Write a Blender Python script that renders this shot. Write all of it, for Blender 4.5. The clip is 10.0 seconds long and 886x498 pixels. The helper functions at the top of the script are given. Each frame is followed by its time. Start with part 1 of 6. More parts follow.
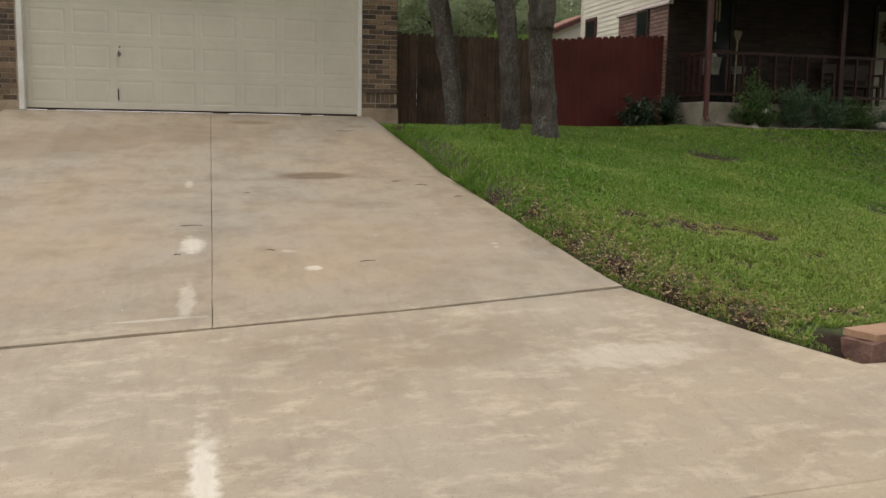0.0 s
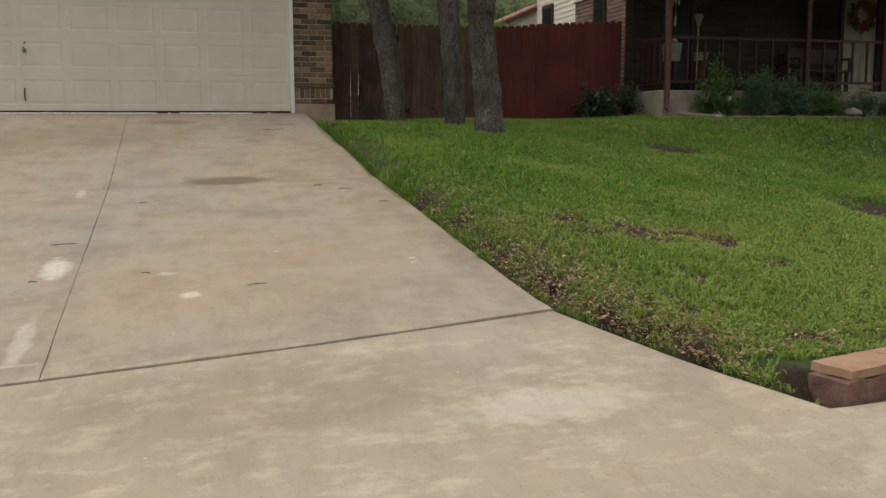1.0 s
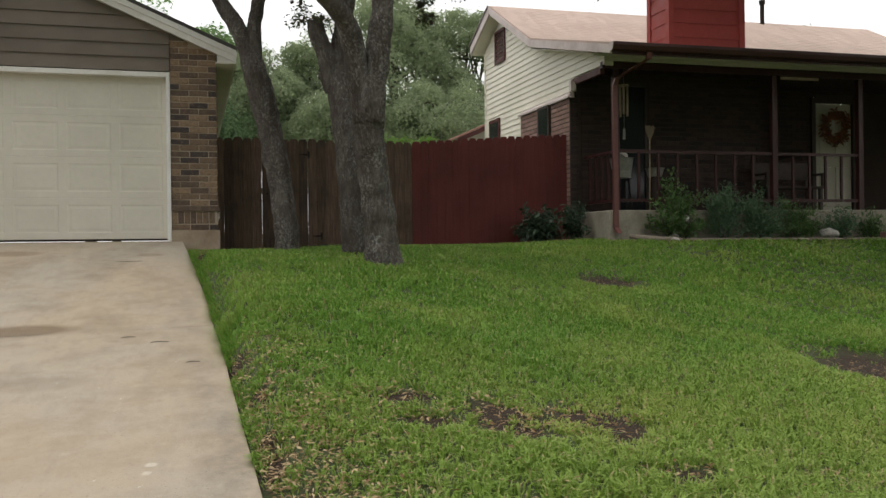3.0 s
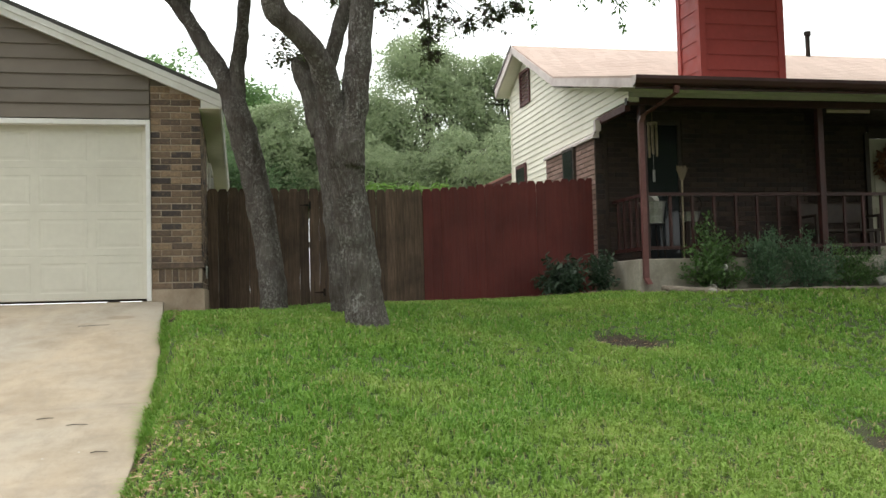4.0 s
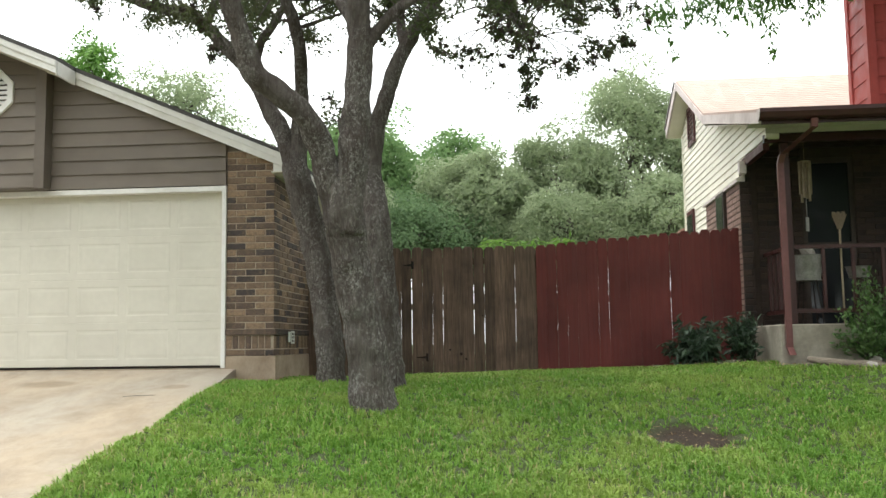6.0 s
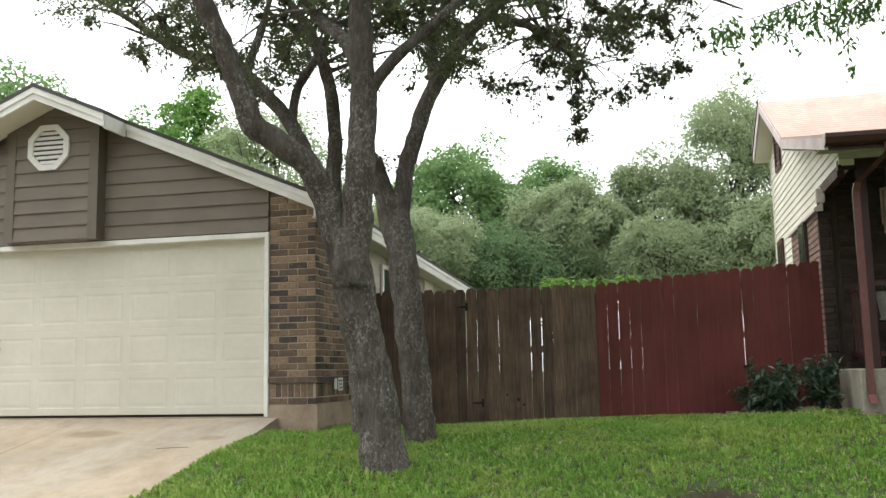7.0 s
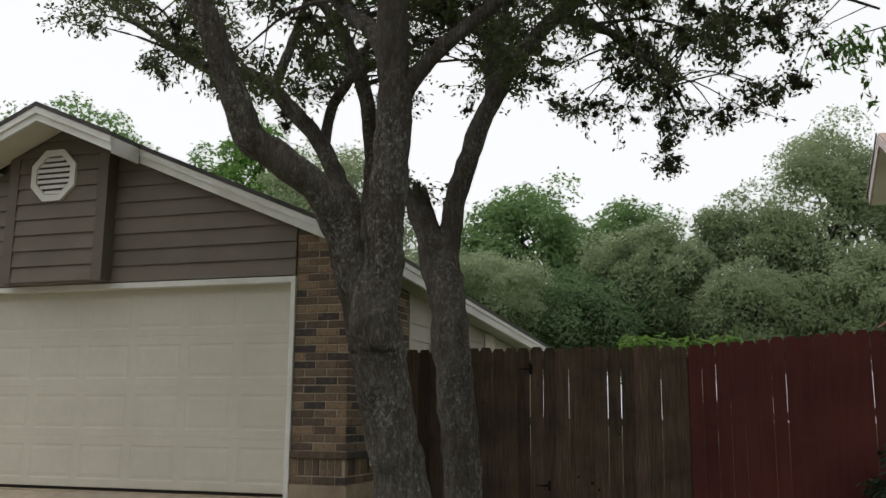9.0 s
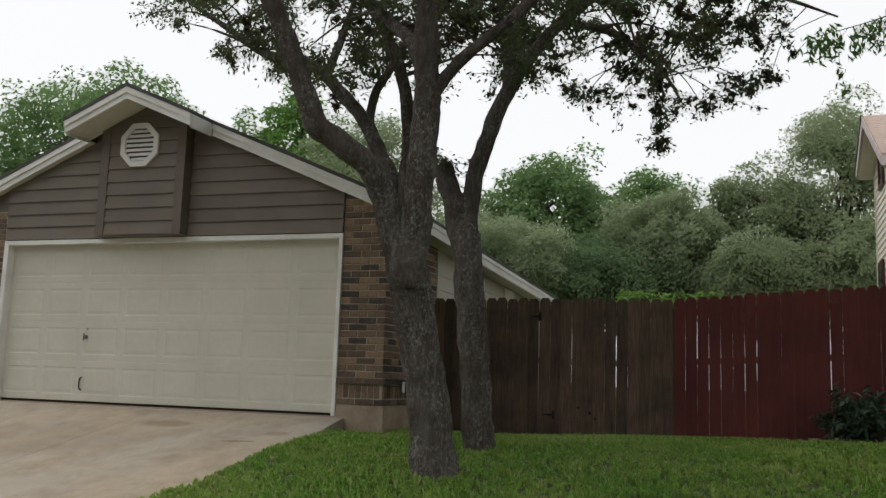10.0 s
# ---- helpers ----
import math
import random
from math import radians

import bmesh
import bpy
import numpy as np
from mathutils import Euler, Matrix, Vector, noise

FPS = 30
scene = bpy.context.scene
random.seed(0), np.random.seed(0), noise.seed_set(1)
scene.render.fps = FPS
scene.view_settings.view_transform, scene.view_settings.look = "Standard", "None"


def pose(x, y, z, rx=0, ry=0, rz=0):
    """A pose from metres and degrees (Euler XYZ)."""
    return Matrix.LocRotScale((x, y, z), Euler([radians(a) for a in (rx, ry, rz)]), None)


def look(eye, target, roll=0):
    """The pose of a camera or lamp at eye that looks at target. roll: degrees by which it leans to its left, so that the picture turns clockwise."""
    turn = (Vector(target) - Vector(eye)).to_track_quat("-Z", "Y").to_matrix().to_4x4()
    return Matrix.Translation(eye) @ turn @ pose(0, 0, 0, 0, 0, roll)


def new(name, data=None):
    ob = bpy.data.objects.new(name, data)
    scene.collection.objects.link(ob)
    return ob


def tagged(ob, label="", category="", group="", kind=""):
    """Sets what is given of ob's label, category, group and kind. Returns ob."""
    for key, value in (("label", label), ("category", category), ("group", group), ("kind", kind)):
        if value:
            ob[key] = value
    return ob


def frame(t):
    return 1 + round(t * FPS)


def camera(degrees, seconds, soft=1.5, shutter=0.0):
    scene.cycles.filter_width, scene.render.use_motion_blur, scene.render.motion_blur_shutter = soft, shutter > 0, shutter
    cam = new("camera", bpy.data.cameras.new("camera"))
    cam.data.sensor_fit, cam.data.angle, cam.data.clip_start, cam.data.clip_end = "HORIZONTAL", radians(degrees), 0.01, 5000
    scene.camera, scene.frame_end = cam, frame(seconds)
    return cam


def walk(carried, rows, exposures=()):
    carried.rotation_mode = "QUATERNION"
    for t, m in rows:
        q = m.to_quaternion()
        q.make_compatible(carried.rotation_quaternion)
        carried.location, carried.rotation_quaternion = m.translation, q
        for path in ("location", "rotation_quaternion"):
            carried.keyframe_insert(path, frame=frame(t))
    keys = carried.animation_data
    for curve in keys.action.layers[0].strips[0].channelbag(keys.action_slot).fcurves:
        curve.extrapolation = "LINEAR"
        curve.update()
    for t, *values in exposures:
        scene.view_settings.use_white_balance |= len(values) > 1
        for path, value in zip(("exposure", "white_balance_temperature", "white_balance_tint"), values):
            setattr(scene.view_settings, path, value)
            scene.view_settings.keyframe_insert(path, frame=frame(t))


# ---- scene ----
cam = camera(51.4, 10.0)
PATH = [
    (0, (-2.364, -15.33, -0.261), (-1.88, -13.406, -0.511), 1.0),
    (0.5, (-2.009, -14.9, -0.255), (-1.487, -12.99, -0.536), 0.3),
    (1, (-1.599, -14.386, -0.235), (-1.067, -12.476, -0.497), -0.2),
    (1.5, (-1.202, -13.901, -0.233), (-0.66, -11.989, -0.459), -0.2),
    (2, (-0.77, -13.447, -0.21), (-0.224, -11.531, -0.394), -0.1),
    (2.5, (-0.321, -12.998, -0.171), (0.238, -11.082, -0.301), -0.3),
    (3, (0.183, -12.579, -0.123), (0.728, -10.655, -0.129), -0.7),
    (3.2, (0.361, -12.373, -0.121), (0.899, -10.447, -0.084), -0.9),
    (4.3, (1.521, -11.382, 0.005), (1.832, -9.409, 0.117), -1.3),
    (4.5, (1.821, -11.258, 0.056), (2.032, -9.272, 0.165), -1.0),
    (5, (2.381, -11.168, 0.152), (2.462, -9.173, 0.256), -1.5),
    (6.3, (4.014, -10.719, 0.328), (3.748, -8.749, 0.55), -1.1),
    (6.5, (4.217, -10.676, 0.406), (3.895, -8.715, 0.626), -1.6),
    (7, (4.581, -10.26, 0.479), (4.134, -8.329, 0.743), -1.1),
    (7.5, (4.527, -9.516, 0.602), (4.002, -7.613, 0.918), -0.6),
    (8, (4.267, -8.623, 0.793), (3.695, -6.741, 1.158), -0.3),
    (8.5, (4.153, -8.203, 0.854), (3.559, -6.334, 1.244), 0.3),
    (9, (4.281, -8.422, 0.776), (3.688, -6.546, 1.138), 0.5),
    (9.5, (4.783, -9.318, 0.637), (4.172, -7.438, 0.938), 1.0),
    (10, (4.922, -10.073, 0.456), (4.26, -8.208, 0.738), 1.9),
]
EXPOSURES = [(0, -1.16, 6900, 12), (1.5, -1.29, 6900, 12), (2.5, -1.22, 6750, 11), (3.2, -0.84, 6600, 9), (4.5, -0.13, 6450, 5), (6.5, 0.03, 6450, 7), (7.2, -0.25, 6450, 8), (8.0, -1.07, 6500, 10), (8.5, -1.27, 6500, 10), (10, -1.34, 6500, 10)]
walk(cam, [(t, look(e, a, r)) for t, e, a, r in PATH], EXPOSURES)

# ---------- world, sun ----------
world = bpy.data.worlds.new("overcast_sky")
scene.world = world
world.use_nodes = True
wn, wl = world.node_tree.nodes, world.node_tree.links
sky = wn.new("ShaderNodeTexSky")
sky.sky_type = "NISHITA"
sky.sun_disc = False
sky.sun_elevation = radians(66)
sky.sun_rotation = radians(-126)
sky.dust_density = 3.0
veil = wn.new("ShaderNodeHueSaturation")          # cloud cover takes the blue out
veil.inputs["Saturation"].default_value = 0.12
cloud = wn.new("ShaderNodeMixRGB")
cloud.inputs[0].default_value = 0.75
cloud.inputs[2].default_value = (12.0, 12.1, 12.3, 1)
wl.new(sky.outputs[0], veil.inputs["Color"])
wl.new(veil.outputs[0], cloud.inputs[1])
wl.new(cloud.outputs[0], wn["Background"].inputs[0])
wn["Background"].inputs[1].default_value = 0.245

sun_data = bpy.data.lights.new("sun", "SUN")
sun_data.energy = 1.9
sun_data.angle = radians(35)
sun_data.color = (1.0, 0.95, 0.88)
sun = new("sun", sun_data)
sun.matrix_world = look((-6, -2.5, 20), (0, 0, 0))


# ---------- materials ----------
class Nodes:
    def __init__(self, name):
        self.mat = bpy.data.materials.new(name)
        self.mat.use_nodes = True
        self.n, self.l = self.mat.node_tree.nodes, self.mat.node_tree.links
        self.bsdf = self.n["Principled BSDF"]
        self.out = self.n["Material Output"]

    def add(self, kind, **values):
        node = self.n.new(kind)
        for key, value in values.items():
            if key.isdigit():
                node.inputs[int(key)].default_value = value
            else:
                node.inputs[key].default_value = value
        return node

    def link(self, a, b):
        self.l.new(a, b)

    def place(self, stretch=(1, 1, 1)):
        geo = self.n.new("ShaderNodeNewGeometry")
        mapping = self.n.new("ShaderNodeMapping")
        mapping.inputs["Scale"].default_value = stretch
        self.link(geo.outputs["Position"], mapping.inputs[0])
        return mapping.outputs[0]

    def noise(self, where, scale, detail=5.0, rough=0.6, lo=0.35, hi=0.65):
        node = self.add("ShaderNodeTexNoise", Scale=scale, Detail=detail, Roughness=rough)
        self.link(where, node.inputs["Vector"])
        ramp = self.n.new("ShaderNodeMapRange")
        ramp.inputs[1].default_value, ramp.inputs[2].default_value = lo, hi
        self.link(node.outputs[0], ramp.inputs[0])
        return ramp.outputs[0]

    def mix(self, fac, a, b, kind="MIX"):
        node = self.n.new("ShaderNodeMixRGB")
        node.blend_type = kind
        for i, value in ((0, fac), (1, a), (2, b)):
            if isinstance(value, (float, int)):
                node.inputs[i].default_value = value
            elif isinstance(value, tuple):
                node.inputs[i].default_value = (*value, 1)
            else:
                self.link(value, node.inputs[i])
        return node.outputs[0]

    def math(self, op, a, b=0.0):
        node = self.n.new("ShaderNodeMath")
        node.operation = op
        for i, value in ((0, a), (1, b)):
            if isinstance(value, (float, int)):
                node.inputs[i].default_value = value
            else:
                self.link(value, node.inputs[i])
        return node.outputs[0]

    def bump(self, height, strength, distance=0.01):
        node = self.n.new("ShaderNodeBump")
        node.inputs["Strength"].default_value = strength
        node.inputs["Distance"].default_value = distance
        self.link(height, node.inputs["Height"])
        self.link(node.outputs[0], self.bsdf.inputs["Normal"])

    def spot(self, where, x, y, rx, ry, soft=0.35, wobble=0.35, scale=4.0):
        """1 inside an uneven patch round (x, y), 0 outside."""
        sep = self.n.new("ShaderNodeSeparateXYZ")
        self.link(where, sep.inputs[0])
        dx = self.math("DIVIDE", self.math("SUBTRACT", sep.outputs[0], x), rx)
        dy = self.math("DIVIDE", self.math("SUBTRACT", sep.outputs[1], y), ry)
        d = self.math("SQRT", self.math("ADD", self.math("MULTIPLY", dx, dx), self.math("MULTIPLY", dy, dy)))
        tex = self.add("ShaderNodeTexNoise", Scale=scale, Detail=4.0)
        self.link(where, tex.inputs["Vector"])
        d = self.math("ADD", d, self.math("MULTIPLY", self.math("SUBTRACT", tex.outputs[0], 0.5), wobble * 2))
        ramp = self.n.new("ShaderNodeMapRange")
        for i, value in ((1, 1.0 - soft), (2, 1.0 + soft * 0.4), (3, 1.0), (4, 0.0)):
            ramp.inputs[i].default_value = value
        self.link(d, ramp.inputs[0])
        return ramp.outputs[0]


def surface(name, c1, c2, c3=None, s1=30.0, s2=2.5, rough=0.8, bump=0.25, bump_scale=90.0, distance=0.004,
            stretch=(1, 1, 1), metal=0.0, rnd=0.0, island=0.0, spec=0.4):
    """A surface with grain (c1, c2) and larger weathering (towards c3)."""
    m = Nodes(name)
    where = m.place(stretch)
    colour = m.mix(m.noise(where, s1), c1, c2)
    if c3:
        colour = m.mix(m.math("MULTIPLY", m.noise(m.place(), s2, 4, 0.6, 0.42, 0.72), 0.8), colour, c3)
    if rnd or island:
        source = m.n.new("ShaderNodeObjectInfo").outputs["Random"] if rnd else m.n.new("ShaderNodeNewGeometry").outputs["Random Per Island"]
        amount = rnd or island
        hsv = m.n.new("ShaderNodeHueSaturation")
        ramp = m.n.new("ShaderNodeMapRange")
        ramp.inputs[3].default_value, ramp.inputs[4].default_value = 1 - amount, 1 + amount
        m.link(source, ramp.inputs[0])
        m.link(ramp.outputs[0], hsv.inputs["Value"])
        m.link(colour, hsv.inputs["Color"])
        colour = hsv.outputs[0]
    m.link(colour, m.bsdf.inputs["Base Color"])
    m.bsdf.inputs["Metallic"].default_value = metal
    m.bsdf.inputs["Specular IOR Level"].default_value = spec
    r = m.n.new("ShaderNodeMapRange")
    r.inputs[3].default_value, r.inputs[4].default_value = max(rough - 0.12, 0.05), min(rough + 0.1, 1)
    m.link(m.noise(where, s1 * 0.5), r.inputs[0])
    m.link(r.outputs[0], m.bsdf.inputs["Roughness"])
    if bump:
        m.bump(m.noise(where, bump_scale, 6, 0.65, 0.2, 0.8), bump, distance)
    return m.mat


def leaf_surface(name, dark, light, dry, through_light=0.35, rough=0.5, patch=0.25, straw=0.0, worn=()):
    """Foliage: every leaf has its own tint, with larger patches, and lets some light through."""
    m = Nodes(name)
    island = m.n.new("ShaderNodeNewGeometry").outputs["Random Per Island"]
    colour = m.mix(island, dark, light)
    colour = m.mix(m.math("MULTIPLY", m.noise(m.place(), 1.1, 3, 0.5, 0.45, 0.75), patch * 2), colour, dry)
    for x, y, rx, ry in worn:
        colour = m.mix(m.math("MULTIPLY", m.spot(m.place(), x, y, rx, ry, 0.95, 0.5, 0.9), 0.55), colour, dry)
    if straw:
        pick = m.math("GREATER_THAN", m.math("FRACT", m.math("MULTIPLY", island, 17.3)), 1.0 - straw)
        colour = m.mix(pick, colour, (0.46, 0.38, 0.20))
    m.link(colour, m.bsdf.inputs["Base Color"])
    m.bsdf.inputs["Roughness"].default_value = rough
    m.bsdf.inputs["Specular IOR Level"].default_value = 0.3
    trans = m.n.new("ShaderNodeBsdfTranslucent")
    m.link(m.mix(0.5, colour, light), trans.inputs[0])
    shader = m.n.new("ShaderNodeMixShader")
    shader.inputs[0].default_value = through_light
    m.link(m.bsdf.outputs[0], shader.inputs[1])
    m.link(trans.outputs[0], shader.inputs[2])
    m.link(shader.outputs[0], m.out.inputs[0])
    return m.mat


def concrete_drive():
    m = Nodes("stained_concrete")
    where = m.place()
    warm, grey = (0.420, 0.338, 0.243), (0.385, 0.343, 0.280)
    colour = m.mix(m.noise(where, 0.55, 5, 0.6, 0.38, 0.62), warm, grey)
    colour = m.mix(m.math("MULTIPLY", m.noise(where, 1.7, 7, 0.72, 0.46, 0.70), 0.62), colour, (0.215, 0.165, 0.110))
    colour = m.mix(m.math("MULTIPLY", m.noise(m.place((1, 2.2, 1)), 3.3, 7, 0.7, 0.58, 0.74), 0.35), colour, (0.50, 0.42, 0.31))
    colour = m.mix(m.math("MULTIPLY", m.noise(where, 160, 3, 0.6, 0.35, 0.75), 0.35), colour, (0.20, 0.16, 0.115))
    colour = m.mix(m.math("MULTIPLY", m.noise(m.place((1.0, 0.45, 1)), 7.0, 6, 0.75, 0.50, 0.72), 0.40), colour, (0.205, 0.165, 0.118))
    colour = m.mix(m.math("MULTIPLY", m.noise(where, 34, 4, 0.7, 0.60, 0.72), 0.45), colour, (0.50, 0.43, 0.33))
    sep = m.n.new("ShaderNodeSeparateXYZ")
    m.link(where, sep.inputs[0])
    # paler, blotchy lower apron
    low = m.n.new("ShaderNodeMapRange")
    low.inputs[1].default_value, low.inputs[2].default_value = -8.9, -9.3
    m.link(sep.outputs[1], low.inputs[0])
    blot = m.math("MULTIPLY", low.outputs[0], m.noise(m.place((1, 1.6, 1)), 3.6, 6, 0.7, 0.50, 0.68))
    colour = m.mix(m.math("MULTIPLY", low.outputs[0], 0.35), colour, (0.48, 0.40, 0.295))
    colour = m.mix(m.math("MULTIPLY", blot, 0.75), colour, (0.58, 0.50, 0.385))
    # rusty wash where cars stand
    colour = m.mix(m.math("MULTIPLY", m.spot(where, -0.9, -7.4, 1.6, 1.3, 0.9, 0.5, 1.3), 0.30), colour, (0.42, 0.305, 0.195))
    colour = m.mix(m.math("MULTIPLY", m.spot(where, -4.2, -7.2, 1.4, 1.8, 0.9, 0.5, 1.3), 0.25), colour, (0.43, 0.315, 0.2))
    for x, y, rx, ry, f in ((-1.16, -4.13, 0.47, 0.21, 0.85), (-1.75, -0.75, 0.35, 0.16, 0.5), (-0.2, -0.95, 0.16, 0.10, 0.5),
                            (-0.75, -5.9, 0.4, 0.2, 0.25), (-2.9, -1.6, 1.4, 0.7, 0.25),
                            (-4.3, -2.4, 1.0, 0.8, 0.3), (-1.3, -9.9, 1.2, 0.5, 0.25)):
        colour = m.mix(m.math("MULTIPLY", m.spot(where, x, y, rx, ry, 0.3, 0.15, 2.5), f), colour, (0.165, 0.115, 0.065))
    for x, y, rx, ry, f in ((-2.54, -7.25, 0.10, 0.28, 0.85), (-2.55, -8.75, 0.06, 0.36, 0.45), (-2.42, -11.6, 0.075, 0.72, 1.0),
                            (-2.62, -4.5, 0.05, 0.22, 0.5), (-1.6, -8.15, 0.06, 0.07, 0.7), (-1.75, -7.6, 0.07, 0.05, 0.4),
                            (0.02, -7.70, 0.030, 0.035, 0.5), (0.00, -7.82, 0.025, 0.03, 0.45), (-0.95, -7.2, 0.02, 0.02, 0.4), (-2.72, -9.10, 0.35, 0.025, 0.5), (0.05, -10.4, 0.5, 0.2, 0.35)):
        colour = m.mix(m.math("MULTIPLY", m.spot(where, x, y, rx, ry, 0.42, 0.8, 11.0), f), colour, (0.70, 0.65, 0.56))
    # grey algae along the lawn side, dirt along the joints
    for x, y, rx, ry, f in ((0.40, -7.6, 0.17, 1.15, 0.62), (0.30, -6.2, 0.14, 0.9, 0.45), (0.22, -3.6, 0.16, 1.4, 0.35), (-2.4, -6.5, 0.16, 2.6, 0.30), (-2.0, -9.15, 2.8, 0.14, 0.35), (-1.2, -4.28, 1.9, 0.10, 0.30), (0.75, -10.2, 0.22, 0.8, 0.35), (-2.6, -0.15, 2.8, 0.22, 0.35)):
        grime = m.math("MULTIPLY", m.spot(where, x, y, rx, ry, 0.9, 0.55, 2.6), m.noise(where, 9.0, 6, 0.75, 0.30, 0.62))
        colour = m.mix(m.math("MULTIPLY", grime, f), colour, (0.150, 0.132, 0.112))
    # fine grey streaks down the slope and small pits
    colour = m.mix(m.math("MULTIPLY", m.noise(m.place((1, 0.12, 1)), 9.0, 5, 0.65, 0.52, 0.74), 0.30), colour, (0.235, 0.205, 0.170))
    colour = m.mix(m.math("MULTIPLY", m.noise(where, 75, 2, 0.5, 0.66, 0.72), 0.55), colour, (0.13, 0.105, 0.08))
    m.link(colour, m.bsdf.inputs["Base Color"])
    r = m.n.new("ShaderNodeMapRange")
    r.inputs[3].default_value, r.inputs[4].default_value = 0.62, 0.9
    m.link(m.noise(where, 2.0), r.inputs[0])
    m.link(r.outputs[0], m.bsdf.inputs["Roughness"])
    m.bump(m.noise(where, 120, 6, 0.7, 0.2, 0.8), 0.35, 0.004)
    return m.mat


SOIL = ((5.03, -2.75, 0.41, 0.44), (6.12, -6.10, 0.98, 0.80), (1.88, -7.82, 0.25, 0.42), (2.46, -7.80, 0.32, 0.36), (1.45, -7.86, 0.18, 0.14),
        (0.69, -8.75, 0.11, 0.28), (0.59, -7.9, 0.08, 0.4), (1.40, -7.45, 0.22, 0.15), (0.60, -7.0, 0.09, 0.2), (1.30, -10.58, 0.14, 0.18), (0.80, -9.45, 0.07, 0.3), (1.02, -10.15, 0.08, 0.3), (1.75, -10.02, 0.16, 0.12), (0.95, -9.75, 0.12, 0.12), (5.95, 1.62, 1.05, 0.52), (4.55, 1.92, 0.9, 0.16), (6.85, 0.62, 0.55, 0.26),
        (1.75, -9.0, 0.25, 0.12), (2.5, -8.6, 0.2, 0.12), (0.52, -6.0, 0.10, 0.4), (0.62, -0.22, 0.52, 0.26), (0.42, -1.3, 0.10, 0.35))


def lawn_ground():
    m = Nodes("lawn_soil")
    where = m.place()
    colour = m.mix(m.noise(where, 1.4, 5, 0.6, 0.4, 0.6), (0.062, 0.090, 0.028), (0.082, 0.104, 0.036))
    colour = m.mix(m.math("MULTIPLY", m.noise(where, 45, 4, 0.7, 0.45, 0.75), 0.6), colour, (0.060, 0.050, 0.028))
    soil = m.mix(m.noise(where, 60, 5, 0.7, 0.35, 0.65), (0.020, 0.0115, 0.006), (0.058, 0.034, 0.018))
    for x, y, rx, ry in SOIL:
        colour = m.mix(m.spot(where, x, y, rx, ry, 0.35, 0.3, 3.0), colour, soil)
    m.link(colour, m.bsdf.inputs["Base Color"])
    m.bsdf.inputs["Roughness"].default_value = 0.95
    m.bump(m.noise(where, 50, 6, 0.7, 0.2, 0.8), 0.8, 0.03)
    return m.mat


def shingles(name, c1, c2, c3):
    m = Nodes(name)
    where = m.place()
    tex = m.add("ShaderNodeTexVoronoi", Scale=5.5)
    m.link(m.place((1, 0.35, 0.35)), tex.inputs["Vector"])
    bw = m.n.new("ShaderNodeRGBToBW")
    m.link(tex.outputs["Color"], bw.inputs[0])
    colour = m.mix(bw.outputs[0], c1, c2)
    colour = m.mix(m.math("MULTIPLY", m.noise(where, 1.2, 4, 0.6, 0.45, 0.7), 0.6), colour, c3)
    m.link(colour, m.bsdf.inputs["Base Color"])
    m.bsdf.inputs["Roughness"].default_value = 0.9
    m.bump(m.noise(where, 200, 3, 0.7, 0.2, 0.8), 0.4, 0.003)
    return m.mat


def brick_mat(name, light, mid, dark, black):
    m = Nodes(name)
    rnd = m.n.new("ShaderNodeObjectInfo").outputs["Random"]
    isl = m.n.new("ShaderNodeNewGeometry").outputs["Random Per Island"]
    key = m.math("FRACT", m.math("ADD", m.math("MULTIPLY", rnd, 7.31), m.math("MULTIPLY", isl, 3.77)))
    ramp = m.n.new("ShaderNodeValToRGB")
    ramp.color_ramp.interpolation = "CONSTANT"
    e = ramp.color_ramp.elements
    e[0].position, e[0].color = 0.0, (*mid, 1)
    e[1].position, e[1].color = 0.30, (*light, 1)
    for p, c in ((0.50, dark), (0.76, black), (0.94, mid)):
        el = e.new(p)
        el.color = (*c, 1)
    m.link(key, ramp.inputs[0])
    where = m.place()
    colour = m.mix(m.math("MULTIPLY", m.noise(where, 26, 6, 0.8, 0.42, 0.66), 0.62), ramp.outputs[0], black)
    colour = m.mix(m.math("MULTIPLY", m.noise(where, 14, 6, 0.8, 0.5, 0.68), 0.50), colour, light)
    m.link(colour, m.bsdf.inputs["Base Color"])
    m.bsdf.inputs["Roughness"].default_value = 0.85
    m.bump(m.noise(where, 140, 5, 0.7, 0.2, 0.8), 0.5, 0.004)
    return m.mat


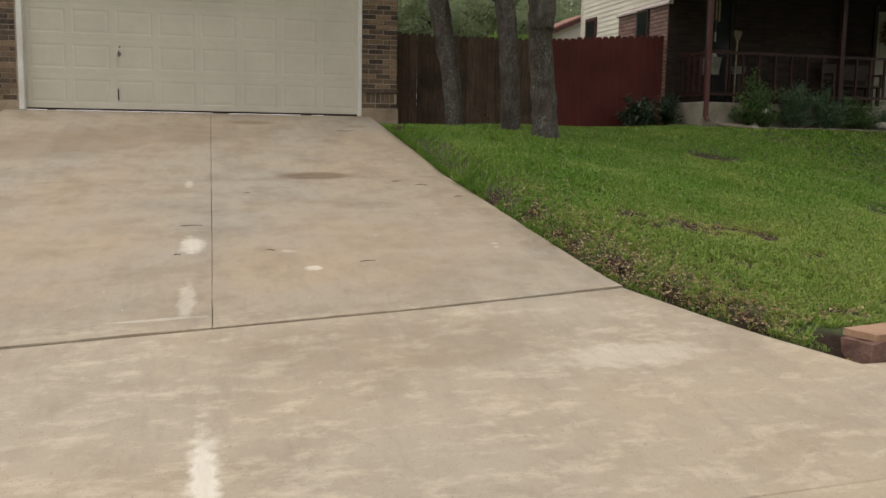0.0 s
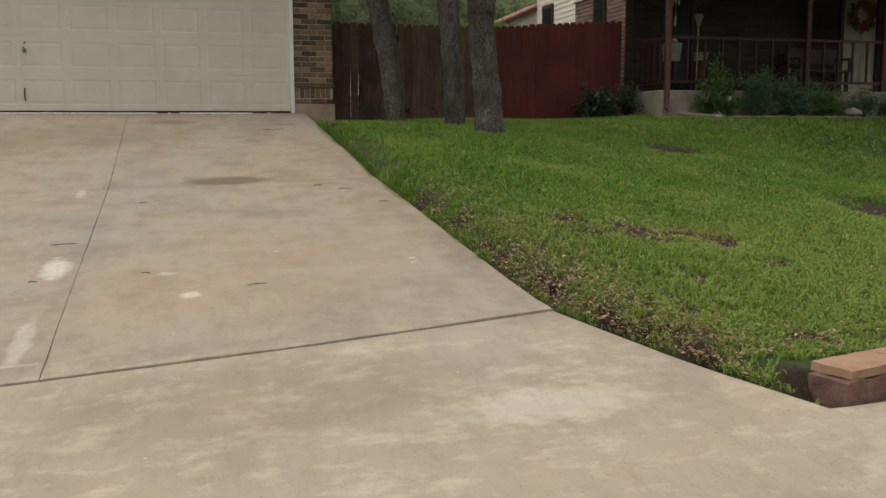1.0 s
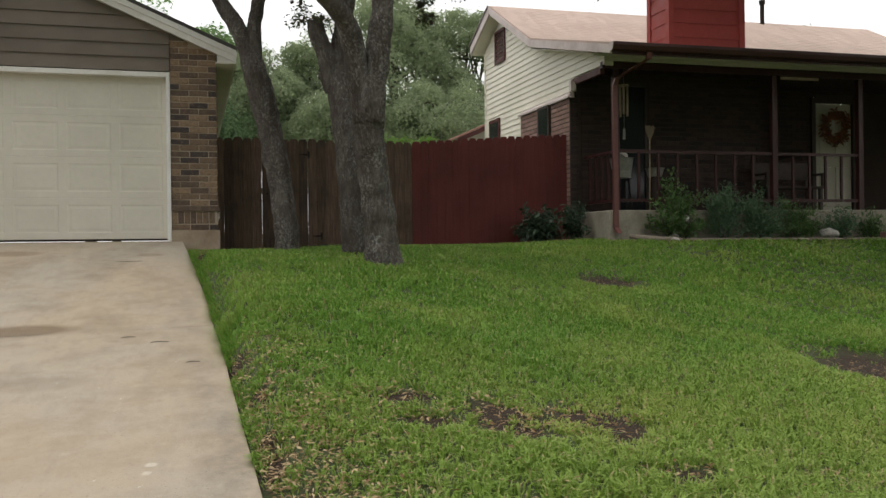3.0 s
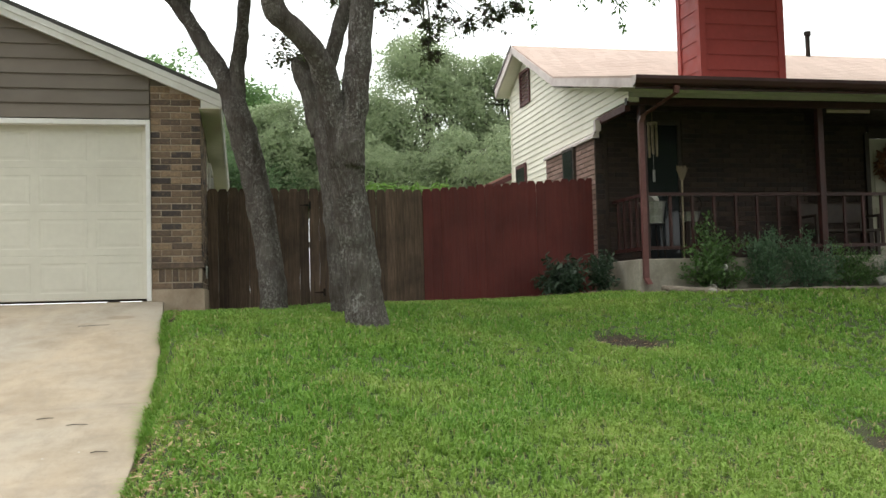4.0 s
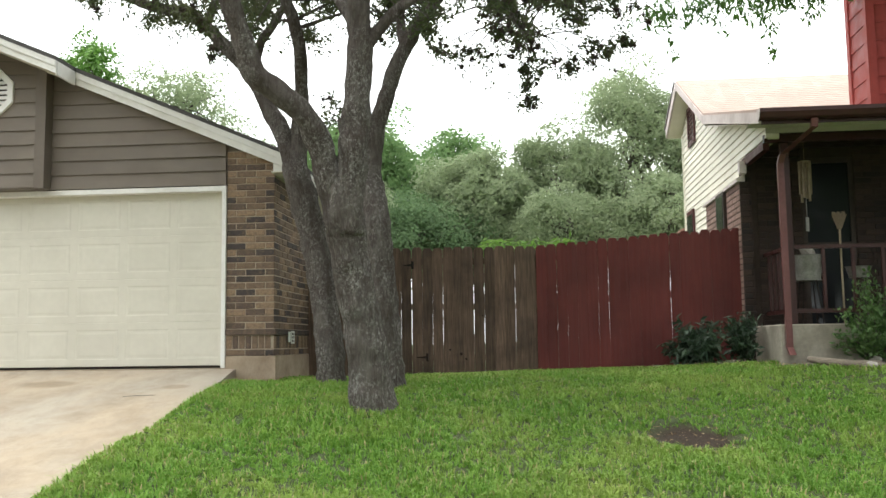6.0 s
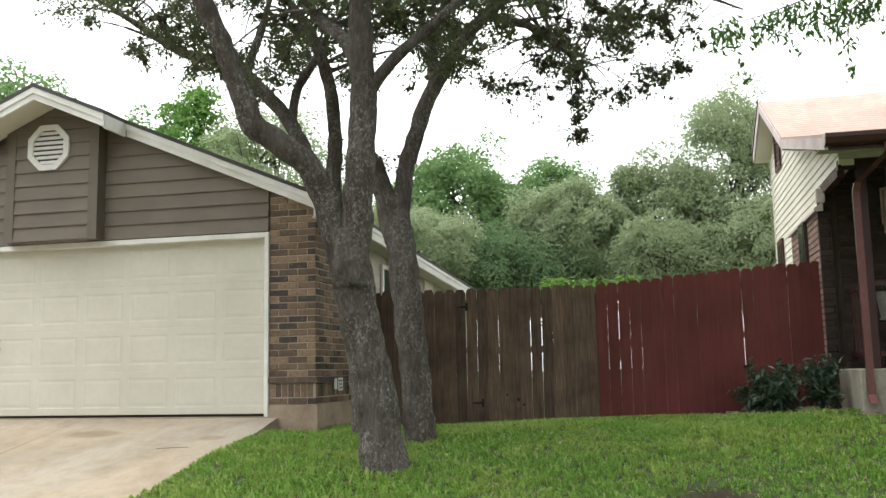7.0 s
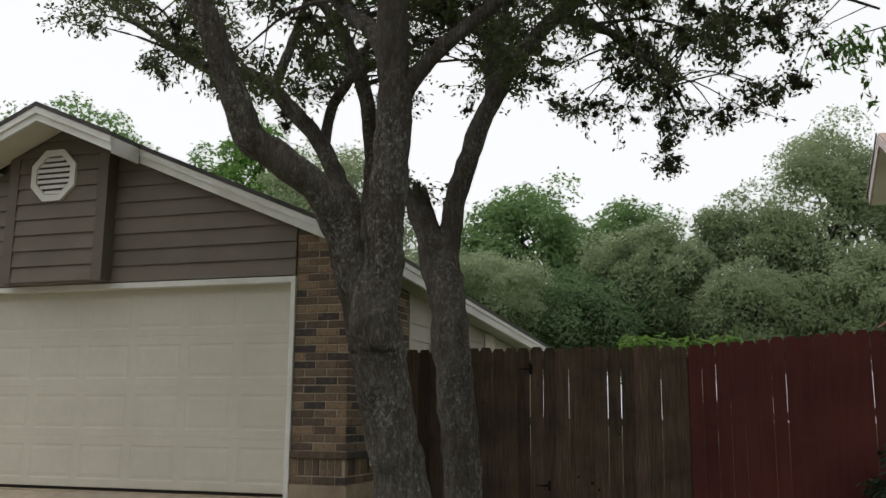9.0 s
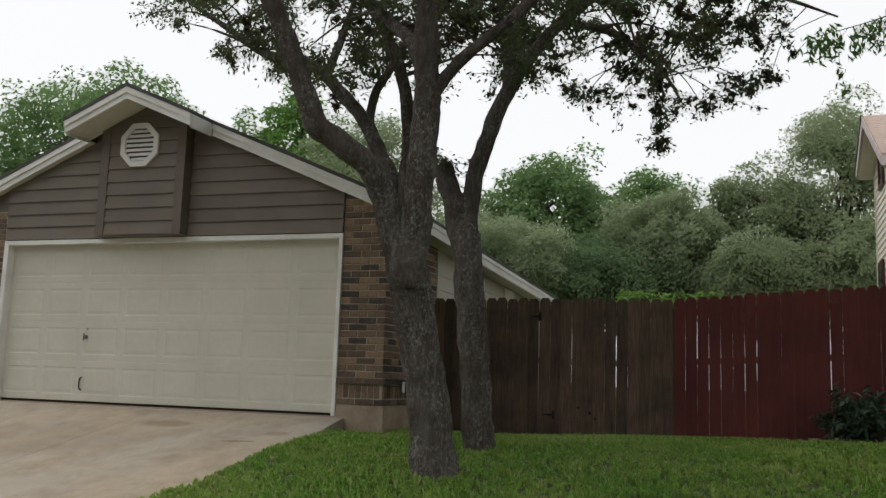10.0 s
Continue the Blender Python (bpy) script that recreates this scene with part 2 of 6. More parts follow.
def bark_mat():
    m = Nodes("oak_bark")
    where = m.place((1, 1, 0.16))
    vor = m.add("ShaderNodeTexVoronoi", Scale=58.0)
    vor.feature = "DISTANCE_TO_EDGE"
    warp = m.add("ShaderNodeTexNoise", Scale=14.0, Detail=4.0)
    m.link(where, warp.inputs["Vector"])
    m.link(m.mix(0.10, where, warp.outputs["Color"], "ADD"), vor.inputs["Vector"])
    crack = m.n.new("ShaderNodeMapRange")
    crack.inputs[1].default_value, crack.inputs[2].default_value = 0.0, 0.22
    m.link(vor.outputs[0], crack.inputs[0])
    plate = m.mix(m.noise(where, 30), (0.118, 0.101, 0.090), (0.195, 0.173, 0.155))
    colour = m.mix(m.math("MAXIMUM", crack.outputs[0], m.math("SUBTRACT", 1.0, m.noise(m.place((1, 1, 0.5)), 4.5, 4, 0.6, 0.40, 0.62))), (0.066, 0.054, 0.047), plate)
    lichen = m.math("MULTIPLY", m.noise(m.place((1, 1, 0.7)), 40, 6, 0.8, 0.50, 0.60), m.noise(m.place(), 2.4, 5, 0.7, 0.42, 0.56))
    colour = m.mix(m.math("MULTIPLY", lichen, 0.72), colour, (0.46, 0.45, 0.42))
    colour = m.mix(m.math("MULTIPLY", m.noise(m.place((1, 1, 0.6)), 7, 6, 0.75, 0.52, 0.70), 0.55), colour, (0.255, 0.240, 0.222))
    colour = m.mix(m.math("MULTIPLY", m.noise(m.place((1, 1, 0.22)), 6.0, 5, 0.7, 0.48, 0.66), 0.62), colour, (0.060, 0.047, 0.040))
    colour = m.mix(m.math("MULTIPLY", m.noise(m.place(), 2.6, 4, 0.6, 0.45, 0.7), 0.45), colour, (0.078, 0.058, 0.048))
    m.link(colour, m.bsdf.inputs["Base Color"])
    m.bsdf.inputs["Roughness"].default_value = 0.95
    m.bsdf.inputs["Specular IOR Level"].default_value = 0.15
    m.bump(m.math("ADD", crack.outputs[0], m.math("MULTIPLY", m.noise(where, 90), 0.8)), 0.9, 0.014)
    return m.mat


def glass_mat():
    m = Nodes("window_glass")
    m.bsdf.inputs["Base Color"].default_value = (0.02, 0.022, 0.024, 1)
    m.bsdf.inputs["Roughness"].default_value = 0.06
    m.bsdf.inputs["Specular IOR Level"].default_value = 0.3
    return m.mat


CONCRETE = concrete_drive()
GROUND = lawn_ground()
FOOTING = surface("foundation_concrete", (0.34, 0.265, 0.19), (0.42, 0.335, 0.245), (0.22, 0.16, 0.105), 25, 3.0, 0.9, 0.4, 60)
SLAB = surface("porch_concrete", (0.27, 0.243, 0.196), (0.34, 0.306, 0.248), (0.17, 0.145, 0.112), 25, 3.0, 0.9, 0.3, 60)
ASPHALT = surface("asphalt", (0.04, 0.04, 0.042), (0.075, 0.073, 0.07), (0.10, 0.098, 0.09), 120, 1.2, 0.9, 0.5, 160)
DOOR_PAINT = surface("cream_door_paint", (0.58, 0.555, 0.470), (0.61, 0.585, 0.495), (0.535, 0.51, 0.43), 12, 1.4, 0.5, 0.12, 220, 0.002)
TRIM_PAINT = surface("white_trim_paint", (0.72, 0.71, 0.68), (0.78, 0.77, 0.74), (0.60, 0.58, 0.53), 14, 2.0, 0.55, 0.15, 120, 0.002)
TAUPE = surface("taupe_siding_paint", (0.158, 0.132, 0.107), (0.178, 0.149, 0.120), (0.134, 0.111, 0.090), 10, 1.5, 0.7, 0.25, 120, 0.002, (0.3, 1, 1), rnd=0.06)
TAUPE_TRIM = surface("taupe_trim_paint", (0.132, 0.110, 0.089), (0.150, 0.125, 0.101), (0.118, 0.097, 0.079), 16, 1.5, 0.65, 0.2, 120, 0.002)
BEIGE = surface("beige_siding_paint", (0.46, 0.43, 0.36), (0.50, 0.47, 0.40), (0.38, 0.35, 0.29), 10, 1.5, 0.7, 0.2, 120, 0.002)
SOFFIT = surface("cream_soffit_paint", (0.62, 0.59, 0.50), (0.66, 0.63, 0.54), (0.55, 0.52, 0.44), 14, 2, 0.7, 0.1, 120, 0.002)
BRICK = brick_mat("tan_brown_brick", (0.290, 0.198, 0.122), (0.182, 0.122, 0.077), (0.100, 0.068, 0.048), (0.040, 0.031, 0.029))
# brown brick taken near black: the shade under the porch is in its colour
BRICK_SHADED = brick_mat("brown_brick_with_shade", (0.050, 0.029, 0.021), (0.037, 0.021, 0.016), (0.026, 0.0155, 0.012), (0.017, 0.012, 0.010))
BRICK_PINK = brick_mat("pink_brown_brick", (0.34, 0.22, 0.18), (0.29, 0.18, 0.145), (0.24, 0.15, 0.12), (0.17, 0.10, 0.085))
MORTAR = surface("mortar", (0.37, 0.305, 0.235), (0.45, 0.38, 0.30), (0.26, 0.175, 0.13), 60, 4, 0.95, 0.5, 150)
# mortar of the porch walls, darkened with the same porch shade
MORTAR_SHADED = surface("mortar_with_shade", (0.040, 0.028, 0.022), (0.052, 0.037, 0.029), (0.030, 0.021, 0.017), 60, 4, 0.95, 0.5, 150)
SHINGLE_DARK = shingles("dark_shingles", (0.05, 0.047, 0.045), (0.085, 0.08, 0.075), (0.04, 0.038, 0.037))
SHINGLE_PINK = shingles("faded_red_shingles", (0.47, 0.355, 0.300), (0.56, 0.435, 0.375), (0.42, 0.315, 0.265))
SHED_ROOF = shingles("shed_shingles", (0.27, 0.135, 0.105), (0.34, 0.175, 0.14), (0.22, 0.11, 0.085))
CEDAR = surface("weathered_cedar", (0.068, 0.044, 0.031), (0.156, 0.104, 0.072), (0.046, 0.031, 0.024), 22, 2.2, 0.9, 0.6, 40, 0.006, (3, 3, 0.14), rnd=0.34)
CEDAR_DARK = surface("dark_wet_cedar", (0.05, 0.035, 0.027), (0.085, 0.06, 0.045), (0.03, 0.024, 0.02), 22, 2.2, 0.9, 0.6, 40, 0.006, (3, 3, 0.14), rnd=0.3)
RED_STAIN = surface("dark_red_fence_stain", (0.106, 0.0185, 0.0150), (0.132, 0.026, 0.0205), (0.074, 0.013, 0.0105), 22, 1.6, 0.7, 0.4, 40, 0.004, (3, 3, 0.14), rnd=0.10)
RED_TRIM = surface("dark_red_trim_paint", (0.072, 0.020, 0.019), (0.092, 0.026, 0.024), (0.055, 0.017, 0.016), 14, 2.0, 0.5, 0.15, 120, 0.002)
# dark red of the downpipe, lightened to carry the highlight on its lit face
PIPE_RED_LIT = surface("red_pipe_paint_with_highlight", (0.125, 0.048, 0.044), (0.160, 0.066, 0.060), (0.095, 0.035, 0.032), 14, 2.0, 0.4, 0.1, 120, 0.002)
CHIMNEY_RED = surface("red_chimney_paint", (0.260, 0.040, 0.033), (0.300, 0.050, 0.042), (0.22, 0.034, 0.03), 14, 1.5, 0.6, 0.15, 120, 0.002, rnd=0.06)
GUTTER = surface("dark_brown_gutter_metal", (0.042, 0.014, 0.012), (0.054, 0.018, 0.015), (0.03, 0.011, 0.010), 20, 2, 0.4, 0.0)
YELLOW = surface("pale_yellow_siding", (0.79, 0.745, 0.63), (0.82, 0.78, 0.665), (0.71, 0.67, 0.56), 10, 1.4, 0.6, 0.15, 120, 0.002, rnd=0.03)
PINK_TRIM = surface("faded_pink_trim", (0.58, 0.50, 0.48), (0.66, 0.58, 0.55), (0.44, 0.36, 0.34), 20, 2.5, 0.7, 0.2, 80, 0.002)
BARK = bark_mat()
IRON = surface("black_iron", (0.012, 0.011, 0.010), (0.022, 0.018, 0.016), (0.04, 0.022, 0.014), 40, 6, 0.6, 0.3, 100, 0.002, metal=0.6)
STEEL = surface("dull_steel", (0.20, 0.19, 0.175), (0.28, 0.27, 0.25), None, 40, 6, 0.45, 0.2, 100, 0.001, metal=0.8)
PLASTIC_W = surface("white_plastic", (0.70, 0.70, 0.67), (0.76, 0.76, 0.73), (0.6, 0.59, 0.55), 20, 4, 0.45, 0.0)
GALV = surface("galvanised_metal", (0.25, 0.245, 0.225), (0.36, 0.35, 0.32), (0.16, 0.15, 0.135), 30, 6, 0.4, 0.1, 60, 0.002, metal=0.5)
BLOCK_CAP = surface("tan_wall_block", (0.36, 0.225, 0.145), (0.44, 0.28, 0.185), (0.29, 0.17, 0.11), 60, 6, 0.95, 0.6, 90)
BLOCK_RED = surface("red_brown_wall_block", (0.19, 0.105, 0.085), (0.27, 0.16, 0.13), (0.13, 0.07, 0.058), 40, 6, 0.95, 0.8, 50, 0.01)
LOG = surface("grey_driftwood_log", (0.19, 0.155, 0.118), (0.27, 0.23, 0.18), (0.10, 0.075, 0.055), 20, 3, 0.9, 0.7, 30, 0.01, (0.2, 2, 2))
ROCK = surface("pale_limestone", (0.36, 0.34, 0.30), (0.50, 0.48, 0.43), (0.24, 0.21, 0.18), 20, 4, 0.95, 0.7, 30, 0.01)
GLASS = glass_mat()
WHITE_DOOR = surface("cream_front_door_paint", (0.42, 0.39, 0.30), (0.46, 0.43, 0.34), (0.37, 0.34, 0.26), 12, 2, 0.5, 0.1, 100, 0.002)
DARK_WOOD = surface("dark_wood", (0.028, 0.018, 0.014), (0.045, 0.03, 0.022), None, 20, 2, 0.6, 0.3, 40, 0.003)
BAMBOO = surface("bamboo", (0.26, 0.20, 0.13), (0.33, 0.26, 0.17), (0.18, 0.13, 0.08), 30, 6, 0.6, 0.2, 60, 0.002)
STRAW = surface("straw", (0.17, 0.13, 0.085), (0.23, 0.18, 0.12), None, 60, 6, 0.9, 0.4, 120, 0.003)
WREATH = surface("dried_flower_wreath", (0.13, 0.045, 0.02), (0.22, 0.09, 0.04), (0.07, 0.05, 0.02), 40, 8, 0.9, 0.6, 60, 0.01, island=0.4)
GRASS = leaf_surface("st_augustine_grass", (0.110, 0.240, 0.036), (0.235, 0.400, 0.070), (0.395, 0.455, 0.120), 0.40, 0.55, 0.38, 0.06, ((2.6, -9.3, 3.6, 2.4), (5.6, -7.6, 2.6, 1.6)))
OAK_LEAF = leaf_surface("live_oak_leaf", (0.052, 0.072, 0.034), (0.125, 0.155, 0.070), (0.135, 0.105, 0.060), 0.45, 0.45, 0.25)
BRIGHT_LEAF = leaf_surface("fresh_green_leaf", (0.080, 0.190, 0.030), (0.170, 0.320, 0.065), (0.15, 0.26, 0.06), 0.35, 0.5, 0.2)
PECAN_LEAF = leaf_surface("pecan_leaf", (0.045, 0.115, 0.020), (0.100, 0.200, 0.040), (0.09, 0.17, 0.035), 0.30, 0.45, 0.2)
VINE_LEAF = leaf_surface("pale_green_vine_leaf", (0.120, 0.260, 0.045), (0.240, 0.390, 0.095), (0.20, 0.33, 0.075), 0.40, 0.5, 0.2)
# green and olive leaves paler than real foliage: distance haze put into the colour
HAZED_GREEN = leaf_surface("hazed_green_leaf", (0.140, 0.245, 0.095), (0.240, 0.365, 0.150), (0.185, 0.300, 0.118), 0.58, 0.6, 0.25)
HAZED_OLIVE = leaf_surface("hazed_olive_leaf", (0.240, 0.305, 0.180), (0.395, 0.460, 0.280), (0.305, 0.375, 0.215), 0.68, 0.6, 0.25)
FAR_DARK = leaf_surface("far_dark_leaf", (0.100, 0.170, 0.080), (0.185, 0.280, 0.130), (0.14, 0.21, 0.10), 0.55, 0.6, 0.25)
SHRUB_LEAF = leaf_surface("shrub_leaf", (0.055, 0.120, 0.034), (0.140, 0.230, 0.075), (0.06, 0.08, 0.04), 0.25, 0.4, 0.2)
DARK_SHRUB_LEAF = leaf_surface("dark_glossy_shrub_leaf", (0.024, 0.046, 0.028), (0.066, 0.104, 0.060), (0.035, 0.05, 0.03), 0.18, 0.35, 0.2)
SAGE_LEAF = leaf_surface("grey_green_leaf", (0.075, 0.140, 0.078), (0.150, 0.230, 0.130), (0.10, 0.17, 0.085), 0.3, 0.6, 0.2)
MOSS = leaf_surface("ball_moss", (0.075, 0.060, 0.050), (0.150, 0.122, 0.100), (0.105, 0.082, 0.062), 0.25, 0.8, 0.2)
DRY_LEAF = leaf_surface("dry_leaf_litter", (0.19, 0.105, 0.050), (0.58, 0.45, 0.27), (0.33, 0.205, 0.095), 0.15, 0.8, 0.25)


# ---------- mesh helpers ----------
class Shape:
    """Collects vertices and faces for one mesh."""
    def __init__(self):
        self.v, self.f, self.smooth = [], [], False

    def add(self, verts, faces):
        k = len(self.v)
        self.v.extend(tuple(p) for p in verts)
        self.f.extend(tuple(i + k for i in face) for face in faces)
        return self

    def box(self, x0, x1, y0, y1, z0, z1, bevel=0.0):
        if bevel <= 0:
            return self.add([(x, y, z) for z in (z0, z1) for y in (y0, y1) for x in (x0, x1)],
                            [(0, 2, 3, 1), (4, 5, 7, 6), (0, 1, 5, 4), (2, 6, 7, 3), (0, 4, 6, 2), (1, 3, 7, 5)])
        bm = bmesh.new()
        bmesh.ops.create_cube(bm, size=1.0)
        bmesh.ops.scale(bm, vec=(x1 - x0, y1 - y0, z1 - z0), verts=bm.verts)
        bmesh.ops.translate(bm, vec=((x0 + x1) / 2, (y0 + y1) / 2, (z0 + z1) / 2), verts=bm.verts)
        bmesh.ops.bevel(bm, geom=bm.edges[:], offset=bevel, segments=1, affect="EDGES")
        bm.verts.ensure_lookup_table()
        self.add([v.co[:] for v in bm.verts], [[v.index for v in f.verts] for f in bm.faces])
        bm.free()
        return self

    def prism(self, poly, axis, a, b):
        """A polygon in the plane across axis, pushed out from a to b."""
        def at(p, d):
            return {"x": (d, p[0], p[1]), "y": (p[0], d, p[1]), "z": (p[0], p[1], d)}[axis]
        n = len(poly)
        verts = [at(p, a) for p in poly] + [at(p, b) for p in poly]
        faces = [tuple(range(n)), tuple(range(2 * n - 1, n - 1, -1))]
        faces += [(i, i + n, (i + 1) % n + n, (i + 1) % n) for i in range(n)]
        return self.add(verts, faces)

    def tube(self, points, radii, seg=10, rough=0.0, scale=3.0, cap=True):
        pts = [Vector(p) for p in points]
        n = len(pts)
        ref = Vector((0.31, 0.95, 0.05)).normalized()
        verts, faces = [], []
        for i, p in enumerate(pts):
            way = (pts[min(i + 1, n - 1)] - pts[max(i - 1, 0)]).normalized()
            side = way.cross(ref)
            if side.length < 1e-3:
                side = way.cross(Vector((1, 0, 0)))
            side.normalize()
            up = side.cross(way)
            for j in range(seg):
                a = 2 * math.pi * j / seg
                d = side * math.cos(a) + up * math.sin(a)
                r = radii[i]
                if rough:
                    r *= 1 + rough * noise.noise((p + d * r) * scale) + rough * 0.4 * noise.noise((p + d * r) * scale * 4)
                verts.append(p + d * r)
        for i in range(n - 1):
            for j in range(seg):
                faces.append((i * seg + j, i * seg + (j + 1) % seg, (i + 1) * seg + (j + 1) % seg, (i + 1) * seg + j))
        if cap:
            faces.append(tuple(range(seg - 1, -1, -1)))
            faces.append(tuple(range((n - 1) * seg, n * seg)))
        return self.add(verts, faces)

    def make(self, name, weld=False):
        mesh = bpy.data.meshes.new(name)
        mesh.from_pydata(self.v, [], self.f)
        bm = bmesh.new()
        bm.from_mesh(mesh)
        if weld:
            bmesh.ops.remove_doubles(bm, verts=bm.verts, dist=0.0004)
        bmesh.ops.recalc_face_normals(bm, faces=bm.faces)
        bm.to_mesh(mesh)
        bm.free()
        if self.smooth:
            mesh.polygons.foreach_set("use_smooth", [True] * len(mesh.polygons))
        return mesh


def part(name, shape, material, parent=None, label="", smooth=False, weld=False):
    shape.smooth = smooth
    mesh = shape.make(name, weld)
    mesh.materials.append(material)
    ob = new(name, mesh)
    if parent is not None:
        ob.parent = parent
        ob.matrix_parent_inverse = parent.matrix_world.inverted()
    if label:
        tagged(ob, label)
    return ob


def share(name, mesh, parent, m):
    """Another object on a mesh that exists, placed at m."""
    ob = new(name, mesh)
    ob.parent = parent
    ob.matrix_parent_inverse = parent.matrix_world.inverted()
    ob.matrix_basis = m
    return ob


def thing(name, label, category, at=(0, 0, 0), group="", kind=""):
    ob = new(name)
    ob.empty_display_size = 0.2
    ob.location = at
    bpy.context.view_layer.update()
    return tagged(ob, label, category, group, kind)


def cloud_mesh(name, verts, faces, material, parent=None, smooth=False):
    """A mesh straight from arrays, for foliage and the ground."""
    mesh = bpy.data.meshes.new(name)
    mesh.from_pydata(verts, [], faces)
    mesh.materials.append(material)
    if smooth:
        mesh.polygons.foreach_set("use_smooth", [True] * len(mesh.polygons))
    ob = new(name, mesh)
    if parent is not None:
        ob.parent = parent
        ob.matrix_parent_inverse = parent.matrix_world.inverted()
    return ob


def curve_points(points, step=0.08):
    """A smooth line through the points."""
    p = [Vector(q) for q in points]
    p = [p[0] * 2 - p[1]] + p + [p[-1] * 2 - p[-2]]
    out = []
    for i in range(1, len(p) - 2):
        k = max(2, int((p[i + 1] - p[i]).length / step))
        for j in range(k):
            t = j / k
            a, b, c, d = p[i - 1], p[i], p[i + 1], p[i + 2]
            out.append(0.5 * ((2 * b) + (c - a) * t + (2 * a - 5 * b + 4 * c - d) * t * t + (3 * b - a - 3 * c + d) * t ** 3))
    out.append(p[-2])
    return out


def clip(poly, planes):
    """Cut a polygon by half planes a*u + b*v <= c."""
    for a, b, c in planes:
        out = []
        for i, p in enumerate(poly):
            q = poly[(i + 1) % len(poly)]
            dp, dq = a * p[0] + b * p[1] - c, a * q[0] + b * q[1] - c
            if dp <= 0:
                out.append(p)
            if dp * dq < 0:
                t = dp / (dp - dq)
                out.append((p[0] + (q[0] - p[0]) * t, p[1] + (q[1] - p[1]) * t))
        poly = out
        if len(poly) < 3:
            return []
    return poly


# ---------- ground ----------
DRIVE_Y = [-60, -17, -14, -10.35, -9.07, -8.3, -7.18, -4.13, -0.7, 0, 3]
DRIVE_Z = [-2.2, -2.05, -1.88, -1.575, -1.43, -1.32, -1.18, -0.80, -0.14, -0.01, 0.0]
LAWN_Y = [-60, -17, -14, -12, -10.5, -7.7, -4.3, -2.74, -1.3, -0.4, 2, 4, 8, 40]
LAWN_Z = [-2.3, -2.1, -1.87, -1.68, -1.50, -1.09, -0.52, -0.31, -0.19, -0.15, -0.24, -0.20, -0.1, 0.3]
SIDE_Y = [-60, -12, -8, -5.6, -2.74, 0, 1.2, 2.2, 40]
SIDE_K = [0, -0.015, -0.075, -0.105, -0.085, 0.008, 0.030, 0.032, 0.0]


def drive_z(x, y):
    return np.interp(y, DRIVE_Y, DRIVE_Z) + 0.045 * (np.clip(x, -6, 1.5) + 0.9) * np.clip(-np.asarray(y) / 9.0, 0, 1)


def drive_edge(y):
    return np.interp(y, [-30, -11.6, -11.0, -10.43, -10.05, -9.46, -9.0, -8.3, -7.0, -5.0, -3.6, -1.8, 0], [2.4, 1.58, 1.30, 1.08, 0.92, 0.72, 0.570, 0.525, 0.50, 0.465, 0.42, 0.32, 0.19])


def lawn_z(x, y):
    x, y = np.asarray(x, float), np.asarray(y, float)
    base = np.interp(y, LAWN_Y, LAWN_Z) + np.interp(y, SIDE_Y, SIDE_K) * np.clip(x - 2.0, -0.5, 6.0)
    base = base + 0.02 * np.sin(x * 1.7 + y * 0.9) * np.sin(y * 1.3 - x * 0.4)
    t = np.clip((x - drive_edge(y)) / 0.24, 0, 1)
    t = t * t * (3 - 2 * t)
    near = np.minimum(drive_z(x, y) - 0.015, base)
    out = near * (1 - t) + base * t
    for sx, sy, rx, ry in SOIL[:2]:
        out = out - 0.05 * np.clip(1.3 - ((x - sx) / rx) ** 2 - ((y - sy) / ry) ** 2, 0, 1)
    out = np.where((y < -10.76) & (y > -12.25) & (x > 1.15), np.minimum(out, drive_z(1.4, y) - 0.16), out)
    out = np.where((y < -10.52) & (y >= -10.76) & (x > 1.22), np.minimum(out, -1.615), out)
    inside = x < drive_edge(y) + 0.01
    out = np.where(inside & (x > -5.6) & (y < 0.3), drive_z(x, y) - 0.14, out)
    left = (x <= -5.6)
    return np.where(left, drive_z(x, y) - 0.03, out)


gx = np.concatenate([[-400, -150, -60, -30, -18, -12, -9], np.arange(-7, 0.0, 0.35), np.arange(0.0, 9.0, 0.09), np.arange(9, 17, 0.4), [18, 22, 30, 60, 150, 400]])
gy = np.concatenate([[-400, -150, -60, -30], np.arange(-20, -12, 0.4), np.arange(-12, 3.0, 0.1), np.arange(3, 9, 0.5), [10, 14, 20, 30, 60, 150, 400]])
GX, GY = np.meshgrid(gx, gy)
GZ = lawn_z(GX, GY)
GZ = np.where(GY < -17.2, np.minimum(GZ, -2.22), GZ)
nx, ny = len(gx), len(gy)
gv = np.stack([GX.ravel(), GY.ravel(), GZ.ravel()], 1).tolist()
gi = np.arange(nx * ny).reshape(ny, nx)
gf = np.stack([gi[:-1, :-1].ravel(), gi[:-1, 1:].ravel(), gi[1:, 1:].ravel(), gi[1:, :-1].ravel()], 1).tolist()
ground = tagged(cloud_mesh("ground", gv, gf, GROUND, None, True), "sloping front lawn of earth with bare brown patches", "ground", kind="structure")

road = part("road", Shape().box(-80, 80, -26.0, -17.6, -2.6, -2.16), ASPHALT)
tagged(road, "grey asphalt street in front of the houses", "road", kind="structure")


def skew(x, y):
    """The lower joint runs a little askew to the garage."""
    return float(np.interp(x, [-7.0, -1.0, 0.7], [-0.52, -0.165, 0.0])) * float(np.interp(y, [-12.15, -9.08, -4.28], [0, 1, 0]))


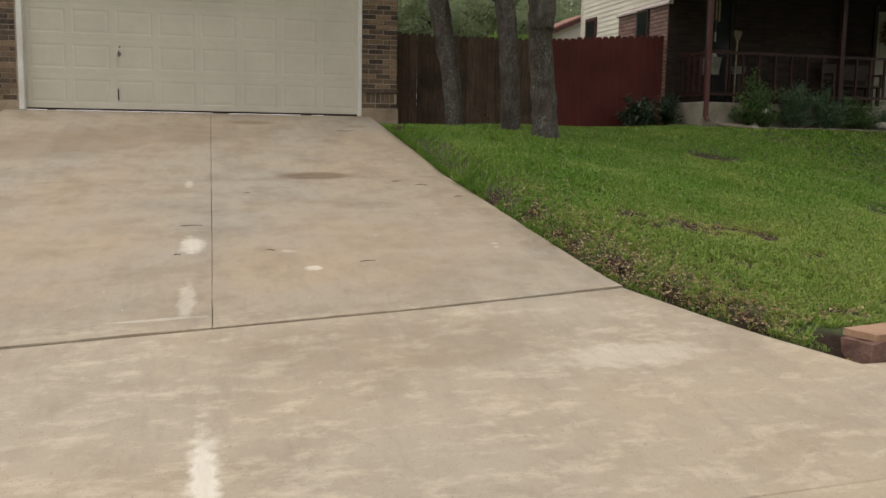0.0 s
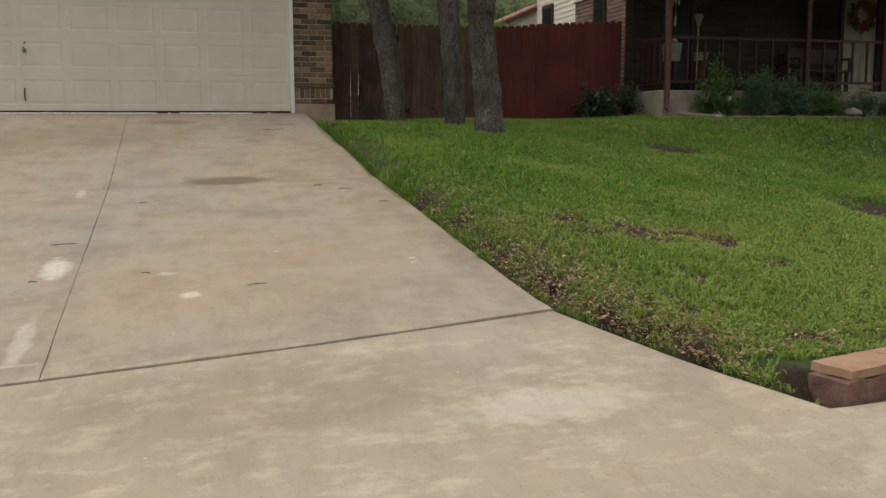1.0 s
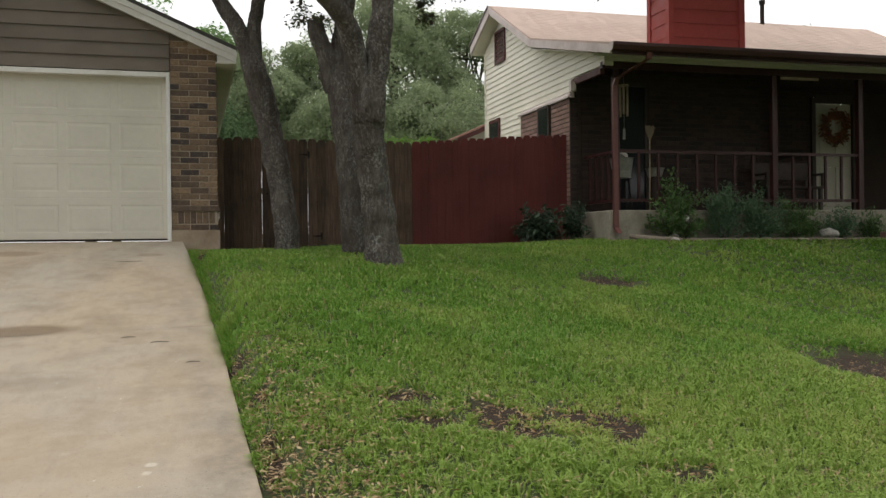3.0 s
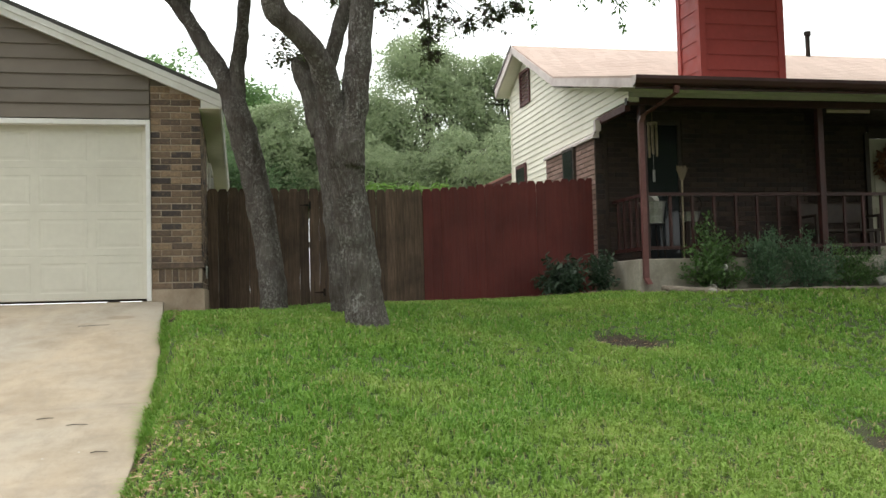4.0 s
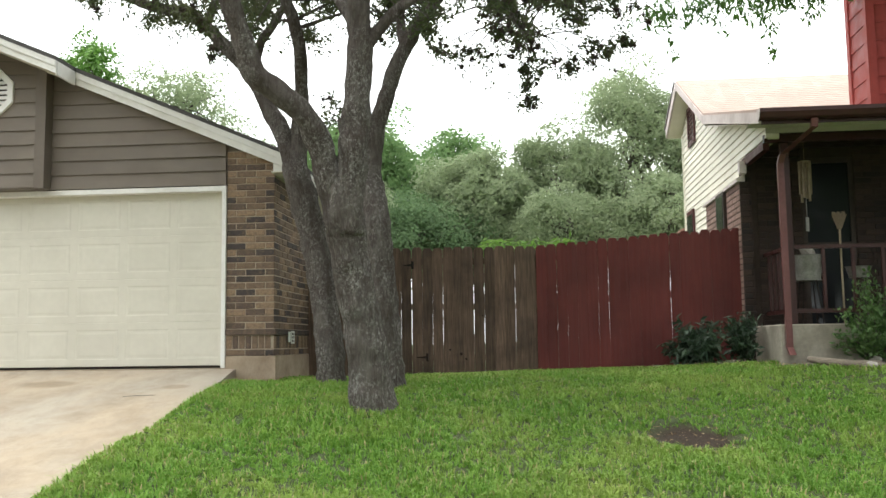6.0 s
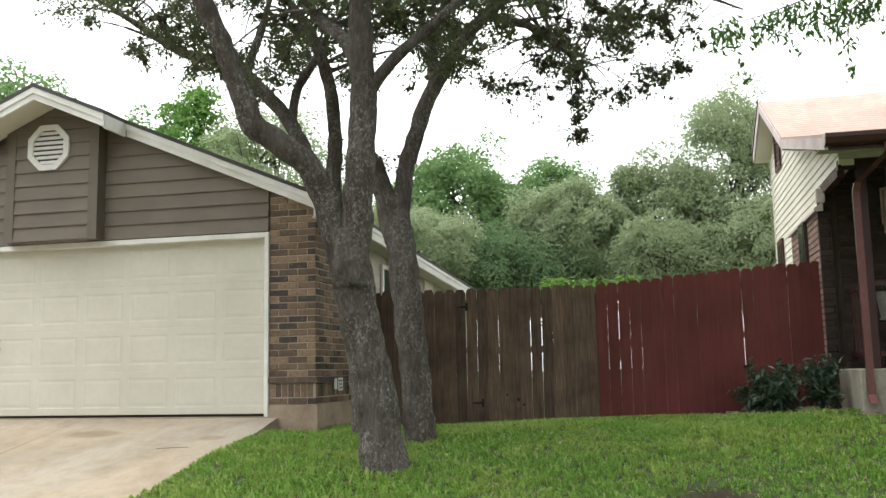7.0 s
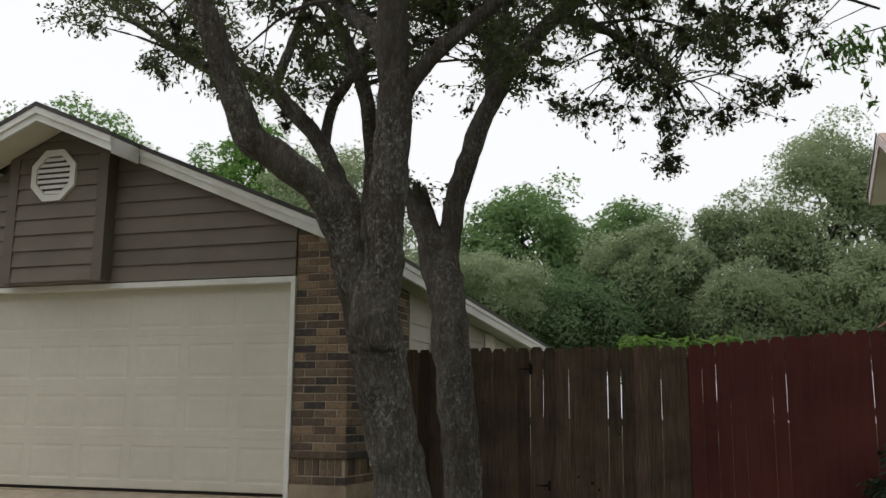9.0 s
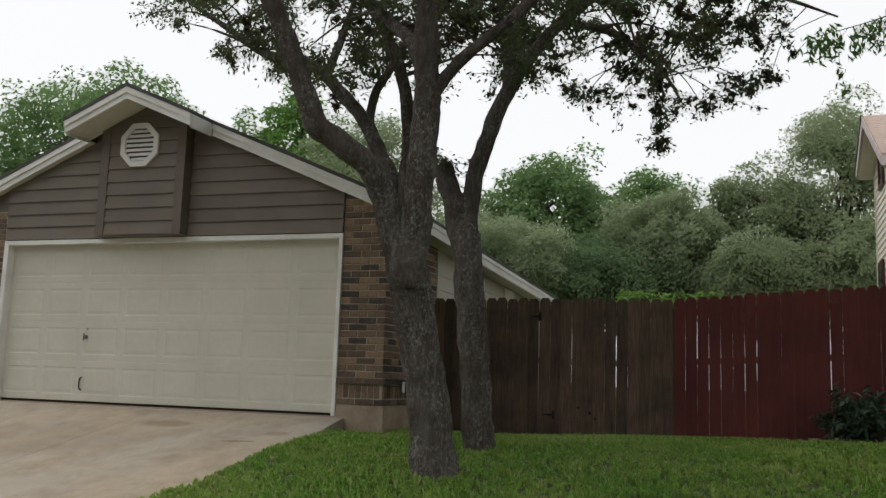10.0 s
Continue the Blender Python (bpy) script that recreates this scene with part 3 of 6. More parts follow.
def slab_shape(x0, x1, y0, y1, height, thick=0.12, nu=14, nv=24, edge=0.007, warp=None):
    """A concrete slab that follows the slope, with worn, rounded edges. x0 and x1 are functions of y."""
    us = [0.0, 0.0008, 0.002] + [0.002 + 0.996 * i / nu for i in range(1, nu)] + [0.998, 0.9992, 1.0]
    vs = [0.0, 0.0008, 0.002] + [0.002 + 0.996 * i / nv for i in range(1, nv)] + [0.998, 0.9992, 1.0]
    s = Shape()
    verts, faces = [], []
    for v in vs:
        y = y0 + (y1 - y0) * v
        for u in us:
            a, b = float(x0(y)), float(x1(y))
            x = a + (b - a) * u
            border = min(u, 1 - u, v, 1 - v)
            drop = edge if border == 0 else (edge * 0.35 if border < 0.0012 else 0)
            wob = 0.010 * noise.noise(Vector((x * 2.2, y * 2.2, 0.3))) if border == 0 else 0
            yy = y + warp(x, y) if warp else y
            verts.append((x + wob, yy + wob, float(height(x, yy)) - drop))
    n = len(us)
    for j in range(len(vs) - 1):
        for i in range(n - 1):
            faces.append((j * n + i, j * n + i + 1, (j + 1) * n + i + 1, (j + 1) * n + i))
    ring = [i for i in range(n)] + [j * n + n - 1 for j in range(1, len(vs))] + [(len(vs) - 1) * n + i for i in range(n - 2, -1, -1)] + [j * n for j in range(len(vs) - 2, 0, -1)]
    k = len(verts)
    verts += [(verts[i][0], verts[i][1], verts[i][2] - thick) for i in ring]
    m = len(ring)
    faces += [(ring[i], k + i, k + (i + 1) % m, ring[(i + 1) % m]) for i in range(m)]
    return s.add(verts, faces)


driveway = thing("driveway", "stained beige concrete driveway sloping down from the garage", "driveway", kind="structure")
GAP = 0.003
LEFT_EDGE, MID = (lambda y: -5.42 - 0.03 * max(0, -y)), (lambda y: -2.375)
part("concrete_slab", slab_shape(LEFT_EDGE, lambda y: MID(y) - GAP * 0.5, -4.28 + GAP, -0.04, drive_z), CONCRETE, driveway)
part("concrete_slab", slab_shape(lambda y: MID(y) + GAP * 0.5, drive_edge, -4.28 + GAP * 0.3, -0.04, drive_z), CONCRETE, driveway)
part("concrete_slab", slab_shape(LEFT_EDGE, lambda y: MID(y) - GAP * 0.5, -9.08 + GAP, -4.28, drive_z, warp=skew), CONCRETE, driveway)
part("concrete_slab", slab_shape(lambda y: MID(y) + GAP * 0.5, drive_edge, -9.08 + GAP, -4.28, drive_z, warp=skew), CONCRETE, driveway)
part("concrete_slab", slab_shape(lambda y: LEFT_EDGE(y) - 0.3, drive_edge, -12.15, -9.08 - GAP * 2.5, lambda x, y: drive_z(x, y) - 0.014, nu=30, warp=skew), CONCRETE, driveway)
part("concrete_slab", slab_shape(lambda y: LEFT_EDGE(y) - 0.6, drive_edge, -17.6, -12.15 - GAP, lambda x, y: drive_z(x, y) - 0.014, nu=30), CONCRETE, driveway)

sidewalk = thing("pavement", "narrow grey-beige concrete pavement beside the driveway", "pavement", kind="structure")


def walk_z(x, y):
    return np.interp(x, [1.4, 3.0, 20], [0, 0.06, 0.10]) + drive_z(1.4, y) - 0.065


for i in range(8):
    a = 1.62 if i == 0 else 1.62 + 1.35 * i
    b = 1.62 + 1.35 * (i + 1) - 0.012
    part("concrete_slab", slab_shape((lambda y, a=a, i=i: float(drive_edge(y)) + 0.015 if i == 0 else a), lambda y, b=b: b, -12.15, -10.78, walk_z, nu=8, nv=8), CONCRETE, sidewalk)

# ---------- house with the garage ----------
house = thing("house_garage", "brick and taupe-sided house end with a wide garage door", "house")
PEAK_X, PEAK_Z, PITCH = -2.83, 4.13, 0.425


def roof_top(x):
    return PEAK_Z - PITCH * abs(x - PEAK_X)


WALL_R, WALL_L = 0.655, -6.40
DOOR_L, DOOR_R, DOOR_H = -5.12, 0.0, 2.125

# masonry backing behind the bricks, with the opening for the door
left_wall = part("wall", Shape().box(WALL_L, -5.20, 0.012, 0.16, 0.13, 2.62), MORTAR, house, "mortar backing of the brick left pier")
front_wall = part("wall", Shape().box(0.055, WALL_R - 0.012, 0.012, 0.16, 0.13, 2.62), MORTAR, house, "mortar backing of the brick front wall")
side = Shape().box(WALL_R - 0.16, WALL_R - 0.012, 0.162, 1.76, 0.13, 2.33)
side_wall = part("wall", side, MORTAR, house, "mortar backing of the brick side wall")
rear = Shape().add([(x, y, z) for y, top in ((1.762, 2.28), (9.0, 1.97)) for x, z in ((WALL_R - 0.17, 0.13), (WALL_R - 0.03, 0.13), (WALL_R - 0.03, top), (WALL_R - 0.17, top))],
                   [(0, 1, 2, 3), (7, 6, 5, 4), (0, 4, 5, 1), (1, 5, 6, 2), (2, 6, 7, 3), (3, 7, 4, 0)])
rear_wall = part("wall", rear, BEIGE, house, "beige lap-sided wall behind the fence")
for q in ((0.055, WALL_R + 0.015, -0.012, 0.139), (WALL_R - 0.15, WALL_R + 0.015, 0.1395, 9.0), (WALL_L, -5.20, -0.012, 0.14)):
    part("foundation", Shape().box(*q, -0.45, 0.128), FOOTING, house, "stained concrete foundation band")
part("door_sill", Shape().box(-5.199, 0.054, -0.035, 0.14, -0.4, -0.012), FOOTING, house)


def brick_shape(length, height=0.069, depth=0.008, out=0.0):
    """Front half of a brick with worn edges, facing -y."""
    l, h = length, height
    c = 0.004
    return Shape().add([(0, 0, 0), (l, 0, 0), (l, 0, h), (0, 0, h), (c, -depth, c), (l - c, -depth, c), (l - c, -depth, h - c), (c, -depth, h - c)],
                       [(4, 5, 6, 7), (0, 1, 5, 4), (1, 2, 6, 5), (2, 3, 7, 6), (3, 0, 4, 7)])


def brick_mesh(length, material, height=0.069):
    mesh = brick_shape(length, height).make("brick")
    mesh.materials.append(material)
    return mesh


BRICK_L, COURSE = 0.242, 0.0802
BRICKS = {}


def bond(length, courses, z0, place, parent, material, keep=None, prefix="brick"):
    """Running bond of single bricks; place(u, z) gives the pose of a brick's lower left corner."""
    for c in range(courses):
        u = 0.0
        first = BRICK_L * 0.5 if c % 2 else BRICK_L
        while u < length - 0.03:
            l = min(first if u == 0 else BRICK_L, length - u)
            key = (round((l - 0.010) * 50) / 50 if l < BRICK_L - 0.02 and abs(l - BRICK_L * 0.5) > 0.02 else round(l - 0.010, 3), material.name)
            if key not in BRICKS:
                BRICKS[key] = brick_mesh(key[0], material)
            z = z0 + c * COURSE
            if keep is None or keep(u, z, l):
                j = random.uniform(-0.0035, 0.0030)
                share(prefix, BRICKS[key], parent, place(u, z + random.uniform(-0.002, 0.002), j) @ Matrix.Rotation(random.uniform(-0.008, 0.008), 4, "Y"))
            u += l


def bond_stuff(name, length, courses, z0, place, parent, material, keep=None, label=""):
    """The same bond, joined, for walls further off."""
    s = Shape()
    for c in range(courses):
        u = 0.0
        first = BRICK_L * 0.5 if c % 2 else BRICK_L
        while u < length - 0.03:
            l = min(first if u == 0 else BRICK_L, length - u)
            z = z0 + c * COURSE
            if keep is None or keep(u, z, l):
                m = place(u, z, random.uniform(-0.0015, 0.0015))
                b = brick_shape(l - 0.010)
                s.add([m @ Vector(p) for p in b.v], b.f)
            u += l
    ob = part(name, s, material, parent, label)
    return tagged(ob, kind="stuff")


# gable backing, siding boards, box and vent
gable_in = [(-5.20, 2.20), (0.053, 2.20), (0.053, 2.62), (WALL_R, 2.44), (WALL_R, roof_top(WALL_R) - 0.06), (PEAK_X, PEAK_Z - 0.06), (WALL_L, roof_top(WALL_L) - 0.06), (WALL_L, 2.44), (-5.20, 2.62)]
part("gable", Shape().prism(gable_in, "y", 0.022, 0.15), TAUPE_TRIM, house, "taupe gable wall")
BOX_L, BOX_R, BOX_Y = -3.52, -2.185, -0.16
RAKE = [(PITCH, 1.0, PEAK_Z - 0.20 + PITCH * PEAK_X), (-PITCH, 1.0, PEAK_Z - 0.20 - PITCH * PEAK_X)]
z, boards = 2.205, []
while z < 4.0:
    h = 0.178
    for x0, x1, y in ((BOX_R + 0.002, 0.046, 0.0), (-5.195, BOX_L - 0.002, 0.0), (BOX_L + 0.13, BOX_R - 0.13, BOX_Y)):
        zz = z if y == 0 else z + 0.012
        poly = clip([(x0, zz), (x1, zz), (x1, zz + h + 0.012), (x0, zz + h + 0.012)], RAKE)
        if len(poly) > 2:
            s = Shape()
            n = len(poly)
            lean = lambda q: y - 0.027 + 0.022 * (q[1] - zz) / h
            s.add([(q[0], lean(q), q[1]) for q in poly] + [(q[0], y + 0.021, q[1]) for q in poly],
                  [tuple(range(n)), tuple(range(2 * n - 1, n - 1, -1))] + [(i, i + n, (i + 1) % n + n, (i + 1) % n) for i in range(n)])
            part("siding_board", s, TAUPE, house)
    z += h
box_top = [(PITCH, 1.0, PEAK_Z - 0.12 + PITCH * PEAK_X), (-PITCH, 1.0, PEAK_Z - 0.12 - PITCH * PEAK_X)]
part("gable_box", Shape().prism(clip([(BOX_L + 0.01, 2.222), (BOX_R - 0.01, 2.222), (BOX_R - 0.01, 4.1), (BOX_L + 0.01, 4.1)], box_top), "y", BOX_Y + 0.023, 0.021), TAUPE_TRIM, house, "shallow projecting gable box")
for a, b in ((BOX_L, BOX_L + 0.13), (BOX_R - 0.13, BOX_R)):
    part("corner_board", Shape().prism(clip([(a, 2.205), (b, 2.205), (b, 4.1), (a, 4.1)], box_top), "y", BOX_Y - 0.03, 0.0205), TAUPE_TRIM, house)
part("box_sill", Shape().box(BOX_L + 0.131, BOX_R - 0.131, BOX_Y - 0.012, 0.02, 2.197, 2.216), TAUPE_TRIM, house)

vent = Shape()
VX, VZ, VR = -2.90, 3.415, 0.30
octo = [(VR * math.cos(radians(22.5 + 45 * i)) * 1.06, VR * math.sin(radians(22.5 + 45 * i)) * 1.06) for i in range(8)]
octi = [(p[0] * 0.76, p[1] * 0.76) for p in octo]
for i in range(8):
    j = (i + 1) % 8
    y0, y1 = BOX_Y - 0.055, BOX_Y - 0.012
    q = [octo[i], octo[j], octi[j], octi[i]]
    vent.prism([(VX + a, VZ + b) for a, b in q], "y", y0, y1)
gable_vent = part("gable_vent", vent, TRIM_PAINT, house, "white octagonal gable vent")
part("backing", Shape().prism([(VX + a, VZ + b) for a, b in octi], "y", BOX_Y - 0.022, BOX_Y - 0.013), DARK_WOOD, gable_vent)
for i in range(7):
    zc = VZ - 0.19 + i * 0.063
    half = min(VR * 0.76, VR * 0.80 + (VR * 0.33 - abs(zc - VZ))) if abs(zc - VZ) > VR * 0.33 else VR * 0.745
    half = min(half, VR * 1.06 * 0.76 * 0.93)
    half = min(half, VR * 1.06 * 0.76 * 1.30 - abs(zc - VZ) * 1.0)
    part("slat", Shape().add([(VX - half, BOX_Y - 0.05, zc - 0.022), (VX + half, BOX_Y - 0.05, zc - 0.022), (VX + half, BOX_Y - 0.024, zc + 0.022), (VX - half, BOX_Y - 0.024, zc + 0.022),
                              (VX - half, BOX_Y - 0.046, zc - 0.026), (VX + half, BOX_Y - 0.046, zc - 0.026), (VX + half, BOX_Y - 0.02, zc + 0.018), (VX - half, BOX_Y - 0.02, zc + 0.018)],
                             [(0, 1, 2, 3), (7, 6, 5, 4), (0, 4, 5, 1), (3, 2, 6, 7), (0, 3, 7, 4), (1, 5, 6, 2)]), TRIM_PAINT, gable_vent)

# roof: two planes, with a deeper overhang over the box
EAVE_X = 0.88


def roof_sheet(x_out, y0, y1, lift=0.0, thick=0.05):
    poly = [(PEAK_X, PEAK_Z + lift), (x_out, roof_top(x_out) + lift), (x_out, roof_top(x_out) + lift - thick), (PEAK_X, PEAK_Z + lift - thick)]
    return Shape().prism(poly, "y", y0, y1)


RAKE_Y, BOX_RAKE_Y, SAG = -0.13, -0.62, 0.0435     # SAG: the side eave drops a little towards the garden


def eave_z(y):
    return roof_top(EAVE_X) - SAG * max(0.0, y)


def side_slope(y0, y1, thick=0.05):
    """The slope towards the garden side, whose eave falls away to the back."""
    v = []
    for y in (y0, y1):
        low = eave_z(y) - 0.013
        v += [(PEAK_X, y, PEAK_Z), (EAVE_X + 0.03, y, low), (EAVE_X + 0.03, y, low - thick), (PEAK_X, y, PEAK_Z - thick)]
    return Shape().add(v, [(0, 1, 2, 3), (7, 6, 5, 4), (0, 4, 5, 1), (1, 5, 6, 2), (2, 6, 7, 3), (3, 7, 4, 0)])


def eave_strip(x0, x1, y0, y1, top, bottom):
    """A board along the side eave; top and bottom are depths below the roof's edge."""
    v = []
    for y in (y0, y1):
        v += [(x0, y, eave_z(y) - top), (x1, y, eave_z(y) - top), (x1, y, eave_z(y) - bottom), (x0, y, eave_z(y) - bottom)]
    return Shape().add(v, [(0, 1, 2, 3), (7, 6, 5, 4), (0, 4, 5, 1), (1, 5, 6, 2), (2, 6, 7, 3), (3, 7, 4, 0)])


part("roof", side_slope(RAKE_Y - 0.03, 11.0), SHINGLE_DARK, house, "dark asphalt shingle roof slope")
part("roof", roof_sheet(-9.0, RAKE_Y - 0.03, 11.0), SHINGLE_DARK, house, "dark asphalt shingle roof slope")
BOX_ROOF_R, BOX_ROOF_L = -1.83, -3.79
for x_out in (BOX_ROOF_R, BOX_ROOF_L):
    part("roof", roof_sheet(x_out, BOX_RAKE_Y - 0.03, RAKE_Y - 0.031), SHINGLE_DARK, house, "dark shingles over the gable box")


def rake_board(xa, xb, y0, y1, drop=0.05, deep=0.158, lap=0.0):
    poly = [(xa, roof_top(xa) - drop - lap), (xb, roof_top(xb) - drop - lap), (xb, roof_top(xb) - drop - deep), (xa, roof_top(xa) - drop - deep)]
    return Shape().prism(poly, "y", y0, y1)


for xa, xb, y in ((BOX_ROOF_R - 0.005, EAVE_X + 0.02, RAKE_Y), (BOX_ROOF_L + 0.005, -9.0, RAKE_Y), (PEAK_X, BOX_ROOF_R - 0.005, BOX_RAKE_Y), (PEAK_X, BOX_ROOF_L + 0.005, BOX_RAKE_Y)):
    part("rake_board", rake_board(xa, xb, y, y + 0.03), TRIM_PAINT, house, "white rake board")
    part("rake_trim", rake_board(xa, xb, y - 0.022, y - 0.0005, 0.052, 0.075), TRIM_PAINT, house)
    back = -0.006 if y > -0.5 else BOX_Y - 0.032
    s = Shape().prism([(xa, roof_top(xa) - 0.182), (xb, roof_top(xb) - 0.182), (xb, roof_top(xb) - 0.197), (xa, roof_top(xa) - 0.197)], "y", y + 0.031, back)
    part("soffit", s, SOFFIT, house)
for x_end, s_ in ((BOX_ROOF_R, -1), (BOX_ROOF_L, 1)):
    a, b = sorted((x_end, x_end + 0.03 * s_))
    zt = roof_top(x_end)
    part("rake_end", Shape().box(a, b, BOX_RAKE_Y + 0.031, RAKE_Y - 0.0225, zt - 0.22, zt - 0.052), TRIM_PAINT, house)
    # the deep overhang goes on level with the box's own soffit behind the outer rake
    u, w = (BOX_R + 0.001, x_end - 0.031) if s_ < 0 else (x_end + 0.031, BOX_L - 0.001)
    part("soffit", Shape().prism([(u, roof_top(u) - 0.190), (w, roof_top(w) - 0.190), (w, roof_top(w) - 0.203), (u, roof_top(u) - 0.203)], "y", BOX_Y - 0.031, RAKE_Y - 0.024), SOFFIT, house)
part("rake_return", Shape().prism([(WALL_R + 0.002, roof_top(WALL_R) - 0.2), (EAVE_X - 0.007, roof_top(EAVE_X) - 0.2), (EAVE_X - 0.007, 2.325), (WALL_R + 0.002, 2.325)], "y", RAKE_Y + 0.034, 0.0), TRIM_PAINT, house)
part("fascia", eave_strip(EAVE_X - 0.005, EAVE_X + 0.02, RAKE_Y + 0.031, 11.0, 0.066, 0.225), TRIM_PAINT, house, "white eave fascia")
part("fascia_trim", eave_strip(EAVE_X + 0.0205, EAVE_X + 0.032, RAKE_Y + 0.031, 11.0, 0.066, 0.120), TRIM_PAINT, house)
part("soffit", eave_strip(WALL_R - 0.02, EAVE_X - 0.006, RAKE_Y + 0.031, 11.0, 0.215, 0.23), SOFFIT, house)

# lap siding and a window on the beige rear wall
z = 0.135
while z < 2.26:
    end = min(9.0, 1.83 + max(0.0, (2.245 - z - 0.2) / SAG))
    if end < 2.4:
        break
    s = Shape().add([(WALL_R - 0.008, 1.83, z), (WALL_R - 0.008, end, z), (WALL_R - 0.022, end, z + 0.2), (WALL_R - 0.022, 1.83, z + 0.2),
                     (WALL_R - 0.0295, 1.83, z), (WALL_R - 0.0295, end, z), (WALL_R - 0.0295, end, z + 0.2), (WALL_R - 0.0295, 1.83, z + 0.2)],
                    [(0, 1, 2, 3), (4, 5, 1, 0), (7, 3, 2, 6), (0, 3, 7, 4), (1, 5, 6, 2)])
    part("siding_board", s, BEIGE, house)
    z += 0.195
part("corner_board", Shape().box(WALL_R - 0.029, WALL_R + 0.002, 1.763, 1.829, 0.131, 2.27), BEIGE, house)
part("trim_board", Shape().box(WALL_R - 0.0075, WALL_R + 0.012, 5.20, 5.80, 0.131, 2.06), SOFFIT, house, "pale wide trim board")
win = part("window", Shape().box(WALL_R - 0.005, WALL_R + 0.03, 2.62, 3.92, 1.00, 1.06).box(WALL_R - 0.005, WALL_R + 0.03, 2.62, 3.92, 2.0, 2.06)
           .box(WALL_R - 0.005, WALL_R + 0.03, 2.62, 2.70, 1.06, 2.0).box(WALL_R - 0.005, WALL_R + 0.03, 3.84, 3.92, 1.06, 2.0), TRIM_PAINT, house, "white-framed side window")
part("pane", Shape().box(WALL_R - 0.004, WALL_R + 0.008, 2.701, 3.839, 1.061, 1.999), GLASS, win)

# door frame and sectional door
frame_s = Shape()
frame_s.box(DOOR_R + 0.001, 0.054, -0.022, 0.13, -0.01, 2.195, 0.004)
frame_s.box(-5.199, DOOR_L - 0.001, -0.022, 0.13, -0.01, 2.195, 0.004)
frame_s.box(DOOR_L - 0.0005, DOOR_R + 0.0005, -0.020, 0.13, 2.132, 2.195, 0.004)
part("door_frame", frame_s, TRIM_PAINT, house, "white painted door frame")
garage_door = part("garage_door", Shape().box(DOOR_L - 0.03, DOOR_R + 0.03, 0.142, 0.16, 0.018, 2.15), DOOR_PAINT, house, "cream sectional garage door with eight raised panels a row")
SEC = DOOR_H / 4
PW = (DOOR_R - DOOR_L) / 8


def door_section(z0):
    """One section: a flat skin with eight embossed panels."""
    s = Shape()
    y = 0.100
    top = z0 + SEC
    xs = [DOOR_L] + [v for k in range(8) for v in (DOOR_L + PW * k + 0.05, DOOR_L + PW * (k + 1) - 0.05)] + [DOOR_R]
    zs = [z0 + 0.004, z0 + 0.085, top - 0.085, top - 0.002]
    for j in range(3):
        for i in range(len(xs) - 1):
            if j == 1 and i % 2 == 1:
                continue
            s.add([(xs[i], y, zs[j]), (xs[i + 1], y, zs[j]), (xs[i + 1], y, zs[j + 1]), (xs[i], y, zs[j + 1])], [(0, 1, 2, 3)])
    s.add([(DOOR_L, y, zs[0]), (DOOR_R, y, zs[0]), (DOOR_R, y + 0.0035, z0), (DOOR_L, y + 0.0035, z0)], [(0, 1, 2, 3)])
    s.add([(DOOR_L, y, zs[3]), (DOOR_R, y, zs[3]), (DOOR_R, y + 0.0035, top), (DOOR_L, y + 0.0035, top)], [(3, 2, 1, 0)])
    for k in range(8):
        a, b = xs[1 + 2 * k], xs[2 + 2 * k]
        rings = [(0.0, y), (0.012, y + 0.0035), (0.030, y + 0.0035), (0.055, y + 0.001)]
        vs = []
        for inset, yy in rings:
            vs += [(a + inset, yy, zs[1] + inset), (b - inset, yy, zs[1] + inset), (b - inset, yy, zs[2] - inset), (a + inset, yy, zs[2] - inset)]
        fs = [(r * 4 + i, r * 4 + (i + 1) % 4, r * 4 + 4 + (i + 1) % 4, r * 4 + 4 + i) for r in range(3) for i in range(4)] + [(12, 13, 14, 15)]
        s.add(vs, fs)
    return s


for k in range(4):
    part("door_section", door_section(0.022 + k * SEC), DOOR_PAINT, garage_door, weld=True)
part("bottom_seal", Shape().box(DOOR_L, DOOR_R, 0.108, 0.1412, -0.004, 0.021), IRON, garage_door, "black rubber bottom seal")
LX = -3.75
part("lock", Shape().tube([(LX, 0.099, 0.875), (LX, 0.085, 0.875)], [0.030, 0.028], 12).box(LX - 0.008, LX + 0.008, 0.05, 0.0845, 0.868, 0.882).box(LX - 0.012, LX + 0.012, 0.042, 0.052, 0.828, 0.922), STEEL, garage_door, "dull steel T-handle lock")
part("lock_cover", Shape().tube([(LX + 0.01, 0.099, 0.985), (LX + 0.01, 0.094, 0.985)], [0.016, 0.015], 10), STEEL, garage_door)
part("pull_handle", Shape().tube(curve_points([(LX - 0.02, 0.099, 0.335), (LX - 0.02, 0.06, 0.315), (LX - 0.02, 0.055, 0.25), (LX - 0.02, 0.06, 0.19), (LX - 0.02, 0.099, 0.17)], 0.02), [0.010] * len(curve_points([(LX - 0.02, 0.099, 0.335), (LX - 0.02, 0.06, 0.315), (LX - 0.02, 0.055, 0.25), (LX - 0.02, 0.06, 0.19), (LX - 0.02, 0.099, 0.17)], 0.02)), 8), IRON, garage_door, "worn metal pull handle")
outlet = part("outlet_cover", Shape().box(WALL_R + 0.016, WALL_R + 0.032, 0.555, 0.635, 0.29, 0.42, 0.004), PLASTIC_W, house, "white outdoor outlet cover")
grille = part("vent_cover", Shape().box(WALL_R + 0.016, WALL_R + 0.026, 0.70, 0.86, 0.27, 0.43, 0.003), PLASTIC_W, house, "white pierced vent cover")
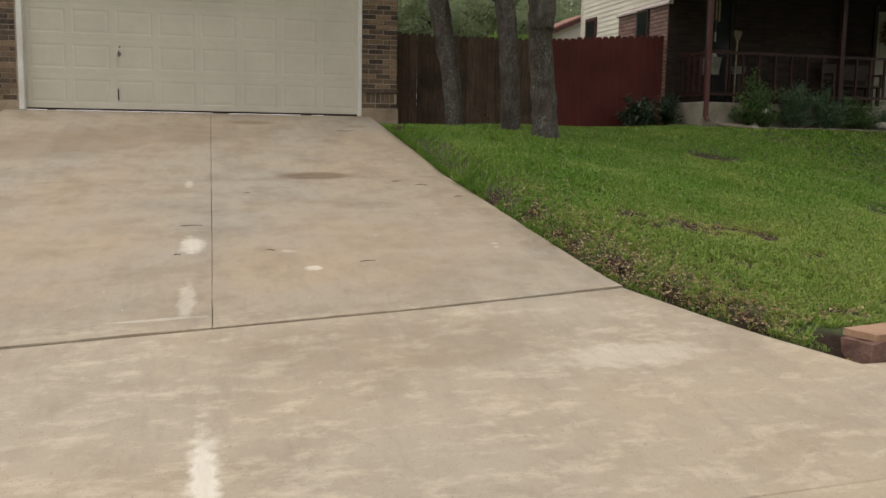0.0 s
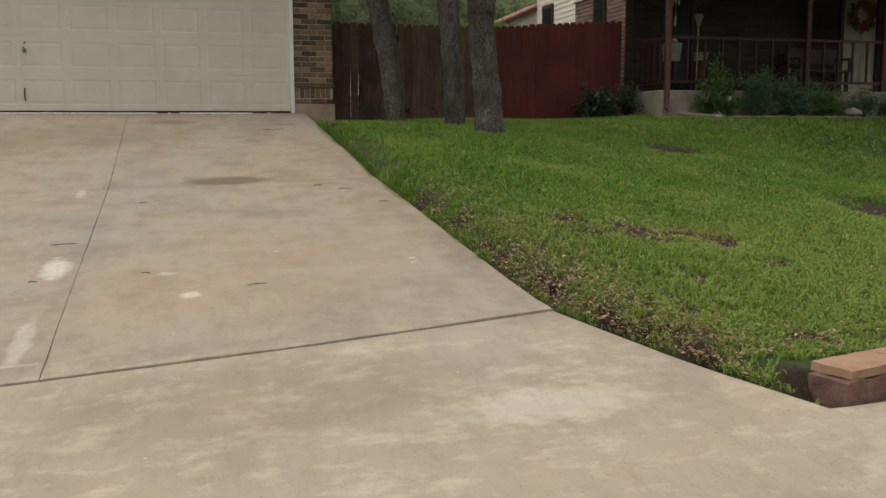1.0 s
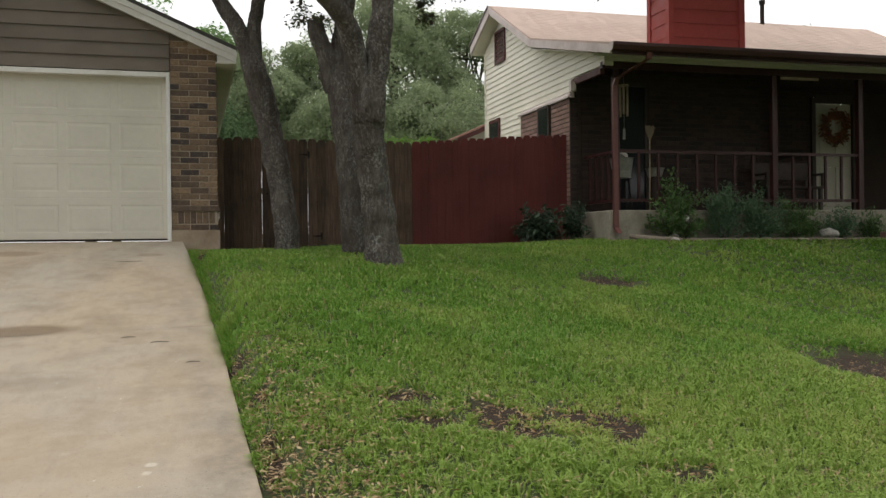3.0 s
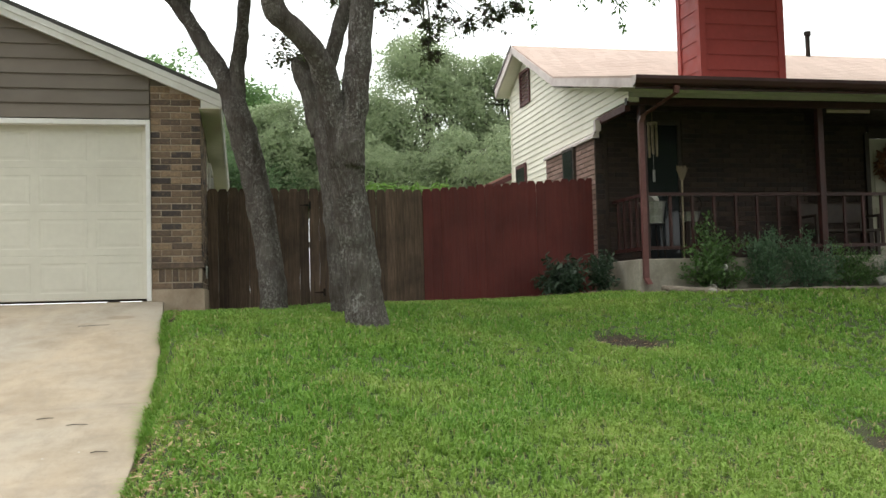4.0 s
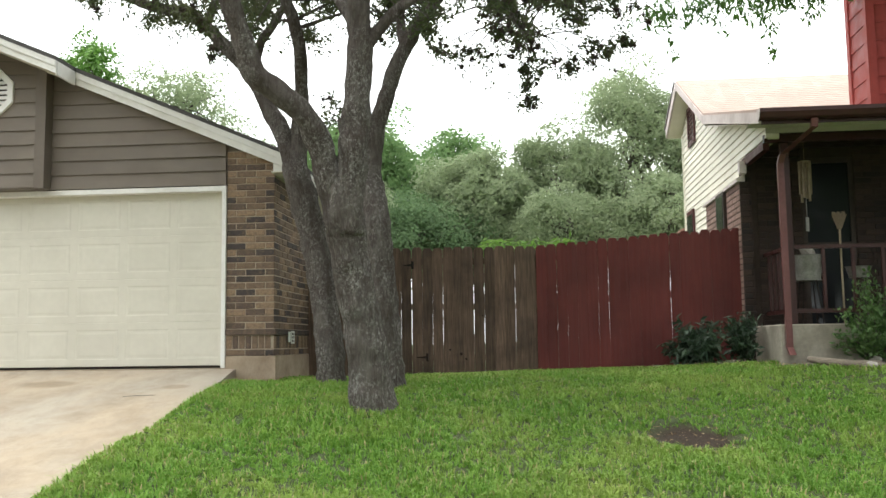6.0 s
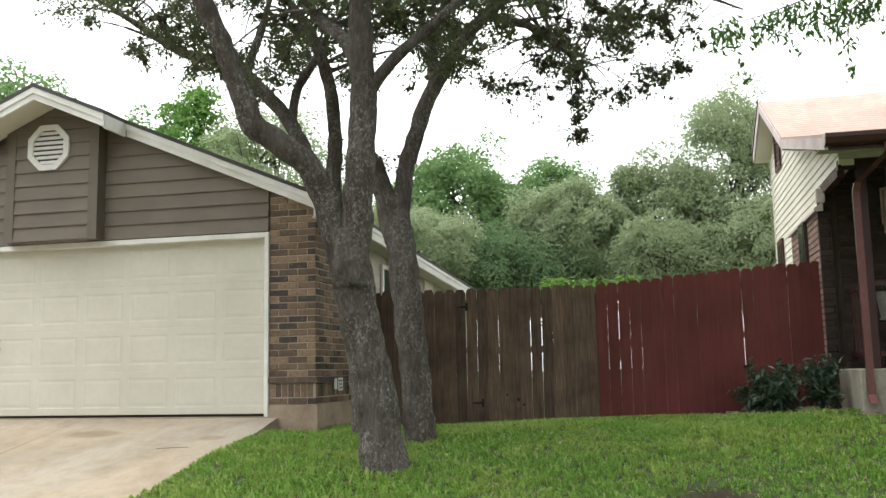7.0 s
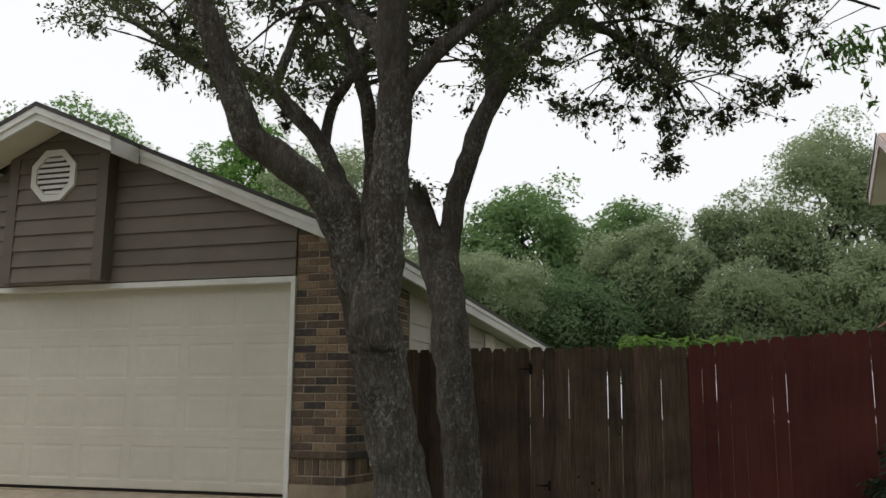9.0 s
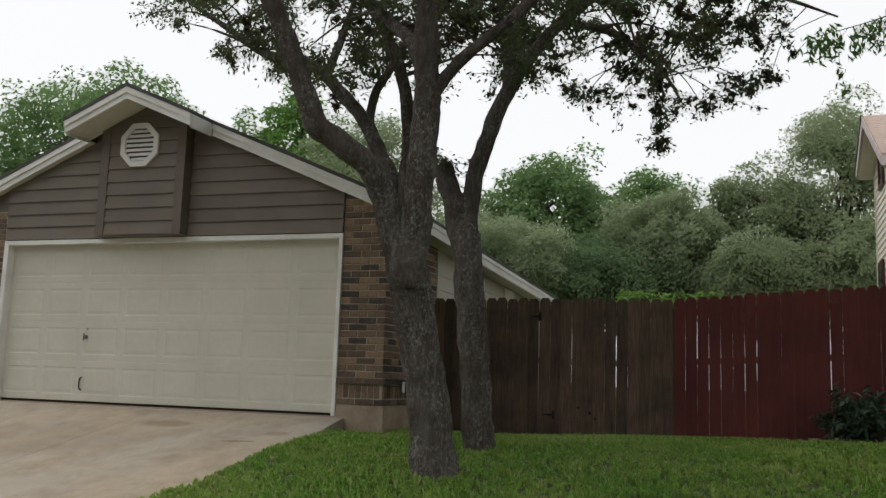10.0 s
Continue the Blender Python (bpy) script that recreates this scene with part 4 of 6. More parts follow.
for i in range(3):
    for j in range(3):
        part("vent_hole", Shape().box(WALL_R + 0.0262, WALL_R + 0.0275, 0.725 + 0.04 * i, 0.748 + 0.04 * i, 0.292 + 0.044 * j, 0.318 + 0.044 * j), IRON, grille)

# ---------- fences ----------
def picket_mesh(width, height, material):
    w, t = width / 2, 0.016
    ear = 0.028
    poly = [(-w, 0), (w, 0), (w, height - ear * 0.9), (w - ear, height), (-w + ear, height), (-w, height - ear * 0.9)]
    mesh = Shape().prism(poly, "y", -t / 2, t / 2).make("picket")
    mesh.materials.append(material)
    return mesh


def fence_line(owner, start, end, top, bottom, material, width=0.139, seed=1, gaps=(0.002, 0.003, 0.004, 0.0045, 0.005, 0.006)):
    """Dog-eared pickets along a line; top and bottom are heights at both ends."""
    rng = random.Random(seed)
    a, b = Vector((*start, 0)), Vector((*end, 0))
    way = b - a
    length = way.length
    turn = math.atan2(way.y, way.x)
    meshes = [picket_mesh(width + d, 1.0, material) for d in (0.0, 0.001, 0.003)]
    u = width / 2
    while u < length + width * 0.3:
        f = u / length
        p = a + way * f
        zt = top[0] + (top[1] - top[0]) * f + rng.uniform(-0.014, 0.010)
        zb = bottom[0] + (bottom[1] - bottom[0]) * f + rng.uniform(-0.03, 0.01)
        m = Matrix.Translation((p.x, p.y, zb)) @ Matrix.Rotation(turn + rng.uniform(-0.02, 0.02), 4, "Z") @ Matrix.Rotation(rng.uniform(-0.0022, 0.0022), 4, "Y") @ Matrix.Diagonal((1, 1, zt - zb, 1))
        share("picket", rng.choice(meshes), owner, m)
        u += width + rng.choice(gaps)
    side_way = Vector((-way.y, way.x, 0)).normalized()
    for h in (0.22, 0.92, 1.55):
        q0, q1 = a + side_way * 0.012, b + side_way * 0.012
        z0, z1 = bottom[0] + h, bottom[1] + h
        s = Shape()
        v = []
        for q, zz in ((q0, z0), (q1, z1)):
            for d, dz in ((0, 0), (0.038, 0), (0.038, 0.085), (0, 0.085)):
                v.append((q + side_way * d + Vector((0, 0, zz + dz)))[:])
        s.add(v, [(0, 1, 2, 3), (7, 6, 5, 4), (0, 4, 5, 1), (1, 5, 6, 2), (2, 6, 7, 3), (3, 7, 4, 0)])
        part("rail", s, material, owner)
    k = max(2, round(length / 2.2) + 1)
    for i in range(k):
        q = a + way * (i / (k - 1)) * 0.985 + side_way * 0.10 + way.normalized() * 0.05
        zz = bottom[0] + (bottom[1] - bottom[0]) * i / (k - 1)
        part("post", Shape().box(q.x - 0.045, q.x + 0.045, q.y - 0.045, q.y + 0.045, zz - 0.2, zz + 1.68, 0.005), material, owner)


FENCE_A, FENCE_B, FENCE_C = (0.660, 1.69), (3.80, 1.98), (6.665, 2.20)
wood_fence = thing("wooden_fence", "weathered brown dog-eared cedar fence with a gate", "fence")
fence_line(wood_fence, FENCE_A, FENCE_B, (1.565, 1.585), (-0.20, -0.22), CEDAR, 0.139, 3)


def fence_y(x):
    return FENCE_A[1] + (x - FENCE_A[0]) * (FENCE_B[1] - FENCE_A[1]) / (FENCE_B[0] - FENCE_A[0])


for hx, hz in ((2.08, 1.33), (2.27, 0.06)):
    hy = fence_y(hx)
    s = Shape()
    s.add([(hx - 0.13, hy - 0.020, hz - 0.004), (hx, hy - 0.020, hz - 0.016), (hx, hy - 0.020, hz + 0.016), (hx - 0.13, hy - 0.020, hz + 0.004),
           (hx - 0.13, hy - 0.012, hz - 0.004), (hx, hy - 0.012, hz - 0.016), (hx, hy - 0.012, hz + 0.016), (hx - 0.13, hy - 0.012, hz + 0.004)],
          [(0, 1, 2, 3), (7, 6, 5, 4), (0, 4, 5, 1), (1, 5, 6, 2), (2, 6, 7, 3), (3, 7, 4, 0)])
    s.box(hx + 0.001, hx + 0.034, hy - 0.026, hy - 0.012, hz - 0.055, hz + 0.055, 0.003)
    part("strap_hinge", s, IRON, wood_fence, "black iron strap hinge")
for kx, kz, r in ((2.60, 0.16, 0.014), (2.75, 0.10, 0.022), (2.82, 0.03, 0.016), (1.55, 0.95, 0.012), (3.05, 0.62, 0.013), (1.45, 0.72, 0.018)):
    ky = fence_y(kx)
    part("knot", Shape().tube([(kx, ky - 0.0085, kz), (kx, ky - 0.0115, kz)], [r, r * 0.7], 9), IRON, wood_fence)

red_fence = thing("red_fence", "dark red stained dog-eared wooden fence", "fence")
fence_line(red_fence, FENCE_B, FENCE_C, (1.59, 1.80), (-0.19, -0.02), RED_STAIN, 0.139, 8, (0.0015, 0.002, 0.003, 0.004, 0.0045, 0.005))

# ---------- neighbouring house ----------
nb = thing("house_yellow", "pale yellow lap-sided house with a shade-darkened brick porch", "house")
NX = 6.70
# main masses: side wall, front wall, back, far end
part("wall", Shape().prism([(2.30, -0.4), (6.75, -0.4), (6.75, 4.15), (5.7, 4.62), (3.34, 3.46), (0.83, 2.885), (0.83, 2.735), (2.30, 2.735)], "x", NX + 0.02, NX + 0.15), YELLOW, nb, "pale yellow side wall")
part("wall", Shape().box(NX + 0.02, 7.46, 2.115, 2.27, -0.3, 2.73), MORTAR_SHADED, nb, "brick front wall beside the dark window")
part("wall", Shape().box(8.16, 10.42, 2.115, 2.27, -0.3, 3.0), MORTAR_SHADED, nb, "brick front wall")
part("wall", Shape().box(7.461, 8.159, 2.115, 2.27, -0.3, 0.419), MORTAR_SHADED, nb)
part("wall", Shape().box(7.461, 8.159, 2.115, 2.27, 2.72, 3.0), MORTAR_SHADED, nb)
part("wall", Shape().box(10.28, 10.42, 2.271, 3.15, -0.3, 3.0), MORTAR_SHADED, nb, "brick wall of the entrance recess")
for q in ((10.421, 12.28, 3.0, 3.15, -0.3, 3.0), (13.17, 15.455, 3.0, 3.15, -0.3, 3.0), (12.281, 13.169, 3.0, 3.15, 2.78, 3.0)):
    part("wall", Shape().box(*q), MORTAR_SHADED, nb, "brick wall round the front door, darkened for porch shade")
part("wall", Shape().box(NX + 0.151, 15.6, 6.60, 6.74, -0.3, 4.1), YELLOW, nb)
part("wall", Shape().box(15.46, 15.6, 0.95, 6.595, -0.3, 3.0), YELLOW, nb)
part("porch_ceiling", Shape().box(NX + 0.151, 15.6, 0.95, 3.15, 2.86, 2.89), DARK_WOOD, nb, "dark porch ceiling")

SIDE_PLANES = [(-(4.62 - 3.46) / 2.36, 1.0, 4.62 - 5.7 * (4.62 - 3.46) / 2.36 + 0.03), (-(3.46 - 2.90) / 2.44, 1.0, 2.90 - 0.90 * (3.46 - 2.90) / 2.44 + 0.03), (0.45, 1.0, 4.62 + 0.45 * 5.7 + 0.03)]
z = 0.0
while z < 4.6:
    y0 = 0.82 if z > 2.66 else (2.03 if z > 2.45 else 4.42)
    h = 0.110
    for a, b, planes in ((y0, 3.34, SIDE_PLANES[1:2]), (max(y0, 3.3401), 6.75, (SIDE_PLANES[0], SIDE_PLANES[2]))):
        if a >= b:
            continue
        poly = clip([(a, z), (b, z), (b, z + h + 0.01), (a, z + h + 0.01)], planes)
        if len(poly) > 2:
            n = len(poly)
            s = Shape()
            s.add([(NX - 0.018 + 0.014 * (q[1] - z) / h, q[0], q[1]) for q in poly] + [(NX + 0.0195, q[0], q[1]) for q in poly],
                  [tuple(range(n)), tuple(range(2 * n - 1, n - 1, -1))] + [(i, i + n, (i + 1) % n + n, (i + 1) % n) for i in range(n)])
            part("siding_board", s, YELLOW, nb)
    z += h
part("corner_board", Shape().box(NX - 0.03, NX + 0.05, 6.751, 6.80, -0.3, 4.12), YELLOW, nb)

# brick lower side wall with sloping cap and a dark window
pink_wall = part("wall", Shape().box(NX - 0.085, NX + 0.018, 2.03, 4.40, -0.3, 2.42), MORTAR_SHADED, nb, "pinkish brick side wall with a sloping cap")
cap = part("wall_cap", Shape().prism([(NX - 0.13, 2.40), (NX - 0.13, 2.44), (NX - 0.02, 2.52), (NX - 0.02, 2.40)], "y", 1.98, 4.45), PINK_TRIM, nb, "faded pink sloping cap board")
side_win = part("window", Shape().box(NX - 0.14, NX - 0.09, 2.86, 3.40, 1.2, 2.41), DARK_WOOD, nb, "dark framed side window")
part("pane", Shape().box(NX - 0.146, NX - 0.1405, 2.92, 3.34, 1.26, 2.36), GLASS, side_win)
far_win = part("window", Shape().box(NX - 0.05, NX - 0.0195, 5.80, 6.46, 1.5, 2.58), RED_TRIM, nb, "small dark-red framed window")
part("pane", Shape().box(NX - 0.056, NX - 0.0505, 5.87, 6.39, 1.57, 2.50), GLASS, far_win)
lv = part("louvre", Shape().box(NX - 0.05, NX - 0.0195, 5.42, 5.48, 3.72, 4.42).box(NX - 0.05, NX - 0.0195, 5.98, 6.04, 3.72, 4.42).box(NX - 0.05, NX - 0.0195, 5.48, 5.98, 3.72, 3.78).box(NX - 0.05, NX - 0.0195, 5.48, 5.98, 4.36, 4.42), RED_TRIM, nb, "dark red louvred gable vent")
for i in range(8):
    zc = 3.815 + i * 0.072
    part("slat", Shape().add([(NX - 0.045, 5.481, zc - 0.025), (NX - 0.045, 5.979, zc - 0.025), (NX - 0.022, 5.979, zc + 0.03), (NX - 0.022, 5.481, zc + 0.03),
                              (NX - 0.040, 5.481, zc - 0.03), (NX - 0.040, 5.979, zc - 0.03), (NX - 0.020, 5.979, zc + 0.02), (NX - 0.020, 5.481, zc + 0.02)],
                             [(0, 1, 2, 3), (7, 6, 5, 4), (0, 4, 5, 1), (3, 2, 6, 7), (0, 3, 7, 4), (1, 5, 6, 2)]), RED_TRIM, lv)
lamp_box = part("meter_box", Shape().box(NX - 0.10, NX + 0.0, 1.94, 2.02, 2.50, 2.68, 0.006), PINK_TRIM, nb)

# roof in courses of shingles: low porch slope, steep main slope, back slope
ROOF_X0, ROOF_X1 = 6.42, 15.9


def shingle_slope(y0, z0, y1, z1, name, label):
    n = max(2, round(math.hypot(y1 - y0, z1 - z0) / 0.14))
    low = math.hypot(y1 - y0, z1 - z0)
    dy, dz = (z1 - z0) / low * 0.03, -abs(y1 - y0) / low * 0.03
    deck = part(name, Shape().add([(x, y, zz) for x in (ROOF_X0 + 0.003, ROOF_X1 - 0.003) for y, zz in ((y0, z0 - 0.022), (y1, z1 - 0.022), (y1, z1 - 0.05), (y0, z0 - 0.05))],
                                  [(0, 1, 2, 3), (7, 6, 5, 4), (0, 4, 5, 1), (1, 5, 6, 2), (2, 6, 7, 3), (3, 7, 4, 0)]), SHINGLE_PINK, nb, label)
    for i in range(n):
        s = Shape()
        ya, yb = y0 + (y1 - y0) * i / n, y0 + (y1 - y0) * (i + 1.0) / n
        za, zb = z0 + (z1 - z0) * i / n, z0 + (z1 - z0) * (i + 1.0) / n
        s.add([(ROOF_X0, ya, za + 0.003), (ROOF_X1, ya, za + 0.003), (ROOF_X1, yb, zb), (ROOF_X0, yb, zb),
               (ROOF_X0, ya, za - 0.02), (ROOF_X1, ya, za - 0.02), (ROOF_X1, yb, zb - 0.02), (ROOF_X0, yb, zb - 0.02)],
              [(0, 1, 2, 3), (7, 6, 5, 4), (0, 4, 5, 1), (0, 3, 7, 4), (1, 5, 6, 2), (2, 6, 7, 3)])
        part("shingle_course", s, SHINGLE_PINK, deck)
    return deck


shingle_slope(0.03, 2.915, 3.34, 3.70, "roof", "low porch roof of faded red shingles")
shingle_slope(3.34, 3.70, 5.70, 4.90, "roof", "main roof slope of faded red shingles")
shingle_slope(6.98, 4.33, 5.70, 4.90, "roof", "back roof slope of faded red shingles")


def rake_line(pts, x0, x1, deep, material, name, label=""):
    s = Shape()
    for (ya, za), (yb, zb) in zip(pts, pts[1:]):
        s.prism([(ya, za), (yb, zb), (yb, zb - deep), (ya, za - deep)], "x", x0, x1)
    return part(name, s, material, nb, label)


rake_line([(0.04, 2.885), (3.34, 3.67), (5.69, 4.865)], ROOF_X0 - 0.012, ROOF_X0 + 0.02, 0.135, PINK_TRIM, "rake_board", "faded pink rake board")
rake_line([(5.70, 4.865), (6.98, 4.295)], ROOF_X0 - 0.012, ROOF_X0 + 0.02, 0.17, PINK_TRIM, "rake_board")
rake_line([(5.72, 4.915), (7.01, 4.34)], ROOF_X0 - 0.03, ROOF_X0 - 0.0125, 0.05, GUTTER, "drip_edge")
for i in range(3):
    a, b = ROOF_X0 + 0.021 + 0.104 * i, ROOF_X0 + 0.021 + 0.104 * (i + 1)
    rake_line([(0.80, 2.917 - 0.010 * i), (3.34, 3.51 - 0.010 * i), (5.69, 4.70 - 0.010 * i)], a, b, 0.012, YELLOW, "soffit_board")
for i in range(9):
    a, b = 5.70 + 1.27 * i / 9, 5.70 + 1.27 * (i + 1) / 9
    rake_line([(a, 4.70 - 0.565 * i / 9), (b, 4.688 - 0.565 * (i + 1) / 9)], ROOF_X0 + 0.021, NX + 0.02, 0.012, YELLOW, "soffit_board")
part("fascia", Shape().box(ROOF_X0 + 0.021, ROOF_X1, 0.035, 0.06, 2.74, 2.89), GUTTER, nb)
gut = [(-0.085, 2.905), (-0.085, 2.86), (-0.06, 2.80), (-0.02, 2.775), (0.034, 2.775), (0.034, 2.785), (-0.015, 2.785), (-0.05, 2.808), (-0.075, 2.865), (-0.075, 2.905)]
part("gutter", Shape().prism(gut, "x", ROOF_X0 - 0.02, ROOF_X1), GUTTER, nb, "dark brown metal gutter")
part("gutter_end", Shape().prism([gut[0], gut[1], gut[2], gut[3], gut[4], (0.034, 2.905)], "x", ROOF_X0 - 0.03, ROOF_X0 - 0.0205), PINK_TRIM, nb)
part("frieze", Shape().box(NX - 0.02, ROOF_X1 - 0.2, 0.795, 0.819, 2.80, 3.03), BEIGE, nb, "pale porch beam board")
part("soffit", Shape().box(ROOF_X0 + 0.024, ROOF_X1 - 0.1, 0.13, 0.79, 2.868, 2.884), SOFFIT, nb, "cream boarded eave soffit")
part("beam", Shape().box(NX - 0.02, ROOF_X1 - 0.2, 0.88, 0.96, 2.70, 2.799), GUTTER, nb, "dark red-brown porch beam")
part("beam", Shape().box(NX - 0.02, NX + 0.06, 0.961, 2.11, 2.62, 2.725), RED_TRIM, nb)

# downpipe
pipe_pts = [(7.02, -0.03, 2.775), (7.02, 0.0, 2.68), (6.84, 0.70, 2.50), (6.82, 0.74, 2.40), (6.82, 0.74, 0.14), (6.82, 0.62, 0.05)]
def rect_pipe(pts, w, d):
    s = Shape()
    v = []
    for x, y, zz in pts:
        v += [(x - w, y - d, zz), (x + w, y - d, zz), (x + w, y + d, zz), (x - w, y + d, zz)]
    f = [(i * 4 + j, i * 4 + (j + 1) % 4, i * 4 + 4 + (j + 1) % 4, i * 4 + 4 + j) for i in range(len(pts) - 1) for j in range(4)]
    return s.add(v, f)
part("downpipe", rect_pipe(pipe_pts, 0.038, 0.028), PIPE_RED_LIT, nb, "dark red square downpipe")

# chimney
CHX0, CHX1, CHY0, CHY1 = 8.235, 9.70, 1.50, 2.25
part("chimney", Shape().box(CHX0 + 0.03, CHX1 - 0.03, CHY0 + 0.03, CHY1 - 0.03, 2.9, 5.9), CHIMNEY_RED, nb, "dark red board-clad chimney")
z = 3.18
while z < 5.8:
    h = 0.245
    part("siding_board", Shape().add([(CHX0 + 0.10, CHY0 + 0.004, z), (CHX1 - 0.10, CHY0 + 0.004, z), (CHX1 - 0.10, CHY0 + 0.018, z + h), (CHX0 + 0.10, CHY0 + 0.018, z + h),
                                      (CHX0 + 0.10, CHY0 + 0.0295, z), (CHX1 - 0.10, CHY0 + 0.0295, z), (CHX1 - 0.10, CHY0 + 0.0295, z + h), (CHX0 + 0.10, CHY0 + 0.0295, z + h)],
                                     [(0, 1, 2, 3), (0, 4, 5, 1), (3, 2, 6, 7), (0, 3, 7, 4), (1, 5, 6, 2)]), CHIMNEY_RED, nb)
    part("siding_board", Shape().add([(CHX0 + 0.004, CHY0 + 0.10, z), (CHX0 + 0.004, CHY1 - 0.05, z), (CHX0 + 0.018, CHY1 - 0.05, z + h), (CHX0 + 0.018, CHY0 + 0.10, z + h),
                                      (CHX0 + 0.0295, CHY0 + 0.10, z), (CHX0 + 0.0295, CHY1 - 0.05, z), (CHX0 + 0.0295, CHY1 - 0.05, z + h), (CHX0 + 0.0295, CHY0 + 0.10, z + h)],
                                     [(0, 1, 2, 3), (0, 4, 5, 1), (3, 2, 6, 7), (0, 3, 7, 4), (1, 5, 6, 2)]), CHIMNEY_RED, nb)
    z += h
for x0, x1 in ((CHX0 - 0.012, CHX0 + 0.099), (CHX1 - 0.099, CHX1 + 0.012)):
    part("corner_board", Shape().box(x0, x1, CHY0 - 0.014, CHY0 + 0.099, 2.95, 5.85), CHIMNEY_RED, nb)
part("corner_board", Shape().box(CHX0 - 0.012, CHX0 + 0.03, CHY1 - 0.10, CHY1 + 0.012, 3.0, 5.85), CHIMNEY_RED, nb)
part("vent_pipe", Shape().tube([(12.95, 5.6, 4.6), (12.95, 5.6, 5.30)], [0.05, 0.05], 12).tube([(12.95, 5.6, 5.30), (12.95, 5.6, 5.38)], [0.075, 0.075], 12), IRON, nb, "dark roof vent pipe")

# porch slab, posts, railing
part("porch_slab", Shape().box(NX + 0.03, 15.6, 0.78, 2.11, -0.35, 0.42, 0.015).box(10.43, 15.6, 2.111, 2.995, -0.35, 0.415), SLAB, nb, "raised grey concrete porch slab")
for px in (6.93, 9.88, 11.62, 14.4):
    part("post", Shape().box(px - 0.05, px + 0.05, 0.90, 1.00, 0.421, 2.699, 0.006), GUTTER, nb, "dark red-brown porch post")
for a, b in ((6.981, 9.829), (9.931, 11.569)):
    part("top_rail", Shape().box(a, b, 0.925, 0.975, 1.355, 1.40), GUTTER, nb)
    part("bottom_rail", Shape().box(a, b, 0.93, 0.97, 0.56, 0.61), GUTTER, nb)
    k = round((b - a) / 0.34)
    for i in range(1, k):
        x = a + (b - a) * i / k
        part("baluster", Shape().box(x - 0.019, x + 0.019, 0.932, 0.968, 0.6105, 1.3545), GUTTER, nb)
part("top_rail", Shape().box(6.905, 6.955, 1.001, 2.10, 1.355, 1.40), GUTTER, nb)
part("bottom_rail", Shape().box(6.91, 6.95, 1.001, 2.10, 0.56, 0.61), GUTTER, nb)
for i in range(4):
    y = 1.22 + i * 0.23
    part("baluster", Shape().box(6.912, 6.948, y - 0.019, y + 0.019, 0.6105, 1.3545), GUTTER, nb)
part("trellis", Shape().box(10.02, 10.78, 0.93, 0.945, 2.645, 2.695), FOOTING, nb, "pale board under the beam")

# dark window beside the pier, entrance door
pw = part("window", Shape().box(7.462, 7.52, 2.13, 2.19, 0.421, 2.719).box(8.10, 8.158, 2.13, 2.19, 0.421, 2.719).box(7.521, 8.099, 2.13, 2.19, 2.65, 2.719).box(7.521, 8.099, 2.13, 2.19, 1.50, 1.55), DARK_WOOD, nb, "tall dark porch window")
part("pane", Shape().box(7.521, 8.099, 2.16, 2.17, 0.43, 1.499).box(7.521, 8.099, 2.16, 2.17, 1.551, 2.649), GLASS, pw)
fd = part("front_door", Shape().box(12.29, 13.16, 3.01, 3.06, 0.42, 2.62, 0.004), WHITE_DOOR, nb, "cream front door with a dried wreath")
for x0, x1, z0, z1 in ((12.40, 12.67, 1.55, 2.42), (12.78, 13.05, 1.55, 2.42), (12.40, 12.67, 0.58, 1.36), (12.78, 13.05, 0.58, 1.36)):
    part("door_panel", Shape().box(x0, x1, 2.995, 3.0095, z0, z1, 0.006), WHITE_DOOR, fd)
part("door_frame", Shape().box(12.20, 12.289, 2.95, 2.999, 0.42, 2.72).box(13.161, 13.25, 2.95, 2.999, 0.42, 2.72).box(12.289, 13.161, 2.95, 2.999, 2.622, 2.795), DARK_WOOD, nb)

# ---------- shed in the neighbour's garden ----------
shed = thing("garden_shed", "low garden shed with a faded red gable roof", "shed", (8.7, 12.0, 0.0))
part("wall", Shape().prism([(7.4, -0.3), (10.25, -0.3), (10.25, 2.62), (8.7, 3.29), (7.4, 2.74)], "y", 10.95, 13.0), BEIGE, shed)
for edge, low in ((7.25, 2.796), (10.5, 2.645)):
    part("roof", Shape().prism([(8.7, 3.42), (edge, low), (edge, low - 0.045), (8.7, 3.375)], "y", 10.78, 13.2), SHED_ROOF, shed, "faded red shingle slope")
    part("rake_board", Shape().prism([(8.7, 3.37), (edge, low - 0.05), (edge, low - 0.175), (8.7, 3.245)], "y", 10.80, 10.83), RED_TRIM, shed)

# ---------- things on the porch ----------
def wreath(at, r):
    rng = random.Random(4)
    s = Shape()
    for i in range(420):
        a = rng.uniform(0, 2 * math.pi)
        c = Vector((math.cos(a) * r, 0, math.sin(a) * r)) + Vector((rng.gauss(0, 0.05), rng.gauss(-0.03, 0.025), rng.gauss(0, 0.05)))
        d = Vector((rng.gauss(0, 1), rng.gauss(0, 1), rng.gauss(0, 1))).normalized() * 0.06
        e = d.cross(Vector((0.3, 1, 0.2))).normalized() * 0.022
        p = Vector(at) + c
        s.add([p - d, p + e, p + d, p - e], [(0, 1, 2, 3)])
    return s


w = part("door_wreath", wreath((12.72, 2.94, 2.15), 0.25), WREATH)
tagged(w, "rust-brown dried flower wreath hanging on the front door", "wreath")

